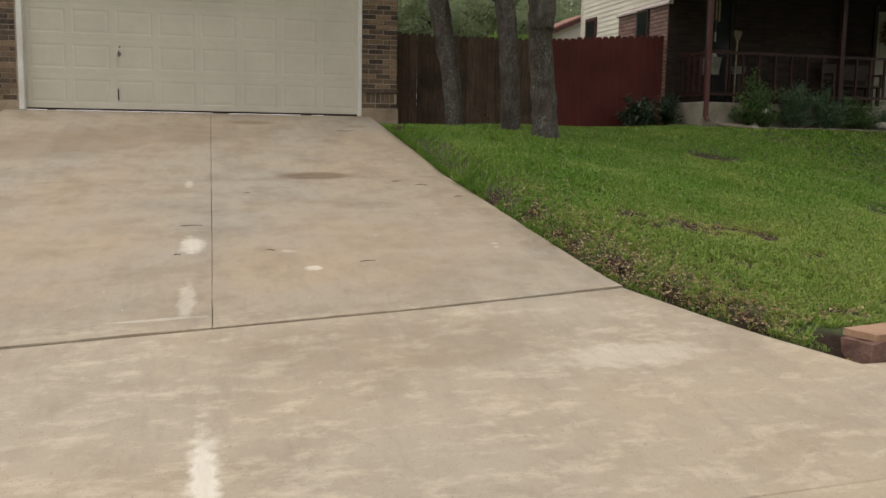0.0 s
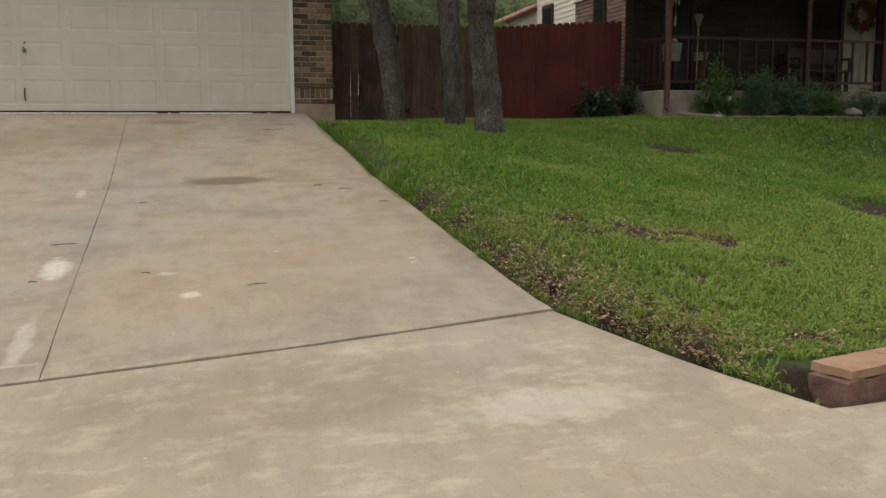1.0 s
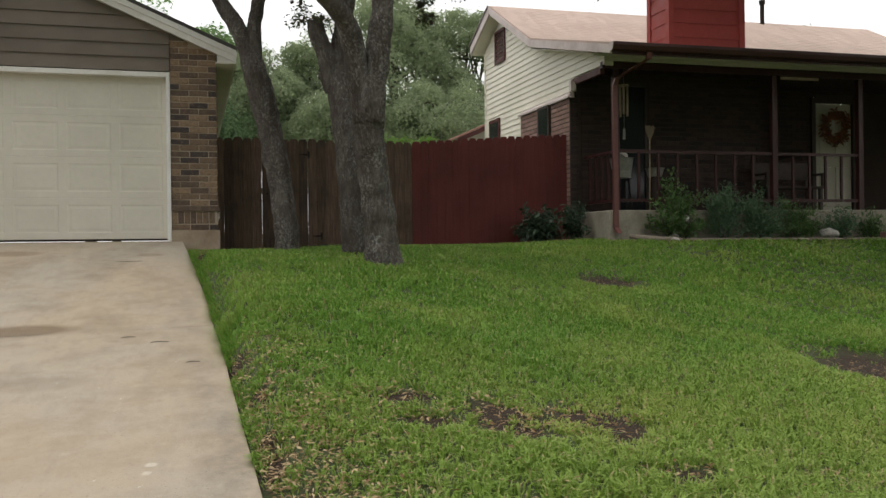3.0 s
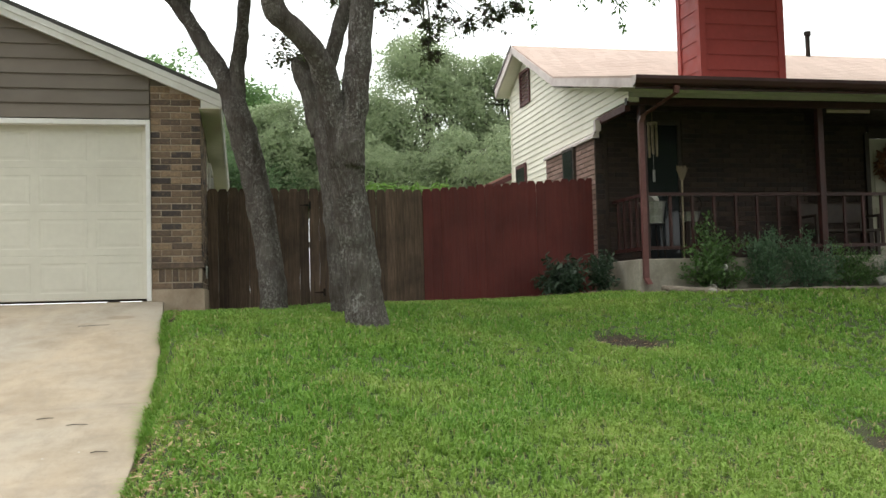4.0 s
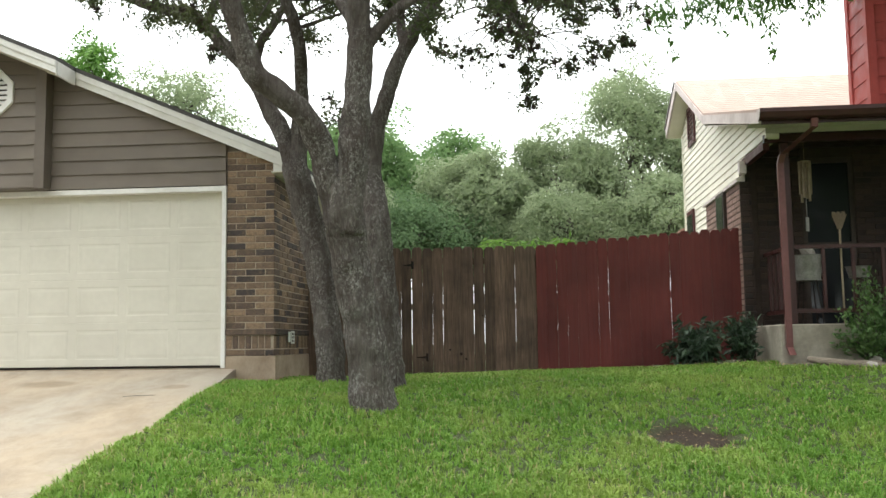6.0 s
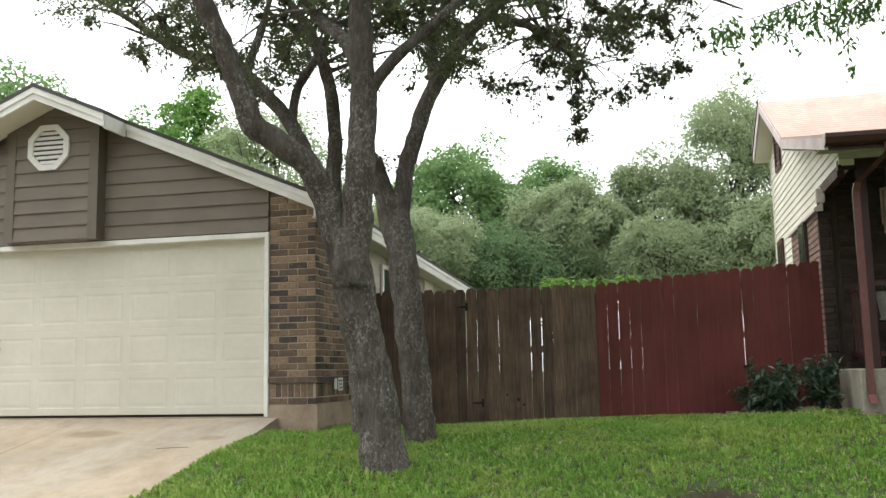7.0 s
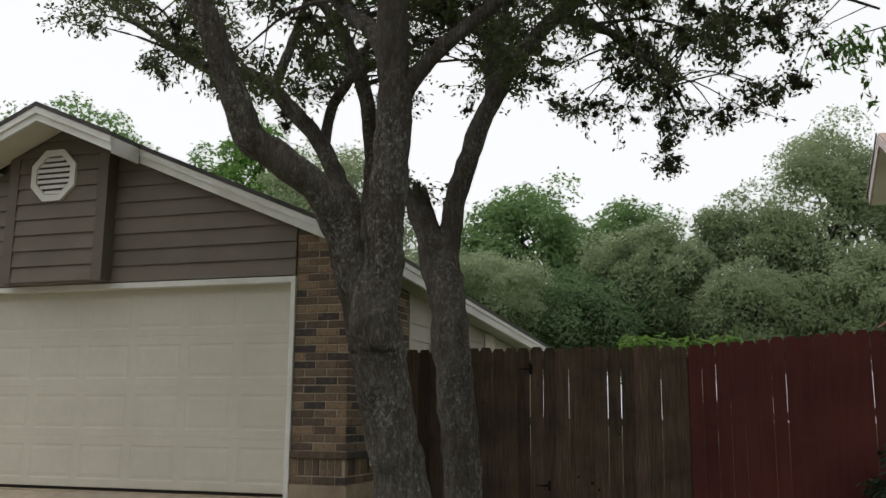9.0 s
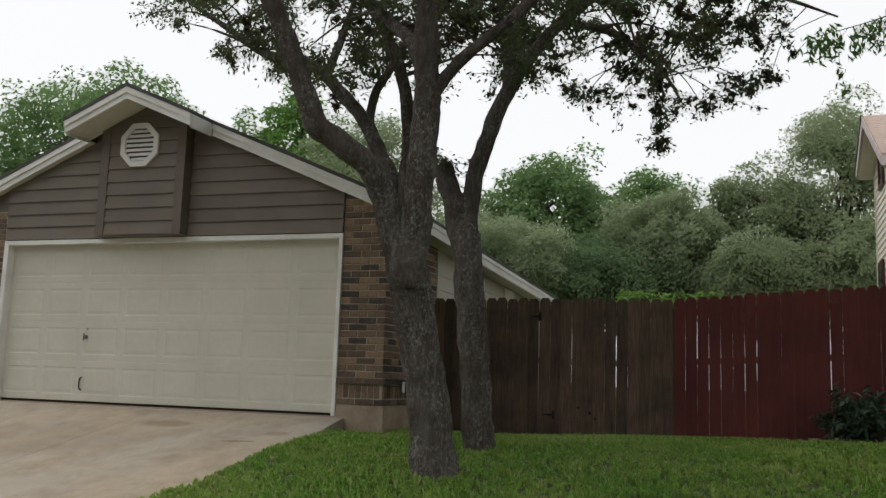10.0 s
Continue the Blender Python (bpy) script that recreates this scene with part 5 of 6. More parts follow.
chime = thing("wind_chime", "bamboo wind chime hanging from the porch beam", "wind chime", (7.29, 1.35, 2.86))
part("top_disc", Shape().tube([(7.29, 1.35, 2.50), (7.29, 1.35, 2.53)], [0.08, 0.08], 14), BAMBOO, chime)
part("cord", Shape().tube([(7.29, 1.35, 2.53), (7.29, 1.35, 2.86)], [0.004, 0.004], 5), STRAW, chime)
for i in range(6):
    a = 2 * math.pi * i / 6
    x, y, l = 7.29 + 0.065 * math.cos(a), 1.35 + 0.065 * math.sin(a), 0.40 + 0.05 * (i % 3)
    part("chime_tube", Shape().tube([(x, y, 2.50), (x, y, 2.50 - l)], [0.017, 0.017], 8), BAMBOO, chime)
part("clapper", Shape().tube([(7.29, 1.35, 2.5), (7.29, 1.35, 1.80)], [0.003, 0.003], 5).box(7.27, 7.31, 1.345, 1.355, 1.62, 1.80), GALV, chime, "pale hanging wind sail")

# a white bucket; the grey metal colour gives it the dimness of the porch
stand = thing("plant_stand", "white bucket, greyed for porch shade, on a thin metal plant stand", "plant stand", (7.29, 1.45, 0.42))
for i in range(4):
    a = 2 * math.pi * (i + 0.5) / 4
    part("leg", Shape().tube([(7.29 + 0.19 * math.cos(a), 1.45 + 0.19 * math.sin(a), 0.42), (7.29 + 0.11 * math.cos(a), 1.45 + 0.11 * math.sin(a), 1.0)], [0.008, 0.008], 6), IRON, stand)
part("ring", Shape().tube([(7.29, 1.45, 0.985), (7.29, 1.45, 1.0)], [0.17, 0.17], 16), GALV, stand)
part("bucket", Shape().tube([(7.29, 1.45, 1.001), (7.29, 1.45, 1.30), (7.29, 1.45, 1.315)], [0.155, 0.195, 0.205], 20), GALV, stand, "whitish dented bucket")
part("soil_and_twigs", Shape().tube([(7.29, 1.45, 1.316), (7.36, 1.45, 1.38)], [0.15, 0.06], 10, 0.4, 8), ROCK, stand)

# white pot, greyed with the same metal colour for the porch shade
pot = thing("hanging_planter", "white plastic pot standing behind the railing", "flower pot", (7.96, 1.55, 0.42))
part("stool", Shape().tube([(7.96, 1.55, 0.42), (7.96, 1.55, 1.02)], [0.09, 0.07], 10), DARK_WOOD, pot)
part("pot", Shape().tube([(7.96, 1.55, 1.02), (7.96, 1.55, 1.15), (7.96, 1.55, 1.165)], [0.12, 0.155, 0.165], 18), GALV, pot)
part("pot_hook", Shape().tube(curve_points([(8.13, 1.55, 1.15), (8.17, 1.55, 1.3), (8.11, 1.55, 1.42)], 0.03), [0.008] * len(curve_points([(8.13, 1.55, 1.15), (8.17, 1.55, 1.3), (8.11, 1.55, 1.42)], 0.03)), 6), IRON, pot)

broom = thing("straw_broom", "straw broom standing upside down against the railing", "broom", (7.59, 1.02, 0.42))
part("stick", Shape().tube([(7.59, 1.06, 0.42), (7.57, 1.0, 1.62)], [0.012, 0.012], 8), BAMBOO, broom)
bs = Shape()
rng = random.Random(2)
for i in range(70):
    a = rng.uniform(-0.085, 0.085)
    p0 = Vector((7.57 + a * 0.25, 1.0 + rng.uniform(-0.015, 0.015), 1.60))
    p1 = Vector((7.57 + a, 0.99 + rng.uniform(-0.03, 0.03), 1.80 + rng.uniform(-0.04, 0.02)))
    bs.tube([p0, p1], [0.006, 0.004], 3)
part("bristles", bs, STRAW, broom, "flared straw bristles")

bench = thing("porch_bench", "dark wooden bench on the porch", "bench", (10.7, 1.7, 0.42))
part("seat", Shape().box(10.1, 11.3, 1.45, 1.9, 0.83, 0.87, 0.006), DARK_WOOD, bench)
for x in (10.13, 11.21):
    for y in (1.47, 1.82):
        part("leg", Shape().box(x, x + 0.06, y, y + 0.06, 0.42, 0.829), DARK_WOOD, bench)
part("backrest", Shape().box(10.1, 11.3, 1.88, 1.92, 1.0, 1.32, 0.006).box(10.13, 10.18, 1.885, 1.915, 0.8705, 1.0).box(11.22, 11.27, 1.885, 1.915, 0.8705, 1.0), DARK_WOOD, bench)
for x in (10.1, 11.25):
    part("armrest", Shape().box(x, x + 0.05, 1.45, 1.879, 1.07, 1.11).box(x, x + 0.05, 1.45, 1.50, 0.8705, 1.07), DARK_WOOD, bench)

# ---------- bed edging, rocks, garden light ----------
def log(points, radii, label, seed):
    pts = curve_points(points, 0.06)
    r = np.interp(np.linspace(0, 1, len(pts)), np.linspace(0, 1, len(radii)), radii)
    ob = part("edging_log", Shape().tube(pts, list(r), 14, 0.28, 6.0), LOG, None, "", True)
    return tagged(ob, label, "log", "logs along the bed")


log([(6.98, 0.60, 0.0), (7.3, 0.46, -0.05), (7.75, 0.38, -0.07)], [0.04, 0.055, 0.045], "short knotty grey driftwood log edging the bed", 1)
log([(7.5, 0.28, -0.085), (9.2, 0.20, -0.09), (10.6, 0.14, -0.10), (12.6, 0.06, -0.11)], [0.035, 0.042, 0.040, 0.038], "long grey landscape log edging the bed", 2)


def rock(at, r, seed, squash=0.6, material=ROCK):
    bm = bmesh.new()
    bmesh.ops.create_icosphere(bm, subdivisions=3, radius=r)
    for v in bm.verts:
        v.co *= 1 + 0.35 * noise.noise(v.co / r * 1.1 + Vector((seed, 0, 0))) + 0.1 * noise.noise(v.co / r * 4)
        v.co.z *= squash
    s = Shape().add([(v.co + Vector(at))[:] for v in bm.verts], [[v.index for v in f.verts] for f in bm.faces])
    bm.free()
    return s


for at, r, seed in (((10.55, 0.42, 0.02), 0.14, 3), ((7.75, 0.55, 0.0), 0.07, 7), ((7.6, 0.28, -0.07), 0.07, 12)):
    tagged(part("garden_rock", rock(at, r, seed), ROCK, None, "", True), "pale rough limestone rock in the flower bed", "rock", "rocks in the bed")
for i, (x, y, zz) in enumerate(((11.75, 0.35, -0.02), (11.95, 0.30, 0.10), (12.2, 0.4, -0.02))):
    tagged(part("wall_block", Shape().box(x - 0.16, x + 0.16, y - 0.10, y + 0.10, zz - 0.06, zz + 0.05, 0.012), BLOCK_RED), "red-brown block lying at the end of the bed", "block", "blocks at the bed")
spot_lamp = thing("garden_spotlight", "grey solar garden spotlight among the plants", "garden light", (7.95, 0.55, -0.05))
part("stake", Shape().tube([(7.95, 0.55, -0.08), (7.95, 0.55, 0.22)], [0.010, 0.010], 8), IRON, spot_lamp)
part("head", Shape().tube([(7.97, 0.56, 0.20), (7.90, 0.47, 0.27)], [0.035, 0.055], 14), GALV, spot_lamp)
part("solar_panel", Shape().box(7.88, 8.02, 0.50, 0.60, 0.285, 0.295), STEEL, spot_lamp)

# ---------- wall blocks by the pavement, sprinkler ----------
def rough_block(x0, x1, y0, y1, z0, z1, seed, amount):
    bm = bmesh.new()
    bmesh.ops.create_cube(bm, size=1.0)
    bmesh.ops.subdivide_edges(bm, edges=bm.edges[:], cuts=7, use_grid_fill=True)
    for v in bm.verts:
        p = Vector((x0 + (v.co.x + 0.5) * (x1 - x0), y0 + (v.co.y + 0.5) * (y1 - y0), z0 + (v.co.z + 0.5) * (z1 - z0)))
        n = noise.noise_vector(p * 9 + Vector((seed, 0, 0))) * amount
        v.co = p + n
    s = Shape().add([v.co[:] for v in bm.verts], [[v.index for v in f.verts] for f in bm.faces])
    bm.free()
    return s


def turned(shape, at, degrees):
    """Turns a shape about the upright through at."""
    c, d = math.cos(radians(degrees)), math.sin(radians(degrees))
    shape.v = [(at[0] + (x - at[0]) * c - (y - at[1]) * d, at[1] + (x - at[0]) * d + (y - at[1]) * c, zz) for x, y, zz in shape.v]
    return shape


WALL_AT, WALL_TURN, WALL_Z = (1.47, -10.74), 14.0, -1.585
for i in range(4):
    x = 1.45 + 0.33 * i
    shape = rough_block(x - 0.03, x + 0.292, -10.755, -10.53, WALL_Z - 0.05, WALL_Z + 0.120, i, 0.014)
    tagged(part("wall_block", turned(shape, WALL_AT, WALL_TURN), BLOCK_RED), "rough split-faced red-brown retaining wall block beside the pavement", "block", "low block wall")
for i in range(3):
    x = 1.47 + 0.45 * i
    shape = rough_block(x, x + 0.443, -10.74, -10.50, WALL_Z + 0.128, WALL_Z + 0.172, i + 20, 0.0035)
    tagged(part("cap_block", turned(shape, WALL_AT, WALL_TURN), BLOCK_CAP), "flat tan cap block lying on the wall blocks", "block", "low block wall caps")

sz = float(lawn_z(0.68, -8.85))
sprinkler = thing("sprinkler_head", "black plastic pop-up sprinkler in bare soil", "sprinkler", (0.675, -8.88, sz))
part("body", Shape().tube([(0.675, -8.88, sz - 0.05), (0.675, -8.88, sz + 0.012)], [0.024, 0.022], 12), IRON, sprinkler)
part("cap", Shape().tube([(0.675, -8.88, sz + 0.0121), (0.675, -8.88, sz + 0.03)], [0.027, 0.022], 12), IRON, sprinkler)

# ---------- foliage ----------
def leaf_quads(centres, ways, ups, length, width):
    """Bent pointed leaves: arrays of centres, directions and normals (n, 3)."""
    n = len(centres)
    side = np.cross(ways, ups)
    side /= np.linalg.norm(side, axis=1, keepdims=True) + 1e-9
    length, width = np.asarray(length).reshape(-1, 1), np.asarray(width).reshape(-1, 1)
    base = centres - ways * length * 0.5
    tip = centres + ways * length * 0.5 - ups * length * 0.12
    a = centres + side * width * 0.5 + ups * length * 0.04
    b = centres - side * width * 0.5 + ups * length * 0.04
    verts = np.stack([base, a, tip, b], 1).reshape(-1, 3)
    faces = np.arange(n * 4).reshape(-1, 4)
    return verts, faces


def unit(v):
    return v / (np.linalg.norm(v, axis=1, keepdims=True) + 1e-9)


def smooth_tube_radii(points, radii, step=0.10):
    pts = curve_points(points, step)
    src = np.cumsum([0] + [(Vector(b) - Vector(a)).length for a, b in zip(points, points[1:])])
    dst = np.cumsum([0] + [(b - a).length for a, b in zip(pts, pts[1:])])
    return pts, list(np.interp(dst / dst[-1], src / src[-1], radii))


def oak(label, limbs, crown_centre, crown_radius, low, n_clusters, leaves_each, seed, moss_side, extra=()):
    """A live oak: trunk and limbs from centre lines, then branchlets to leaf clusters, leaves and ball moss."""
    rng = np.random.default_rng(seed)
    base = limbs[0][0][0]
    tree = thing("oak_tree", label, "tree", base)
    nodes = []
    for i, (points, radii) in enumerate(limbs):
        pts, rr = smooth_tube_radii(points, radii, 0.05)
        if i == 0:
            rr = [r * (1 + 0.25 * math.exp(-max(0.0, (p.z - base[2] - 0.02)) / 0.10)) for r, p in zip(rr, pts)]
        part("trunk" if i == 0 else "limb", Shape().tube(pts, rr, 48 if i == 0 else 30, 0.15 if i == 0 else 0.21, 6.5), BARK, tree, "", True)
        if i > 0:
            nodes += [(p, r) for p, r in zip(pts, rr) if p.z > 2.6]
    np_nodes = np.array([n[0][:] for n in nodes])
    node_r = np.array([n[1] for n in nodes])
    twigs = Shape()
    lv, lw, lu = [], [], []
    mv, mf = [], []
    clusters = []
    tries = 0
    while len(clusters) < n_clusters and tries < 6000:
        tries += 1
        d = rng.normal(size=3)
        d /= np.linalg.norm(d)
        p = np.array(crown_centre) + d * np.array(crown_radius) * rng.uniform(0.25, 1.0) ** 0.6
        if p[2] < low(p[0], p[1]):
            continue
        clusters.append(p)
    clusters += [np.array(e) for e in extra]
    for p in clusters:
        dist = np.linalg.norm(np_nodes - p, axis=1) + 0.8 * np.maximum(0, np_nodes[:, 2] - p[2])
        k = int(np.argmin(dist))
        a, b = Vector(np_nodes[k]), Vector(p)
        reach = (b - a).length
        mid = a.lerp(b, 0.5) + Vector((rng.normal(0, 0.08), rng.normal(0, 0.08), 0.10 * reach)) 
        r0 = min(node_r[k] * 0.45, 0.010 + 0.012 * reach)
        line = curve_points([a, mid, b], 0.16)
        twigs.tube(line, list(np.linspace(r0, 0.004, len(line))), 5, 0.1, 6.0, False)
        size = rng.uniform(0.15, 0.34)
        n = int(leaves_each * rng.uniform(0.6, 1.4))
        # a few sprays per cluster, leaves along each spray
        sprays = rng.integers(5, 9)
        ends = []
        for _ in range(sprays):
            way = rng.normal(size=3) * np.array([1, 1, 0.6]) + np.array([0, 0, -0.15])
            way /= np.linalg.norm(way)
            end = p + way * size * rng.uniform(0.7, 1.5)
            ends.append(end)
            twigs.tube([p, p * 0.5 + end * 0.5 + np.array([0, 0, 0.02]), end], [0.005, 0.004, 0.002], 3, 0, 1, False)
            m = max(3, n // sprays)
            t = rng.uniform(0.15, 1.05, size=(m, 1))
            c = p + (end - p) * t + rng.normal(0, 0.045, size=(m, 3))
            lv.append(c)
            lw.append(unit(way + rng.normal(0, 0.8, size=(m, 3))))
            lu.append(unit(rng.normal(0, 0.55, size=(m, 3)) + np.array([0, 0, 1.0])))
        if moss_side(p) > rng.uniform():
            for _ in range(rng.integers(4, 10)):
                c = p + (ends[rng.integers(len(ends))] - p) * rng.uniform(0.1, 1.0) + rng.normal(0, 0.012, size=3)
                k2 = 150
                dirs = unit(rng.normal(size=(k2, 3)))
                r = rng.uniform(0.030, 0.062)
                sd = unit(np.cross(dirs, rng.normal(size=(k2, 3)))) * r * 0.13
                tri = np.stack([c + sd, c - sd, c + dirs * r * rng.uniform(0.6, 1.15, size=(k2, 1))], 1).reshape(-1, 3)
                mf.append(np.arange(len(tri)).reshape(-1, 3) + sum(len(x) for x in mv))
                mv.append(tri)
    tagged(part("twigs", twigs, BARK, tree), kind="stuff")
    c, w, u = np.concatenate(lv), np.concatenate(lw), np.concatenate(lu)
    n = len(c)
    verts, faces = leaf_quads(c, w, u, rng.uniform(0.038, 0.076, n), rng.uniform(0.022, 0.036, n))
    tagged(cloud_mesh("crown", verts.tolist(), faces.tolist(), OAK_LEAF, tree), "dark green small oak leaves", kind="stuff")
    if mv:
        tagged(cloud_mesh("ball_moss", np.concatenate(mv).tolist(), np.concatenate(mf).tolist(), MOSS, tree), "dark grey ball moss tufts", kind="stuff")
    return tree


def low_edge(x, y):
    """Lowest leaves: high on the garage side, lower over the lawn."""
    return 3.35 + 0.45 * max(0.0, 1.0 - x) + 0.10 * max(0.0, -y - 3.0)


oak("leaning front oak with grey furrowed bark and dark leaves",
    [([(2.31, -2.72, -0.45), (2.29, -2.73, -0.2), (2.22, -2.78, 0.4), (2.125, -2.87, 1.0), (2.09, -2.96, 1.4), (2.08, -3.0, 1.62), (2.08, -3.04, 1.88)], [0.20, 0.185, 0.170, 0.168, 0.174, 0.150, 0.03]),
     ([(2.06, -2.96, 1.20), (1.98, -3.03, 1.66), (1.87, -3.2, 2.10), (1.66, -3.38, 2.34), (1.45, -3.5, 2.50), (1.36, -3.62, 2.82), (1.26, -3.74, 3.18), (1.09, -3.86, 3.6), (0.82, -4.0, 4.2), (0.5, -4.0, 5.0)], [0.115, 0.12, 0.108, 0.100, 0.104, 0.088, 0.080, 0.07, 0.052, 0.03]),
     ([(2.12, -2.97, 1.2), (2.18, -3.04, 1.8), (2.25, -3.1, 2.5), (2.27, -3.14, 3.0), (2.27, -3.18, 3.5), (2.32, -3.2, 4.4), (2.45, -3.1, 5.6)], [0.13, 0.128, 0.115, 0.107, 0.098, 0.08, 0.03]),
     ([(2.26, -3.12, 2.75), (2.50, -3.1, 3.05), (2.84, -3.0, 3.38), (3.3, -2.8, 3.85), (3.9, -2.6, 4.3)], [0.06, 0.052, 0.045, 0.035, 0.015]),
     ([(2.26, -3.13, 3.0), (2.0, -2.9, 3.4), (1.65, -2.6, 3.75), (1.2, -2.3, 4.3)], [0.07, 0.06, 0.05, 0.02])],
    (1.9, -2.7, 4.6), (2.6, 1.9, 1.7), low_edge, 135, 215, 11, lambda p: 0.22)

oak("back oak beside the garage with a forked grey trunk",
    [([(1.50, -0.66, -0.35), (1.49, -0.67, -0.1), (1.42, -0.63, 0.6), (1.28, -0.60, 1.4), (1.14, -0.66, 2.0), (1.06, -0.66, 2.27), (1.01, -0.62, 2.6)], [0.17, 0.160, 0.150, 0.155, 0.160, 0.140, 0.03]),
     ([(1.11, -0.64, 2.05), (0.92, -0.58, 2.64), (0.71, -0.5, 3.0), (0.46, -0.4, 3.45), (0.07, -0.4, 3.9), (-0.30, -0.4, 4.22), (-0.9, -0.4, 4.40), (-1.5, -0.4, 4.80), (-2.15, -0.4, 5.25)], [0.115, 0.105, 0.095, 0.086, 0.076, 0.07, 0.058, 0.042, 0.02]),
     ([(1.10, -0.64, 2.1), (1.10, -0.62, 2.64), (1.14, -0.68, 2.94), (1.18, -0.84, 3.28), (1.19, -1.0, 3.62), (1.08, -1.1, 4.05), (0.74, -1.1, 4.6), (0.25, -1.0, 5.0)], [0.10, 0.090, 0.082, 0.076, 0.072, 0.065, 0.045, 0.02]),
     ([(0.50, -0.4, 3.40), (0.57, -0.4, 3.8), (0.76, -0.42, 4.08), (1.1, -0.5, 4.6)], [0.06, 0.055, 0.05, 0.02]),
     ([(-0.1, -0.4, 4.05), (0.05, -0.3, 4.6), (0.2, -0.2, 5.3)], [0.06, 0.05, 0.02])],
    (0.3, -0.3, 5.0), (2.9, 1.6, 1.5), lambda x, y: 3.55 + 0.35 * max(0.0, 0.9 - x), 115, 215, 12, lambda p: 0.12)

oak("slender middle oak with a sawn stub and a long leaning limb",
    [([(2.25, -1.28, -0.4), (2.235, -1.28, -0.15), (2.19, -1.33, 0.6), (2.11, -1.36, 1.5), (2.045, -1.29, 1.92), (2.02, -1.26, 2.22)], [0.165, 0.152, 0.148, 0.150, 0.142, 0.03]),
     ([(2.05, -1.28, 1.80), (2.07, -1.24, 2.32), (2.16, -1.22, 2.74), (2.33, -1.15, 3.28), (2.58, -1.05, 3.80), (2.95, -0.8, 4.34), (3.5, -0.4, 4.9), (4.2, 0.0, 5.3)], [0.105, 0.098, 0.090, 0.085, 0.078, 0.065, 0.05, 0.025]),
     ([(2.01, -1.28, 1.80), (1.92, -1.28, 2.22), (1.83, -1.28, 2.46), (1.78, -1.27, 2.66)], [0.12, 0.12, 0.118, 0.095]),
     ([(2.95, -0.8, 4.29), (3.3, 0.2, 4.5), (3.7, 1.2, 4.4), (3.9, 2.0, 4.2)], [0.05, 0.045, 0.03, 0.012]),
     ([(3.4, -0.45, 4.85), (4.3, -0.1, 4.9), (5.1, 0.2, 4.75), (5.7, 0.3, 4.5)], [0.045, 0.035, 0.025, 0.010]),
     ([(2.40, -1.1, 3.45), (2.3, -0.7, 4.1), (2.4, -0.2, 5.0)], [0.06, 0.05, 0.02])],
    (3.3, 0.2, 4.95), (2.1, 1.9, 1.25), lambda x, y: 3.75 + 0.12 * max(0, x - 3.0), 120, 175, 13, lambda p: 0.95,
    [(3.70, 0.8, 3.32), (3.72, 0.82, 3.55), (3.75, 0.9, 3.8), (4.0, 0.8, 3.85), (4.25, 0.8, 3.75), (4.5, 0.8, 3.82), (4.75, 0.8, 3.92), (5.0, 0.8, 4.05), (4.6, 0.9, 4.1), (3.3, 0.8, 3.95), (3.05, 0.8, 4.02), (1.78, -1.25, 2.7), (1.72, -1.2, 2.66)])

# a fresh green branch that hangs in from a tree over the street side
hang = thing("pecan_branch", "drooping bright green leafy branch overhead", "branch", (8.0, 1.4, 5.6))
rng = np.random.default_rng(31)
ht, hv, hw, hu = Shape(), [], [], []


def hanging_spray(a, b, count):
    """A thin drooping twig with leaves in bunches along its lower part."""
    a, b = np.array(a[:]), np.array(b[:])
    ht.tube([a, (a + b) / 2 + rng.normal(0, 0.03, 3), b], [0.004, 0.003, 0.002], 3, 0, 1, False)
    at = rng.choice([0.35, 0.55, 0.62, 0.85, 0.95, 1.0], size=(count, 1)) + rng.normal(0, 0.05, size=(count, 1))
    hv.append(a + (b - a) * at + rng.normal(0, 0.045, size=(count, 3)))
    hw.append(unit(rng.normal(0, 0.6, size=(count, 3)) + np.array([0, 0, -0.8])))
    hu.append(unit(rng.normal(0, 1, size=(count, 3))))


for path in ([(9.6, -0.6, 7.1), (8.0, 1.4, 5.6), (6.6, 2.1, 5.22), (5.5, 2.4, 5.05)], [(8.0, 1.4, 5.6), (7.5, 1.8, 5.15), (7.0, 2.0, 4.9)], [(8.7, 0.5, 6.3), (8.3, 1.5, 5.5), (7.8, 1.8, 5.1)]):
    line = curve_points(path, 0.15)
    ht.tube(line, list(np.linspace(0.030, 0.005, len(line))), 6, 0.1, 5, False)
    for q in line[len(line) // 4:]:
        for _ in range(4):
            if rng.uniform() < 0.25:
                continue
            drop = rng.uniform(0.08, 0.42)
            hanging_spray(q, np.array(q[:]) + np.array([rng.normal(0, 0.18), rng.normal(0, 0.18), -drop]), int(9 + 30 * drop))
for top_end, low_end, count in (((5.85, 2.60, 5.08), (5.96, 2.89, 4.42), 26), ((6.45, 2.1, 5.2), (6.46, 2.0, 4.52), 30), ((7.05, 2.0, 4.9), (7.13, 1.96, 4.12), 34), ((7.6, 1.8, 5.1), (7.55, 1.65, 4.55), 40)):
    hanging_spray(top_end, low_end, count)
tagged(part("twigs", ht, BARK, hang), kind="stuff")
c = np.concatenate(hv)
verts, faces = leaf_quads(c, np.concatenate(hw), np.concatenate(hu), rng.uniform(0.09, 0.15, len(c)), rng.uniform(0.03, 0.05, len(c)))
tagged(cloud_mesh("leaves", verts.tolist(), faces.tolist(), PECAN_LEAF, hang), "bright green pointed leaves", kind="stuff")


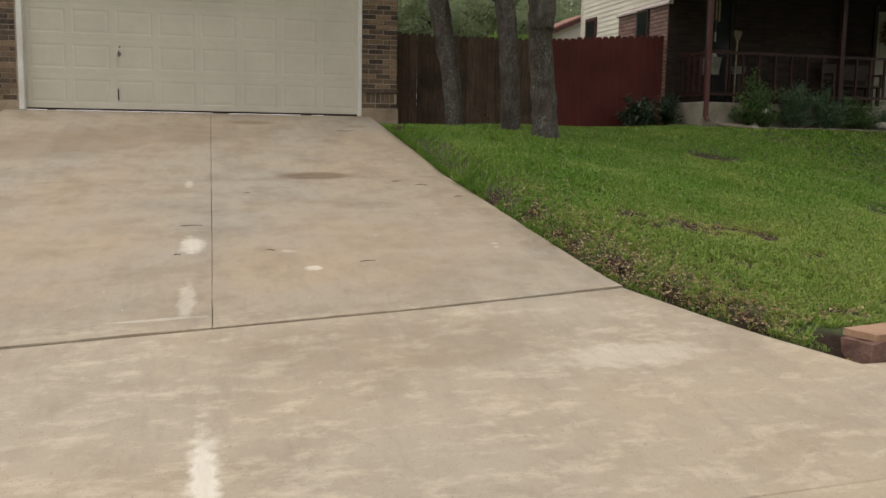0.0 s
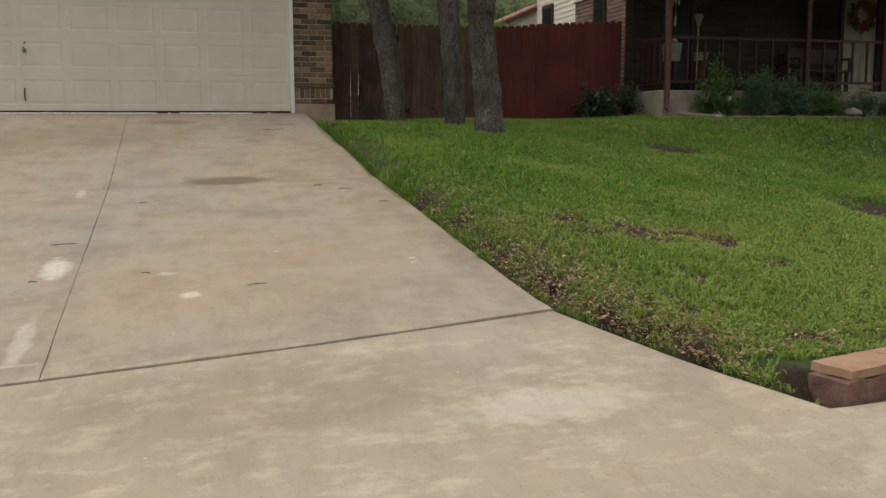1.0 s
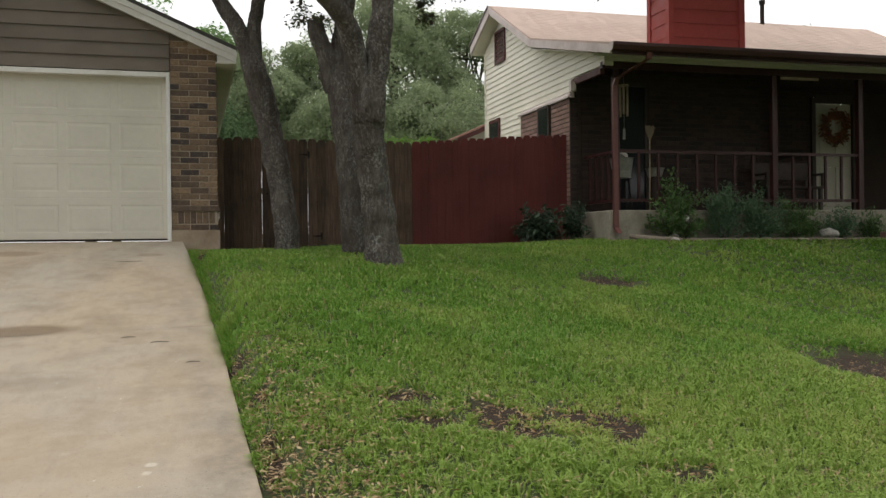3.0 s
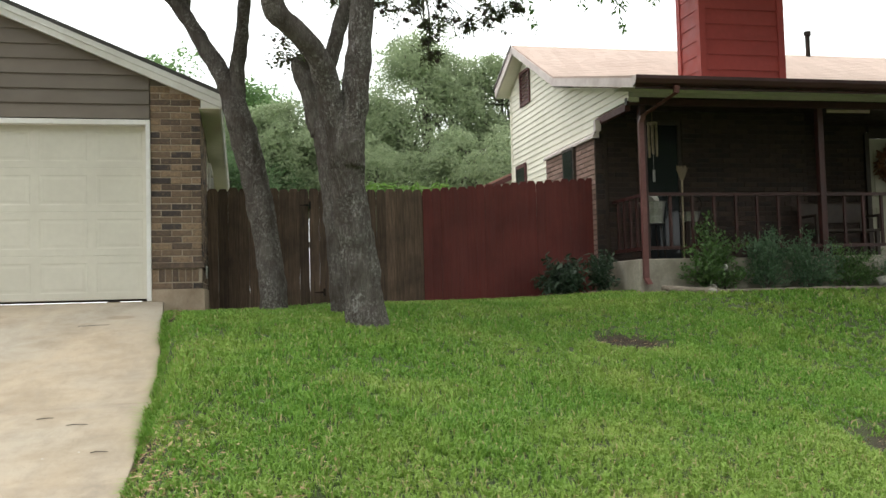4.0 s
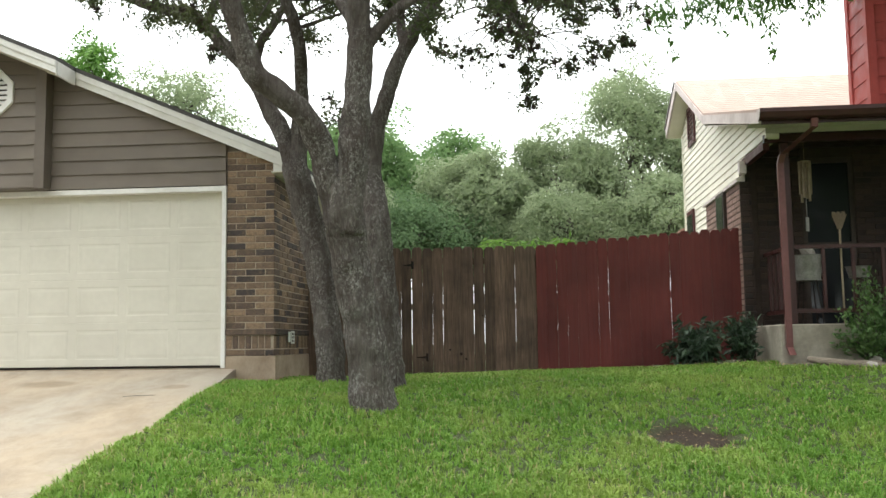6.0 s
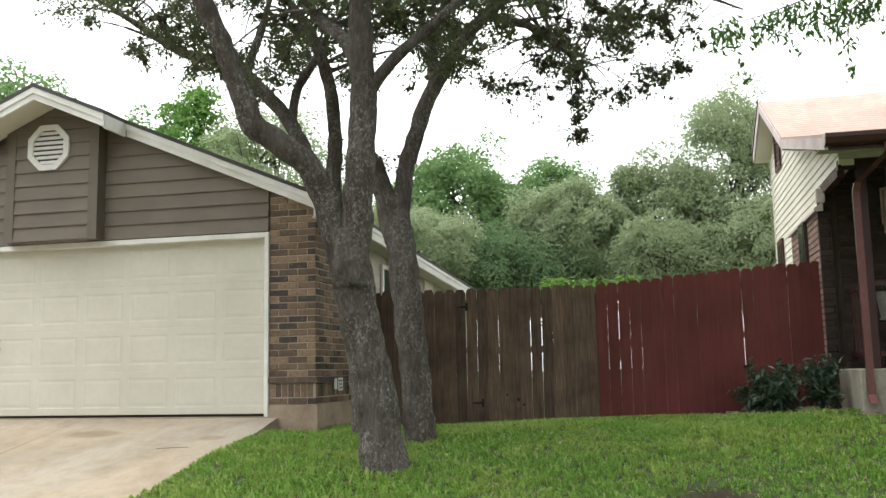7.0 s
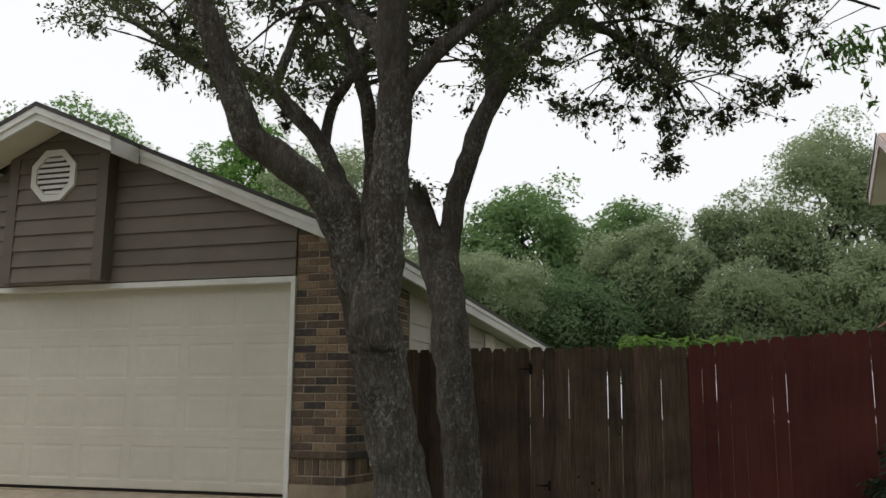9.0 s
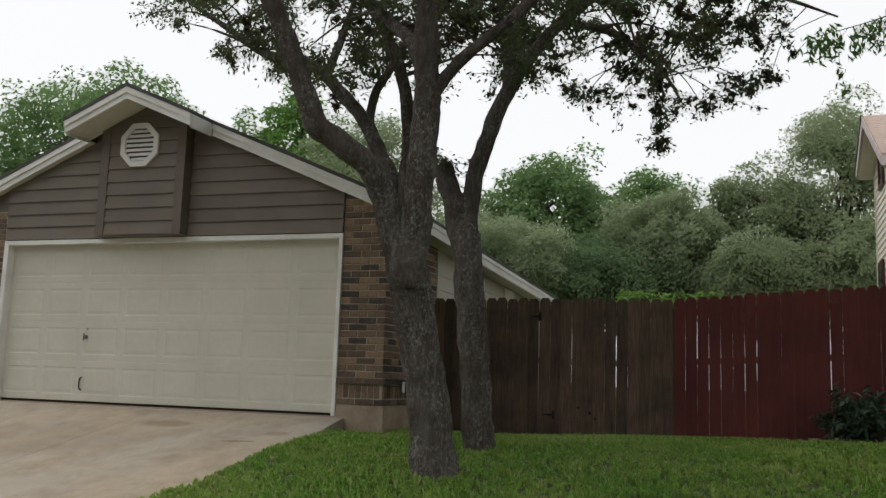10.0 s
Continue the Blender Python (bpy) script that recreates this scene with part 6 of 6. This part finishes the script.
def far_tree(label, x, y, ground_z, top, width, material, seed, leaf=0.17, clumps=70, per=150, low=0.25, trunk=0.16):
    """A tree behind the houses: trunk, limbs and a crown of leaf clumps with gaps."""
    rng = np.random.default_rng(seed)
    tree = thing("tree", label, "tree", (x, y, ground_z))
    h = top - ground_z
    low = max(low, 1.75 / h)
    wood = Shape()
    stem = curve_points([(x, y, ground_z - 0.2), (x + 0.1, y, ground_z + h * 0.25), (x - 0.1, y + 0.1, ground_z + h * 0.55), (x, y, ground_z + h * 0.85)], 0.4)
    wood.tube(stem, list(np.linspace(trunk, 0.03, len(stem))), 9, 0.12, 2.0)
    cz, rz = ground_z + h * (1 + low) / 2, h * (1 - low) / 2
    cs, ws, us = [], [], []
    if leaf < 0.155:
        clumps, per, leaf = int(clumps * 0.95), int(per * 1.9), leaf * 0.68
    elif leaf < 0.3:
        clumps, per, leaf = int(clumps * 1.5), int(per * 0.8), leaf * 0.78
    for i in range(clumps):
        d = rng.normal(size=3)
        d /= np.linalg.norm(d)
        r = rng.uniform(0.45, 1.0) ** 0.5
        wob = 1 + 0.18 * math.sin(d[0] * 5 + seed) + 0.12 * math.sin(d[2] * 7 + seed * 2)
        p = np.array([x, y, cz]) + d * np.array([width / 2, width / 2.4, rz]) * r * min(max(wob, 0.8), 1.06) * 0.92
        k = rng.integers(len(stem) // 3, len(stem))
        if i % 3 == 0:
            a = stem[int(k)]
            line = [a, Vector(p).lerp(a, 0.5) + Vector((0, 0, 0.15)), Vector(p)]
            wood.tube(line, [0.05, 0.03, 0.01], 5, 0, 1, False)
        s = rng.uniform(0.26, 0.46) * width / 5.0 + (0.22 if leaf < 0.155 else 0.14)
        e = unit(rng.normal(size=(per, 3)) + np.array([0, -0.2, 0.45])) * rng.uniform(0.25, 1.0, size=(per, 1)) ** 0.35
        cs.append(p + e * np.array([s, s, s * 0.9]) * rng.uniform(0.8, 1.25) * rng.choice([0.85, 1.0, 1.0, 1.1], size=(per, 1)) + rng.normal(0, 0.04, size=(per, 3)))
        out = unit(e + d * 0.5 + np.array([0, -0.25, 0.7]))
        us.append(unit(out + rng.normal(0, 0.45, size=(per, 3))))
        ws.append(unit(rng.normal(0, 1, size=(per, 3)) + np.array([0, 0, -0.3])))
    part("trunk", wood, BARK, tree, "", True)
    c, w, u = np.concatenate(cs), np.concatenate(ws), np.concatenate(us)
    w = unit(w - u * np.sum(w * u, axis=1, keepdims=True))
    n = len(c)
    verts, faces = leaf_quads(c, w, u, rng.uniform(0.7, 1.3, n) * leaf, rng.uniform(0.45, 0.8, n) * leaf)
    tagged(cloud_mesh("crown", verts.tolist(), faces.tolist(), material, tree), "leafy crown with gaps", kind="stuff")
    return tree


far_tree("large grey-green live oak behind the fences", 7.3, 18.0, 0.2, 8.7, 5.6, HAZED_OLIVE, 41, 0.15, 170, 230, 0.05)
far_tree("tall crown of a grey-green oak behind the yellow house", 10.0, 18.5, 0.2, 8.6, 4.4, HAZED_OLIVE, 42, 0.15, 110, 210, 0.12)
far_tree("grey-green oak between the gardens", 4.7, 18.2, 0.2, 7.0, 4.2, HAZED_OLIVE, 64, 0.15, 120, 200, 0.05)
far_tree("rounded grey-green oak behind the fence", 2.2, 16.5, 0.2, 6.2, 3.6, HAZED_OLIVE, 43, 0.14, 100, 210, 0.05)
far_tree("tall fresh green tree behind the garden", -1.9, 19.5, 0.2, 8.3, 5.4, HAZED_GREEN, 44, 0.19, 140, 210, 0.10)
far_tree("fresh green tree between the gardens", 1.2, 20.5, 0.2, 7.4, 5.0, HAZED_GREEN, 45, 0.19, 120, 210, 0.10)
far_tree("olive green small tree behind the house", -2.2, 14.0, 0.2, 5.3, 4.2, HAZED_OLIVE, 46, 0.13, 100, 200, 0.05)
far_tree("bright green tree behind the garage roof", -11.0, 19.0, 0.2, 10.9, 5.0, BRIGHT_LEAF, 47, 0.20, 120, 200, 0.25)
far_tree("olive tree behind the garage roof", -7.4, 17.0, 0.2, 9.2, 5.8, HAZED_OLIVE, 48, 0.16, 130, 200, 0.20)
far_tree("broad green tree beyond the house", -22.5, 22.0, 0.2, 13.6, 11.0, HAZED_GREEN, 49, 0.26, 180, 220, 0.15, 0.25)
far_tree("green tree beyond the house roof", -16.5, 24.0, 0.2, 11.6, 6.6, HAZED_GREEN, 50, 0.24, 110, 200, 0.20, 0.2)
far_tree("green tree beyond the yellow house", 22.0, 17.0, 0.2, 7.6, 6.0, HAZED_GREEN, 51, 0.20, 80, 170, 0.2)
far_tree("green tree behind the chimney", 16.5, 19.0, 0.2, 6.6, 4.0, HAZED_GREEN, 57, 0.20, 60, 150, 0.2)
far_tree("dark undergrowth tree behind the fence", 0.6, 15.5, 0.1, 4.3, 4.6, FAR_DARK, 52, 0.13, 75, 180, 0.0)
far_tree("low grey-green oak beyond the red fence", 4.9, 15.6, 0.1, 4.5, 4.2, HAZED_OLIVE, 53, 0.13, 75, 180, 0.0)
far_tree("low grey-green oak beside the yellow house", 8.2, 15.4, 0.1, 5.0, 4.4, HAZED_OLIVE, 54, 0.14, 75, 180, 0.0)
# the pecan whose branch hangs in; its unseen crown is widened to shade the porch
far_tree("tall pecan tree standing on the lawn", 11.6, -2.4, -0.6, 10.8, 11.0, BRIGHT_LEAF, 58, 0.30, 260, 170, 0.50, 0.26)
# trees across the street: unseen, added to keep sky light off the house fronts
for i in range(9):
    far_tree("unseen tree added across the road to block sky light", -44 + i * 11.0, -29.5 - 2 * (i % 2), -2.2, 15.0 + 1.5 * (i % 3), 13.5, FAR_DARK, 80 + i, 0.55, 90, 90, 0.06, 0.3)


def shrub(name, label, category, at, size, n, leaf_l, leaf_w, material, seed, stems=14, droop=0.0, upright=0.0):
    """Stems from the ground with leaves over a loose dome."""
    rng = np.random.default_rng(seed)
    ob = thing(name, label, category, at)
    wood = Shape()
    tips = []
    for _ in range(stems):
        d = rng.normal(size=3)
        d[2] = abs(d[2]) * (0.7 + upright * 2.5) + 0.25
        d /= np.linalg.norm(d)
        tip = np.array(at) + d * np.array(size) * rng.uniform(0.55, 1.0)
        mid = np.array(at) * 0.5 + tip * 0.5 + np.array([0, 0, 0.05])
        wood.tube([np.array(at) + d * 0.02, mid, tip], [0.010, 0.007, 0.003], 4, 0, 1, False)
        tips.append((np.array(at), mid, tip))
    tagged(part("stems", wood, BARK, ob), kind="stuff")
    k = rng.integers(0, stems, n)
    t = rng.uniform(0.25, 1.08, n)
    A, M, T = (np.array([tips[i][j] for i in k]) for j in range(3))
    tt = t.reshape(-1, 1)
    c = A * (1 - tt) ** 2 + 2 * M * tt * (1 - tt) + T * tt ** 2 + rng.normal(0, 0.065, size=(n, 3)) * np.array([1, 1, 0.8])
    out = unit(c - np.array(at))
    w = unit(out + rng.normal(0, 0.7, size=(n, 3)) + np.array([0, 0, -droop]))
    u = unit(rng.normal(0, 0.6, size=(n, 3)) + np.array([0, 0, 1.0]))
    verts, faces = leaf_quads(c, w, u, rng.uniform(0.7, 1.2, n) * leaf_l, rng.uniform(0.7, 1.2, n) * leaf_w)
    tagged(cloud_mesh("leaves", verts.tolist(), faces.tolist(), material, ob), kind="stuff")
    return ob


shrub("evergreen_shrub", "broad-leaved dark evergreen shrub against the red fence", "shrub", (5.88, 1.66, -0.10), (0.46, 0.34, 0.66), 1700, 0.135, 0.046, DARK_SHRUB_LEAF, 61, 34, 0.8, 0.1)
shrub("evergreen_shrub", "smaller dark evergreen shrub at the porch corner", "shrub", (6.45, 1.50, -0.02), (0.27, 0.26, 0.74), 620, 0.125, 0.042, DARK_SHRUB_LEAF, 62, 14, 0.6, 0.3)
shrub("rose_bush", "loose dark green bush in front of the porch", "shrub", (7.80, 0.56, -0.04), (0.66, 0.30, 1.05), 2500, 0.070, 0.040, SHRUB_LEAF, 63, 22, 0.0, 0.3)
shrub("garden_plant", "tall grey-green sage plant in the bed", "plant", (8.62, 0.55, -0.05), (0.66, 0.28, 0.88), 2700, 0.085, 0.024, SAGE_LEAF, 64, 24, 0.0, 0.6)
shrub("garden_plant", "tall grey-green sage plant in the bed", "plant", (9.30, 0.52, -0.05), (0.66, 0.28, 0.80), 2600, 0.085, 0.024, SAGE_LEAF, 65, 24, 0.0, 0.6)
shrub("garden_plant", "low green perennial plant in the bed", "plant", (10.0, 0.55, -0.06), (0.62, 0.28, 0.66), 1900, 0.075, 0.022, SHRUB_LEAF, 66, 20, 0.0, 0.5)
shrub("garden_plant", "low green perennial plant in the bed", "plant", (10.85, 0.50, -0.07), (0.50, 0.28, 0.55), 1500, 0.075, 0.022, SAGE_LEAF, 67, 20, 0.0, 0.5)
shrub("garden_plant", "low green perennial plant in the bed", "plant", (11.6, 0.62, -0.08), (0.40, 0.2, 0.48), 1000, 0.075, 0.022, SHRUB_LEAF, 68, 16, 0.0, 0.5)


def fence_topper(x, y, wide, top, n, seed):
    """A climber behind the fence: bare stems below, a flat mat of drooping leaves above the pickets."""
    rng = np.random.default_rng(seed)
    ob = thing("climbing_shrub", "bright green leafy climber topping the fence", "shrub", (x, y, -0.2))
    wood, cs, ws = Shape(), [], []
    for _ in range(8):
        tip = np.array([x + rng.uniform(-wide, wide), y + rng.uniform(-0.14, 0.14), top + rng.uniform(-0.10, 0.03)])
        wood.tube([(x + rng.normal(0, 0.05), y, -0.2), (x * 0.6 + tip[0] * 0.4, y, 0.9), tip], [0.010, 0.008, 0.003], 4, 0, 1, False)
        k = n // 8
        away = unit(rng.normal(size=(k, 3)) * np.array([1, 0.8, 0.15]))
        cs.append(tip + away * rng.uniform(0.02, 0.20, size=(k, 1)) + rng.normal(0, 0.025, size=(k, 3)))
        ws.append(unit(away + rng.normal(0, 0.3, size=(k, 3)) + np.array([0, 0, -0.25])))
    tagged(part("stems", wood, BARK, ob), kind="stuff")
    c, w = np.concatenate(cs), np.concatenate(ws)
    u = unit(rng.normal(0, 0.4, size=(len(c), 3)) + np.array([0, 0, 1.0]))
    verts, faces = leaf_quads(c, w, u, rng.uniform(0.10, 0.17, len(c)), rng.uniform(0.04, 0.065, len(c)))
    tagged(cloud_mesh("leaves", verts.tolist(), faces.tolist(), VINE_LEAF, ob), kind="stuff")


for i, (x, wide, top, n) in enumerate(((3.25, 0.28, 1.67, 128), (3.62, 0.28, 1.65, 112), (4.02, 0.30, 1.69, 128))):
    fence_topper(x, 2.55, wide, top, n, 70 + i)

# ---------- lawn grass, litter ----------
def bare(x, y):
    """Share of grass that is missing at a place."""
    out = np.zeros_like(x)
    for sx, sy, rx, ry in SOIL:
        k = 0.4 if rx > 0.4 else 1.0
        d = np.sqrt(((x - sx) / rx) ** 2 + ((y - sy) / ry) ** 2) + 0.45 * k * np.sin(x * 9 + y * 4) * np.sin(y * 11 - x * 5) + 0.2 * k * np.sin(x * 23) * np.sin(y * 19)
        out = np.maximum(out, np.clip((1.15 - d) / (0.4 if rx > 0.4 else 0.7), 0, 1) * (1.0 if rx > 0.4 else 0.90))
    thin = np.exp(-((x - drive_edge(y) - 0.12) / 0.32) ** 2) * np.clip((-y - 5.0) / 2.0, 0, 1) * np.clip((y + 11.0) / 0.8, 0, 1)
    rim = np.clip(1.3 - (x - drive_edge(y)) / (0.075 + 0.045 * np.sin(y * 5.0) + 0.03 * np.sin(y * 13.0)), 0, 0.92) * np.clip((-y - 6.8) / 0.8, 0, 1)
    return np.clip(np.maximum(np.maximum(out, rim), thin * 0.38), 0, 1.0)


rng = np.random.default_rng(5)


def scatter(n, x0, x1, y0, y1):
    x, y = rng.uniform(x0, x1, n), rng.uniform(y0, y1, n)
    ok = (x > drive_edge(y) - 0.01) & (rng.uniform(size=n) > bare(x, y))
    ok &= ~((y > -0.10) & (x < 0.72)) & ~((y > 1.66 + 0.095 * (np.minimum(x, 3.8) - 0.69)) & (x > 0.6)) & ~((x > 6.85) & (y > 0.33 - 0.06 * (x - 7)))
    ok &= ~((y < -10.74) & (y > -12.2) & (x > 1.2)) & ~((x > 1.33) & (y > -12.2) & (y < -10.38 + 0.25 * (x - 1.42)))
    for tx, ty, r in ((2.28, -2.72, 0.21), (1.5, -0.66, 0.17), (2.24, -1.28, 0.16)):
        ok &= (x - tx) ** 2 + (y - ty) ** 2 > r * r
    return x[ok], y[ok]


xs, ys = [], []
tx, ty = [], []
for n, each, box in ((26000, 8, (0.2, 7.2, -10.8, -4.5)), (19000, 7, (0.2, 7.2, -4.5, 2.2)), (15000, 6, (7.2, 13.5, -9.0, 0.5)), (1800, 5, (2.0, 10.0, -15.5, -12.2))):
    a, b = scatter(n, *box)
    tx.append(np.repeat(a, each))
    ty.append(np.repeat(b, each))
tx, ty = np.concatenate(tx), np.concatenate(ty)
out_way = rng.uniform(0, 2 * math.pi, len(tx))
off = np.abs(rng.normal(0, 0.022, len(tx)))
ax, ay = tx + np.cos(out_way) * off, ty + np.sin(out_way) * off
ok = ax > drive_edge(ay) - 0.005
xs.append(ax[ok])
ys.append(ay[ok])
heads = out_way[ok] - math.pi / 2 + rng.normal(0, 0.6, int(ok.sum()))
# tufts that lap over the edge of the driveway
n = 15000
y = rng.uniform(-10.7, -0.9, n)
x = drive_edge(y) + np.abs(rng.normal(0, 0.035, n)) - 0.012 * (y > -6.6)
ok = (np.sin(y * 3.1) + np.sin(y * 7.7 + 1) + rng.normal(0, 0.5, n) > -0.3) & (rng.uniform(size=n) > bare(x, y))
xs.append(x[ok])
ys.append(y[ok])
x, y = np.concatenate(xs), np.concatenate(ys)
z = lawn_z(x, y)
n = len(x)
ang = rng.uniform(0, 2 * math.pi, n)
ang[:len(heads)] = heads
lap = len(heads)
ang[lap:] = math.pi / 2 + rng.normal(0, 0.7, n - lap)
near = 1.0 - bare(x, y) * 0.5
tall = rng.uniform(0.030, 0.088, n) * near * (0.9 + 0.3 * np.sin(x * 1.9 + 0.7) * np.sin(y * 2.3))
wide = rng.uniform(0.0030, 0.0066, n) * (1.0 + 0.6 * (x > 7.2) + 0.15 * (y > -4.5))
lean = rng.uniform(0.25, 1.5, n)
tall[lap:] *= np.where(y[lap:] > -6.6, 1.45, 1.0)
side = np.stack([np.cos(ang), np.sin(ang), np.zeros(n)], 1)
fwd = np.stack([-np.sin(ang), np.cos(ang), np.zeros(n)], 1)
root = np.stack([x, y, z - 0.004], 1)
up = np.array([0, 0, 1.0])
T, W, L = tall.reshape(-1, 1), wide.reshape(-1, 1), lean.reshape(-1, 1)
mid = root + up * T * 0.62 + fwd * T * L * 0.28
tip = root + up * T * (1.0 - 0.28 * L) + fwd * T * L * 0.95
verts = np.stack([root - side * W, root + side * W, mid + side * W * 0.85, mid - side * W * 0.85, tip], 1).reshape(-1, 3)
k = np.arange(n).reshape(-1, 1) * 5
faces = np.concatenate([np.concatenate([k, k + 1, k + 2, k + 3], 1).tolist(), ]).tolist() + (k + np.array([3, 2, 4])).tolist()
tagged(cloud_mesh("lawn_grass", verts.tolist(), faces, GRASS), "thick green broad-bladed lawn grass", "grass", kind="stuff")

n = 12500
y = rng.uniform(-11.0, -1.0, n)
x = drive_edge(y) + np.abs(rng.normal(0, 0.36, n)) + 0.02
keep = (rng.uniform(size=n) < np.clip((-y - 5.6) / 2.6, 0.03, 1.0) * np.exp(-(x - drive_edge(y)) / 1.6)) & ~((y < -10.7) & (x > 1.15))
x, y = x[keep], y[keep]
x = np.concatenate([x, rng.normal(2.0, 0.5, 170), rng.uniform(0.8, 7.0, 150), np.repeat(rng.uniform(0.8, 5.0, 75), 20) + rng.normal(0, 0.20, 1500)])
y = np.concatenate([y, rng.normal(-7.8, 0.35, 170), rng.uniform(-8.5, 0.5, 150), np.repeat(rng.uniform(-10.3, -6.4, 75), 20) + rng.normal(0, 0.14, 1500)])
for sx, sy, rx, ry in SOIL:
    chips = int(45 + 420 * rx * ry)
    x = np.concatenate([x, rng.normal(sx, rx * 0.6, chips)])
    y = np.concatenate([y, rng.normal(sy, ry * 0.6, chips)])
ok = (x > drive_edge(y) + 0.02) & ~((y < -10.3) & (x > 1.15))
x, y = x[ok], y[ok]
c = np.stack([x, y, lawn_z(x, y) + rng.uniform(0.012, 0.05, len(x))], 1)
n = len(c)
verts, faces = leaf_quads(c, unit(rng.normal(size=(n, 3)) * np.array([1, 1, 0.25])), unit(rng.normal(0, 0.35, size=(n, 3)) + up), rng.uniform(0.012, 0.056, n), rng.uniform(0.004, 0.018, n))
tagged(cloud_mesh("leaf_litter", verts.tolist(), faces.tolist(), DRY_LEAF), "dry tan fallen leaves along the drive edge", "leaves", kind="stuff")

# twigs and pale petals on the concrete
for i, (tx, ty, a, l) in enumerate(((-1.15, -8.05, 0.4, 0.16), (-2.55, -6.55, 0.2, 0.22), (-0.35, -1.35, 0.5, 0.45), (-1.9, -7.55, 2.4, 0.09), (-2.0, -5.1, 0.3, 0.08), (0.0, -4.85, 0.0, 0.14), (-0.25, -4.6, 0.4, 0.12), (0.25, -5.6, 0.2, 0.1), (-2.65, -7.55, 0.1, 0.06))):
    tz = float(drive_z(tx, ty))
    d = Vector((math.cos(a), math.sin(a), 0)) * l / 2
    b = Vector((tx, ty, tz + 0.004))
    s = Shape().tube([b - d, b - d * 0.3 + Vector((0, 0.012, 0.004)), b + d * 0.4 + Vector((0, -0.008, 0.004)), b + d], [0.0025, 0.0032, 0.0028, 0.0015], 5)
    tagged(part("twig", s, BARK), "small dark twig lying on the concrete", "twig", "twigs on the driveway")
n = 46
x, y = rng.uniform(-4.5, 0.4, n), rng.uniform(-11.5, -4.5, n)
c = np.stack([x, y, drive_z(x, y) + 0.006], 1)
verts, faces = leaf_quads(c, unit(rng.normal(size=(n, 3)) * np.array([1, 1, 0.05])), np.tile(up, (n, 1)), rng.uniform(0.010, 0.024, n), rng.uniform(0.006, 0.014, n))
tagged(cloud_mesh("petals", verts.tolist(), faces.tolist(), PLASTIC_W), "tiny pale petals scattered on the driveway", "petals", kind="stuff")

# ---------- bricks ----------
def front_brick(x0):
    return lambda u, z, j: Matrix.Translation((x0 + u, 0.012 + j, z))


def side_brick(u, z, j):
    return Matrix.Translation((WALL_R - 0.012 - j, 0.0 + u, z)) @ Matrix.Rotation(radians(90), 4, "Z")


SOLDIER = brick_mesh(0.069, BRICK, 0.155)


def soldiers(length, place, parent):
    u = 0.003
    while u < length - 0.06:
        share("brick", SOLDIER, parent, place(u, 0.217, random.uniform(-0.0015, 0.0015)))
        u += 0.0795


bond(0.600, 1, 0.133, front_brick(0.056), front_wall, BRICK)
soldiers(0.600, front_brick(0.056), front_wall)
bond(0.600, 27, 0.455, front_brick(0.056), front_wall, BRICK, lambda u, z, l: z + 0.07 < roof_top(0.056 + u + 0.5 * l) - 0.15)
ledge = Shape().box(0.056, WALL_R + 0.018, -0.020, 0.011, 0.380, 0.448, 0.006).box(WALL_R - 0.011, WALL_R + 0.018, 0.0115, 1.755, 0.380, 0.448, 0.006)
part("brick_ledge", ledge, BRICK, front_wall, "projecting brick water-table course")
bond(1.755, 1, 0.133, side_brick, side_wall, BRICK)
soldiers(1.755, side_brick, side_wall)
bond(1.755, 23, 0.455, side_brick, side_wall, BRICK)
bond_stuff("bricks", 1.18, 31, 0.133, front_brick(WALL_L), left_wall, BRICK)


def nb_front(x0, y):
    return lambda u, z, j: Matrix.Translation((x0 + u, y + j, z))


walls = [o for o in nb.children if o.name.startswith("wall")]
# porch brickwork, with the shade already in the brick colour
bond_stuff("bricks", 0.60, 30, 0.43, nb_front(6.86, 2.115), nb, BRICK_SHADED, label="brown brick pier")
bond_stuff("bricks", 2.25, 30, 0.43, nb_front(8.165, 2.115), nb, BRICK_SHADED, label="brown porch brickwork")
bond_stuff("bricks", 1.85, 30, 0.43, nb_front(10.425, 3.0), nb, BRICK_SHADED, label="brown entrance brickwork")
bond_stuff("bricks", 2.36, 33, -0.25, lambda u, z, j: Matrix.Translation((NX - 0.085, 4.40 - u, z)) @ Matrix.Rotation(radians(-90), 4, "Z"), nb, BRICK_PINK, lambda u, z, l: z < 2.33, "pinkish side brickwork")
bond_stuff("bricks", 0.16, 38, -0.25, nb_front(6.615, 2.03), nb, BRICK_SHADED, lambda u, z, l: z < 2.62, "brick corner")
bond_stuff("bricks", 0.15, 28, 0.43, lambda u, z, j: Matrix.Translation((10.42, 2.12 + u, z)) @ Matrix.Rotation(radians(90), 4, "Z"), nb, BRICK_SHADED)
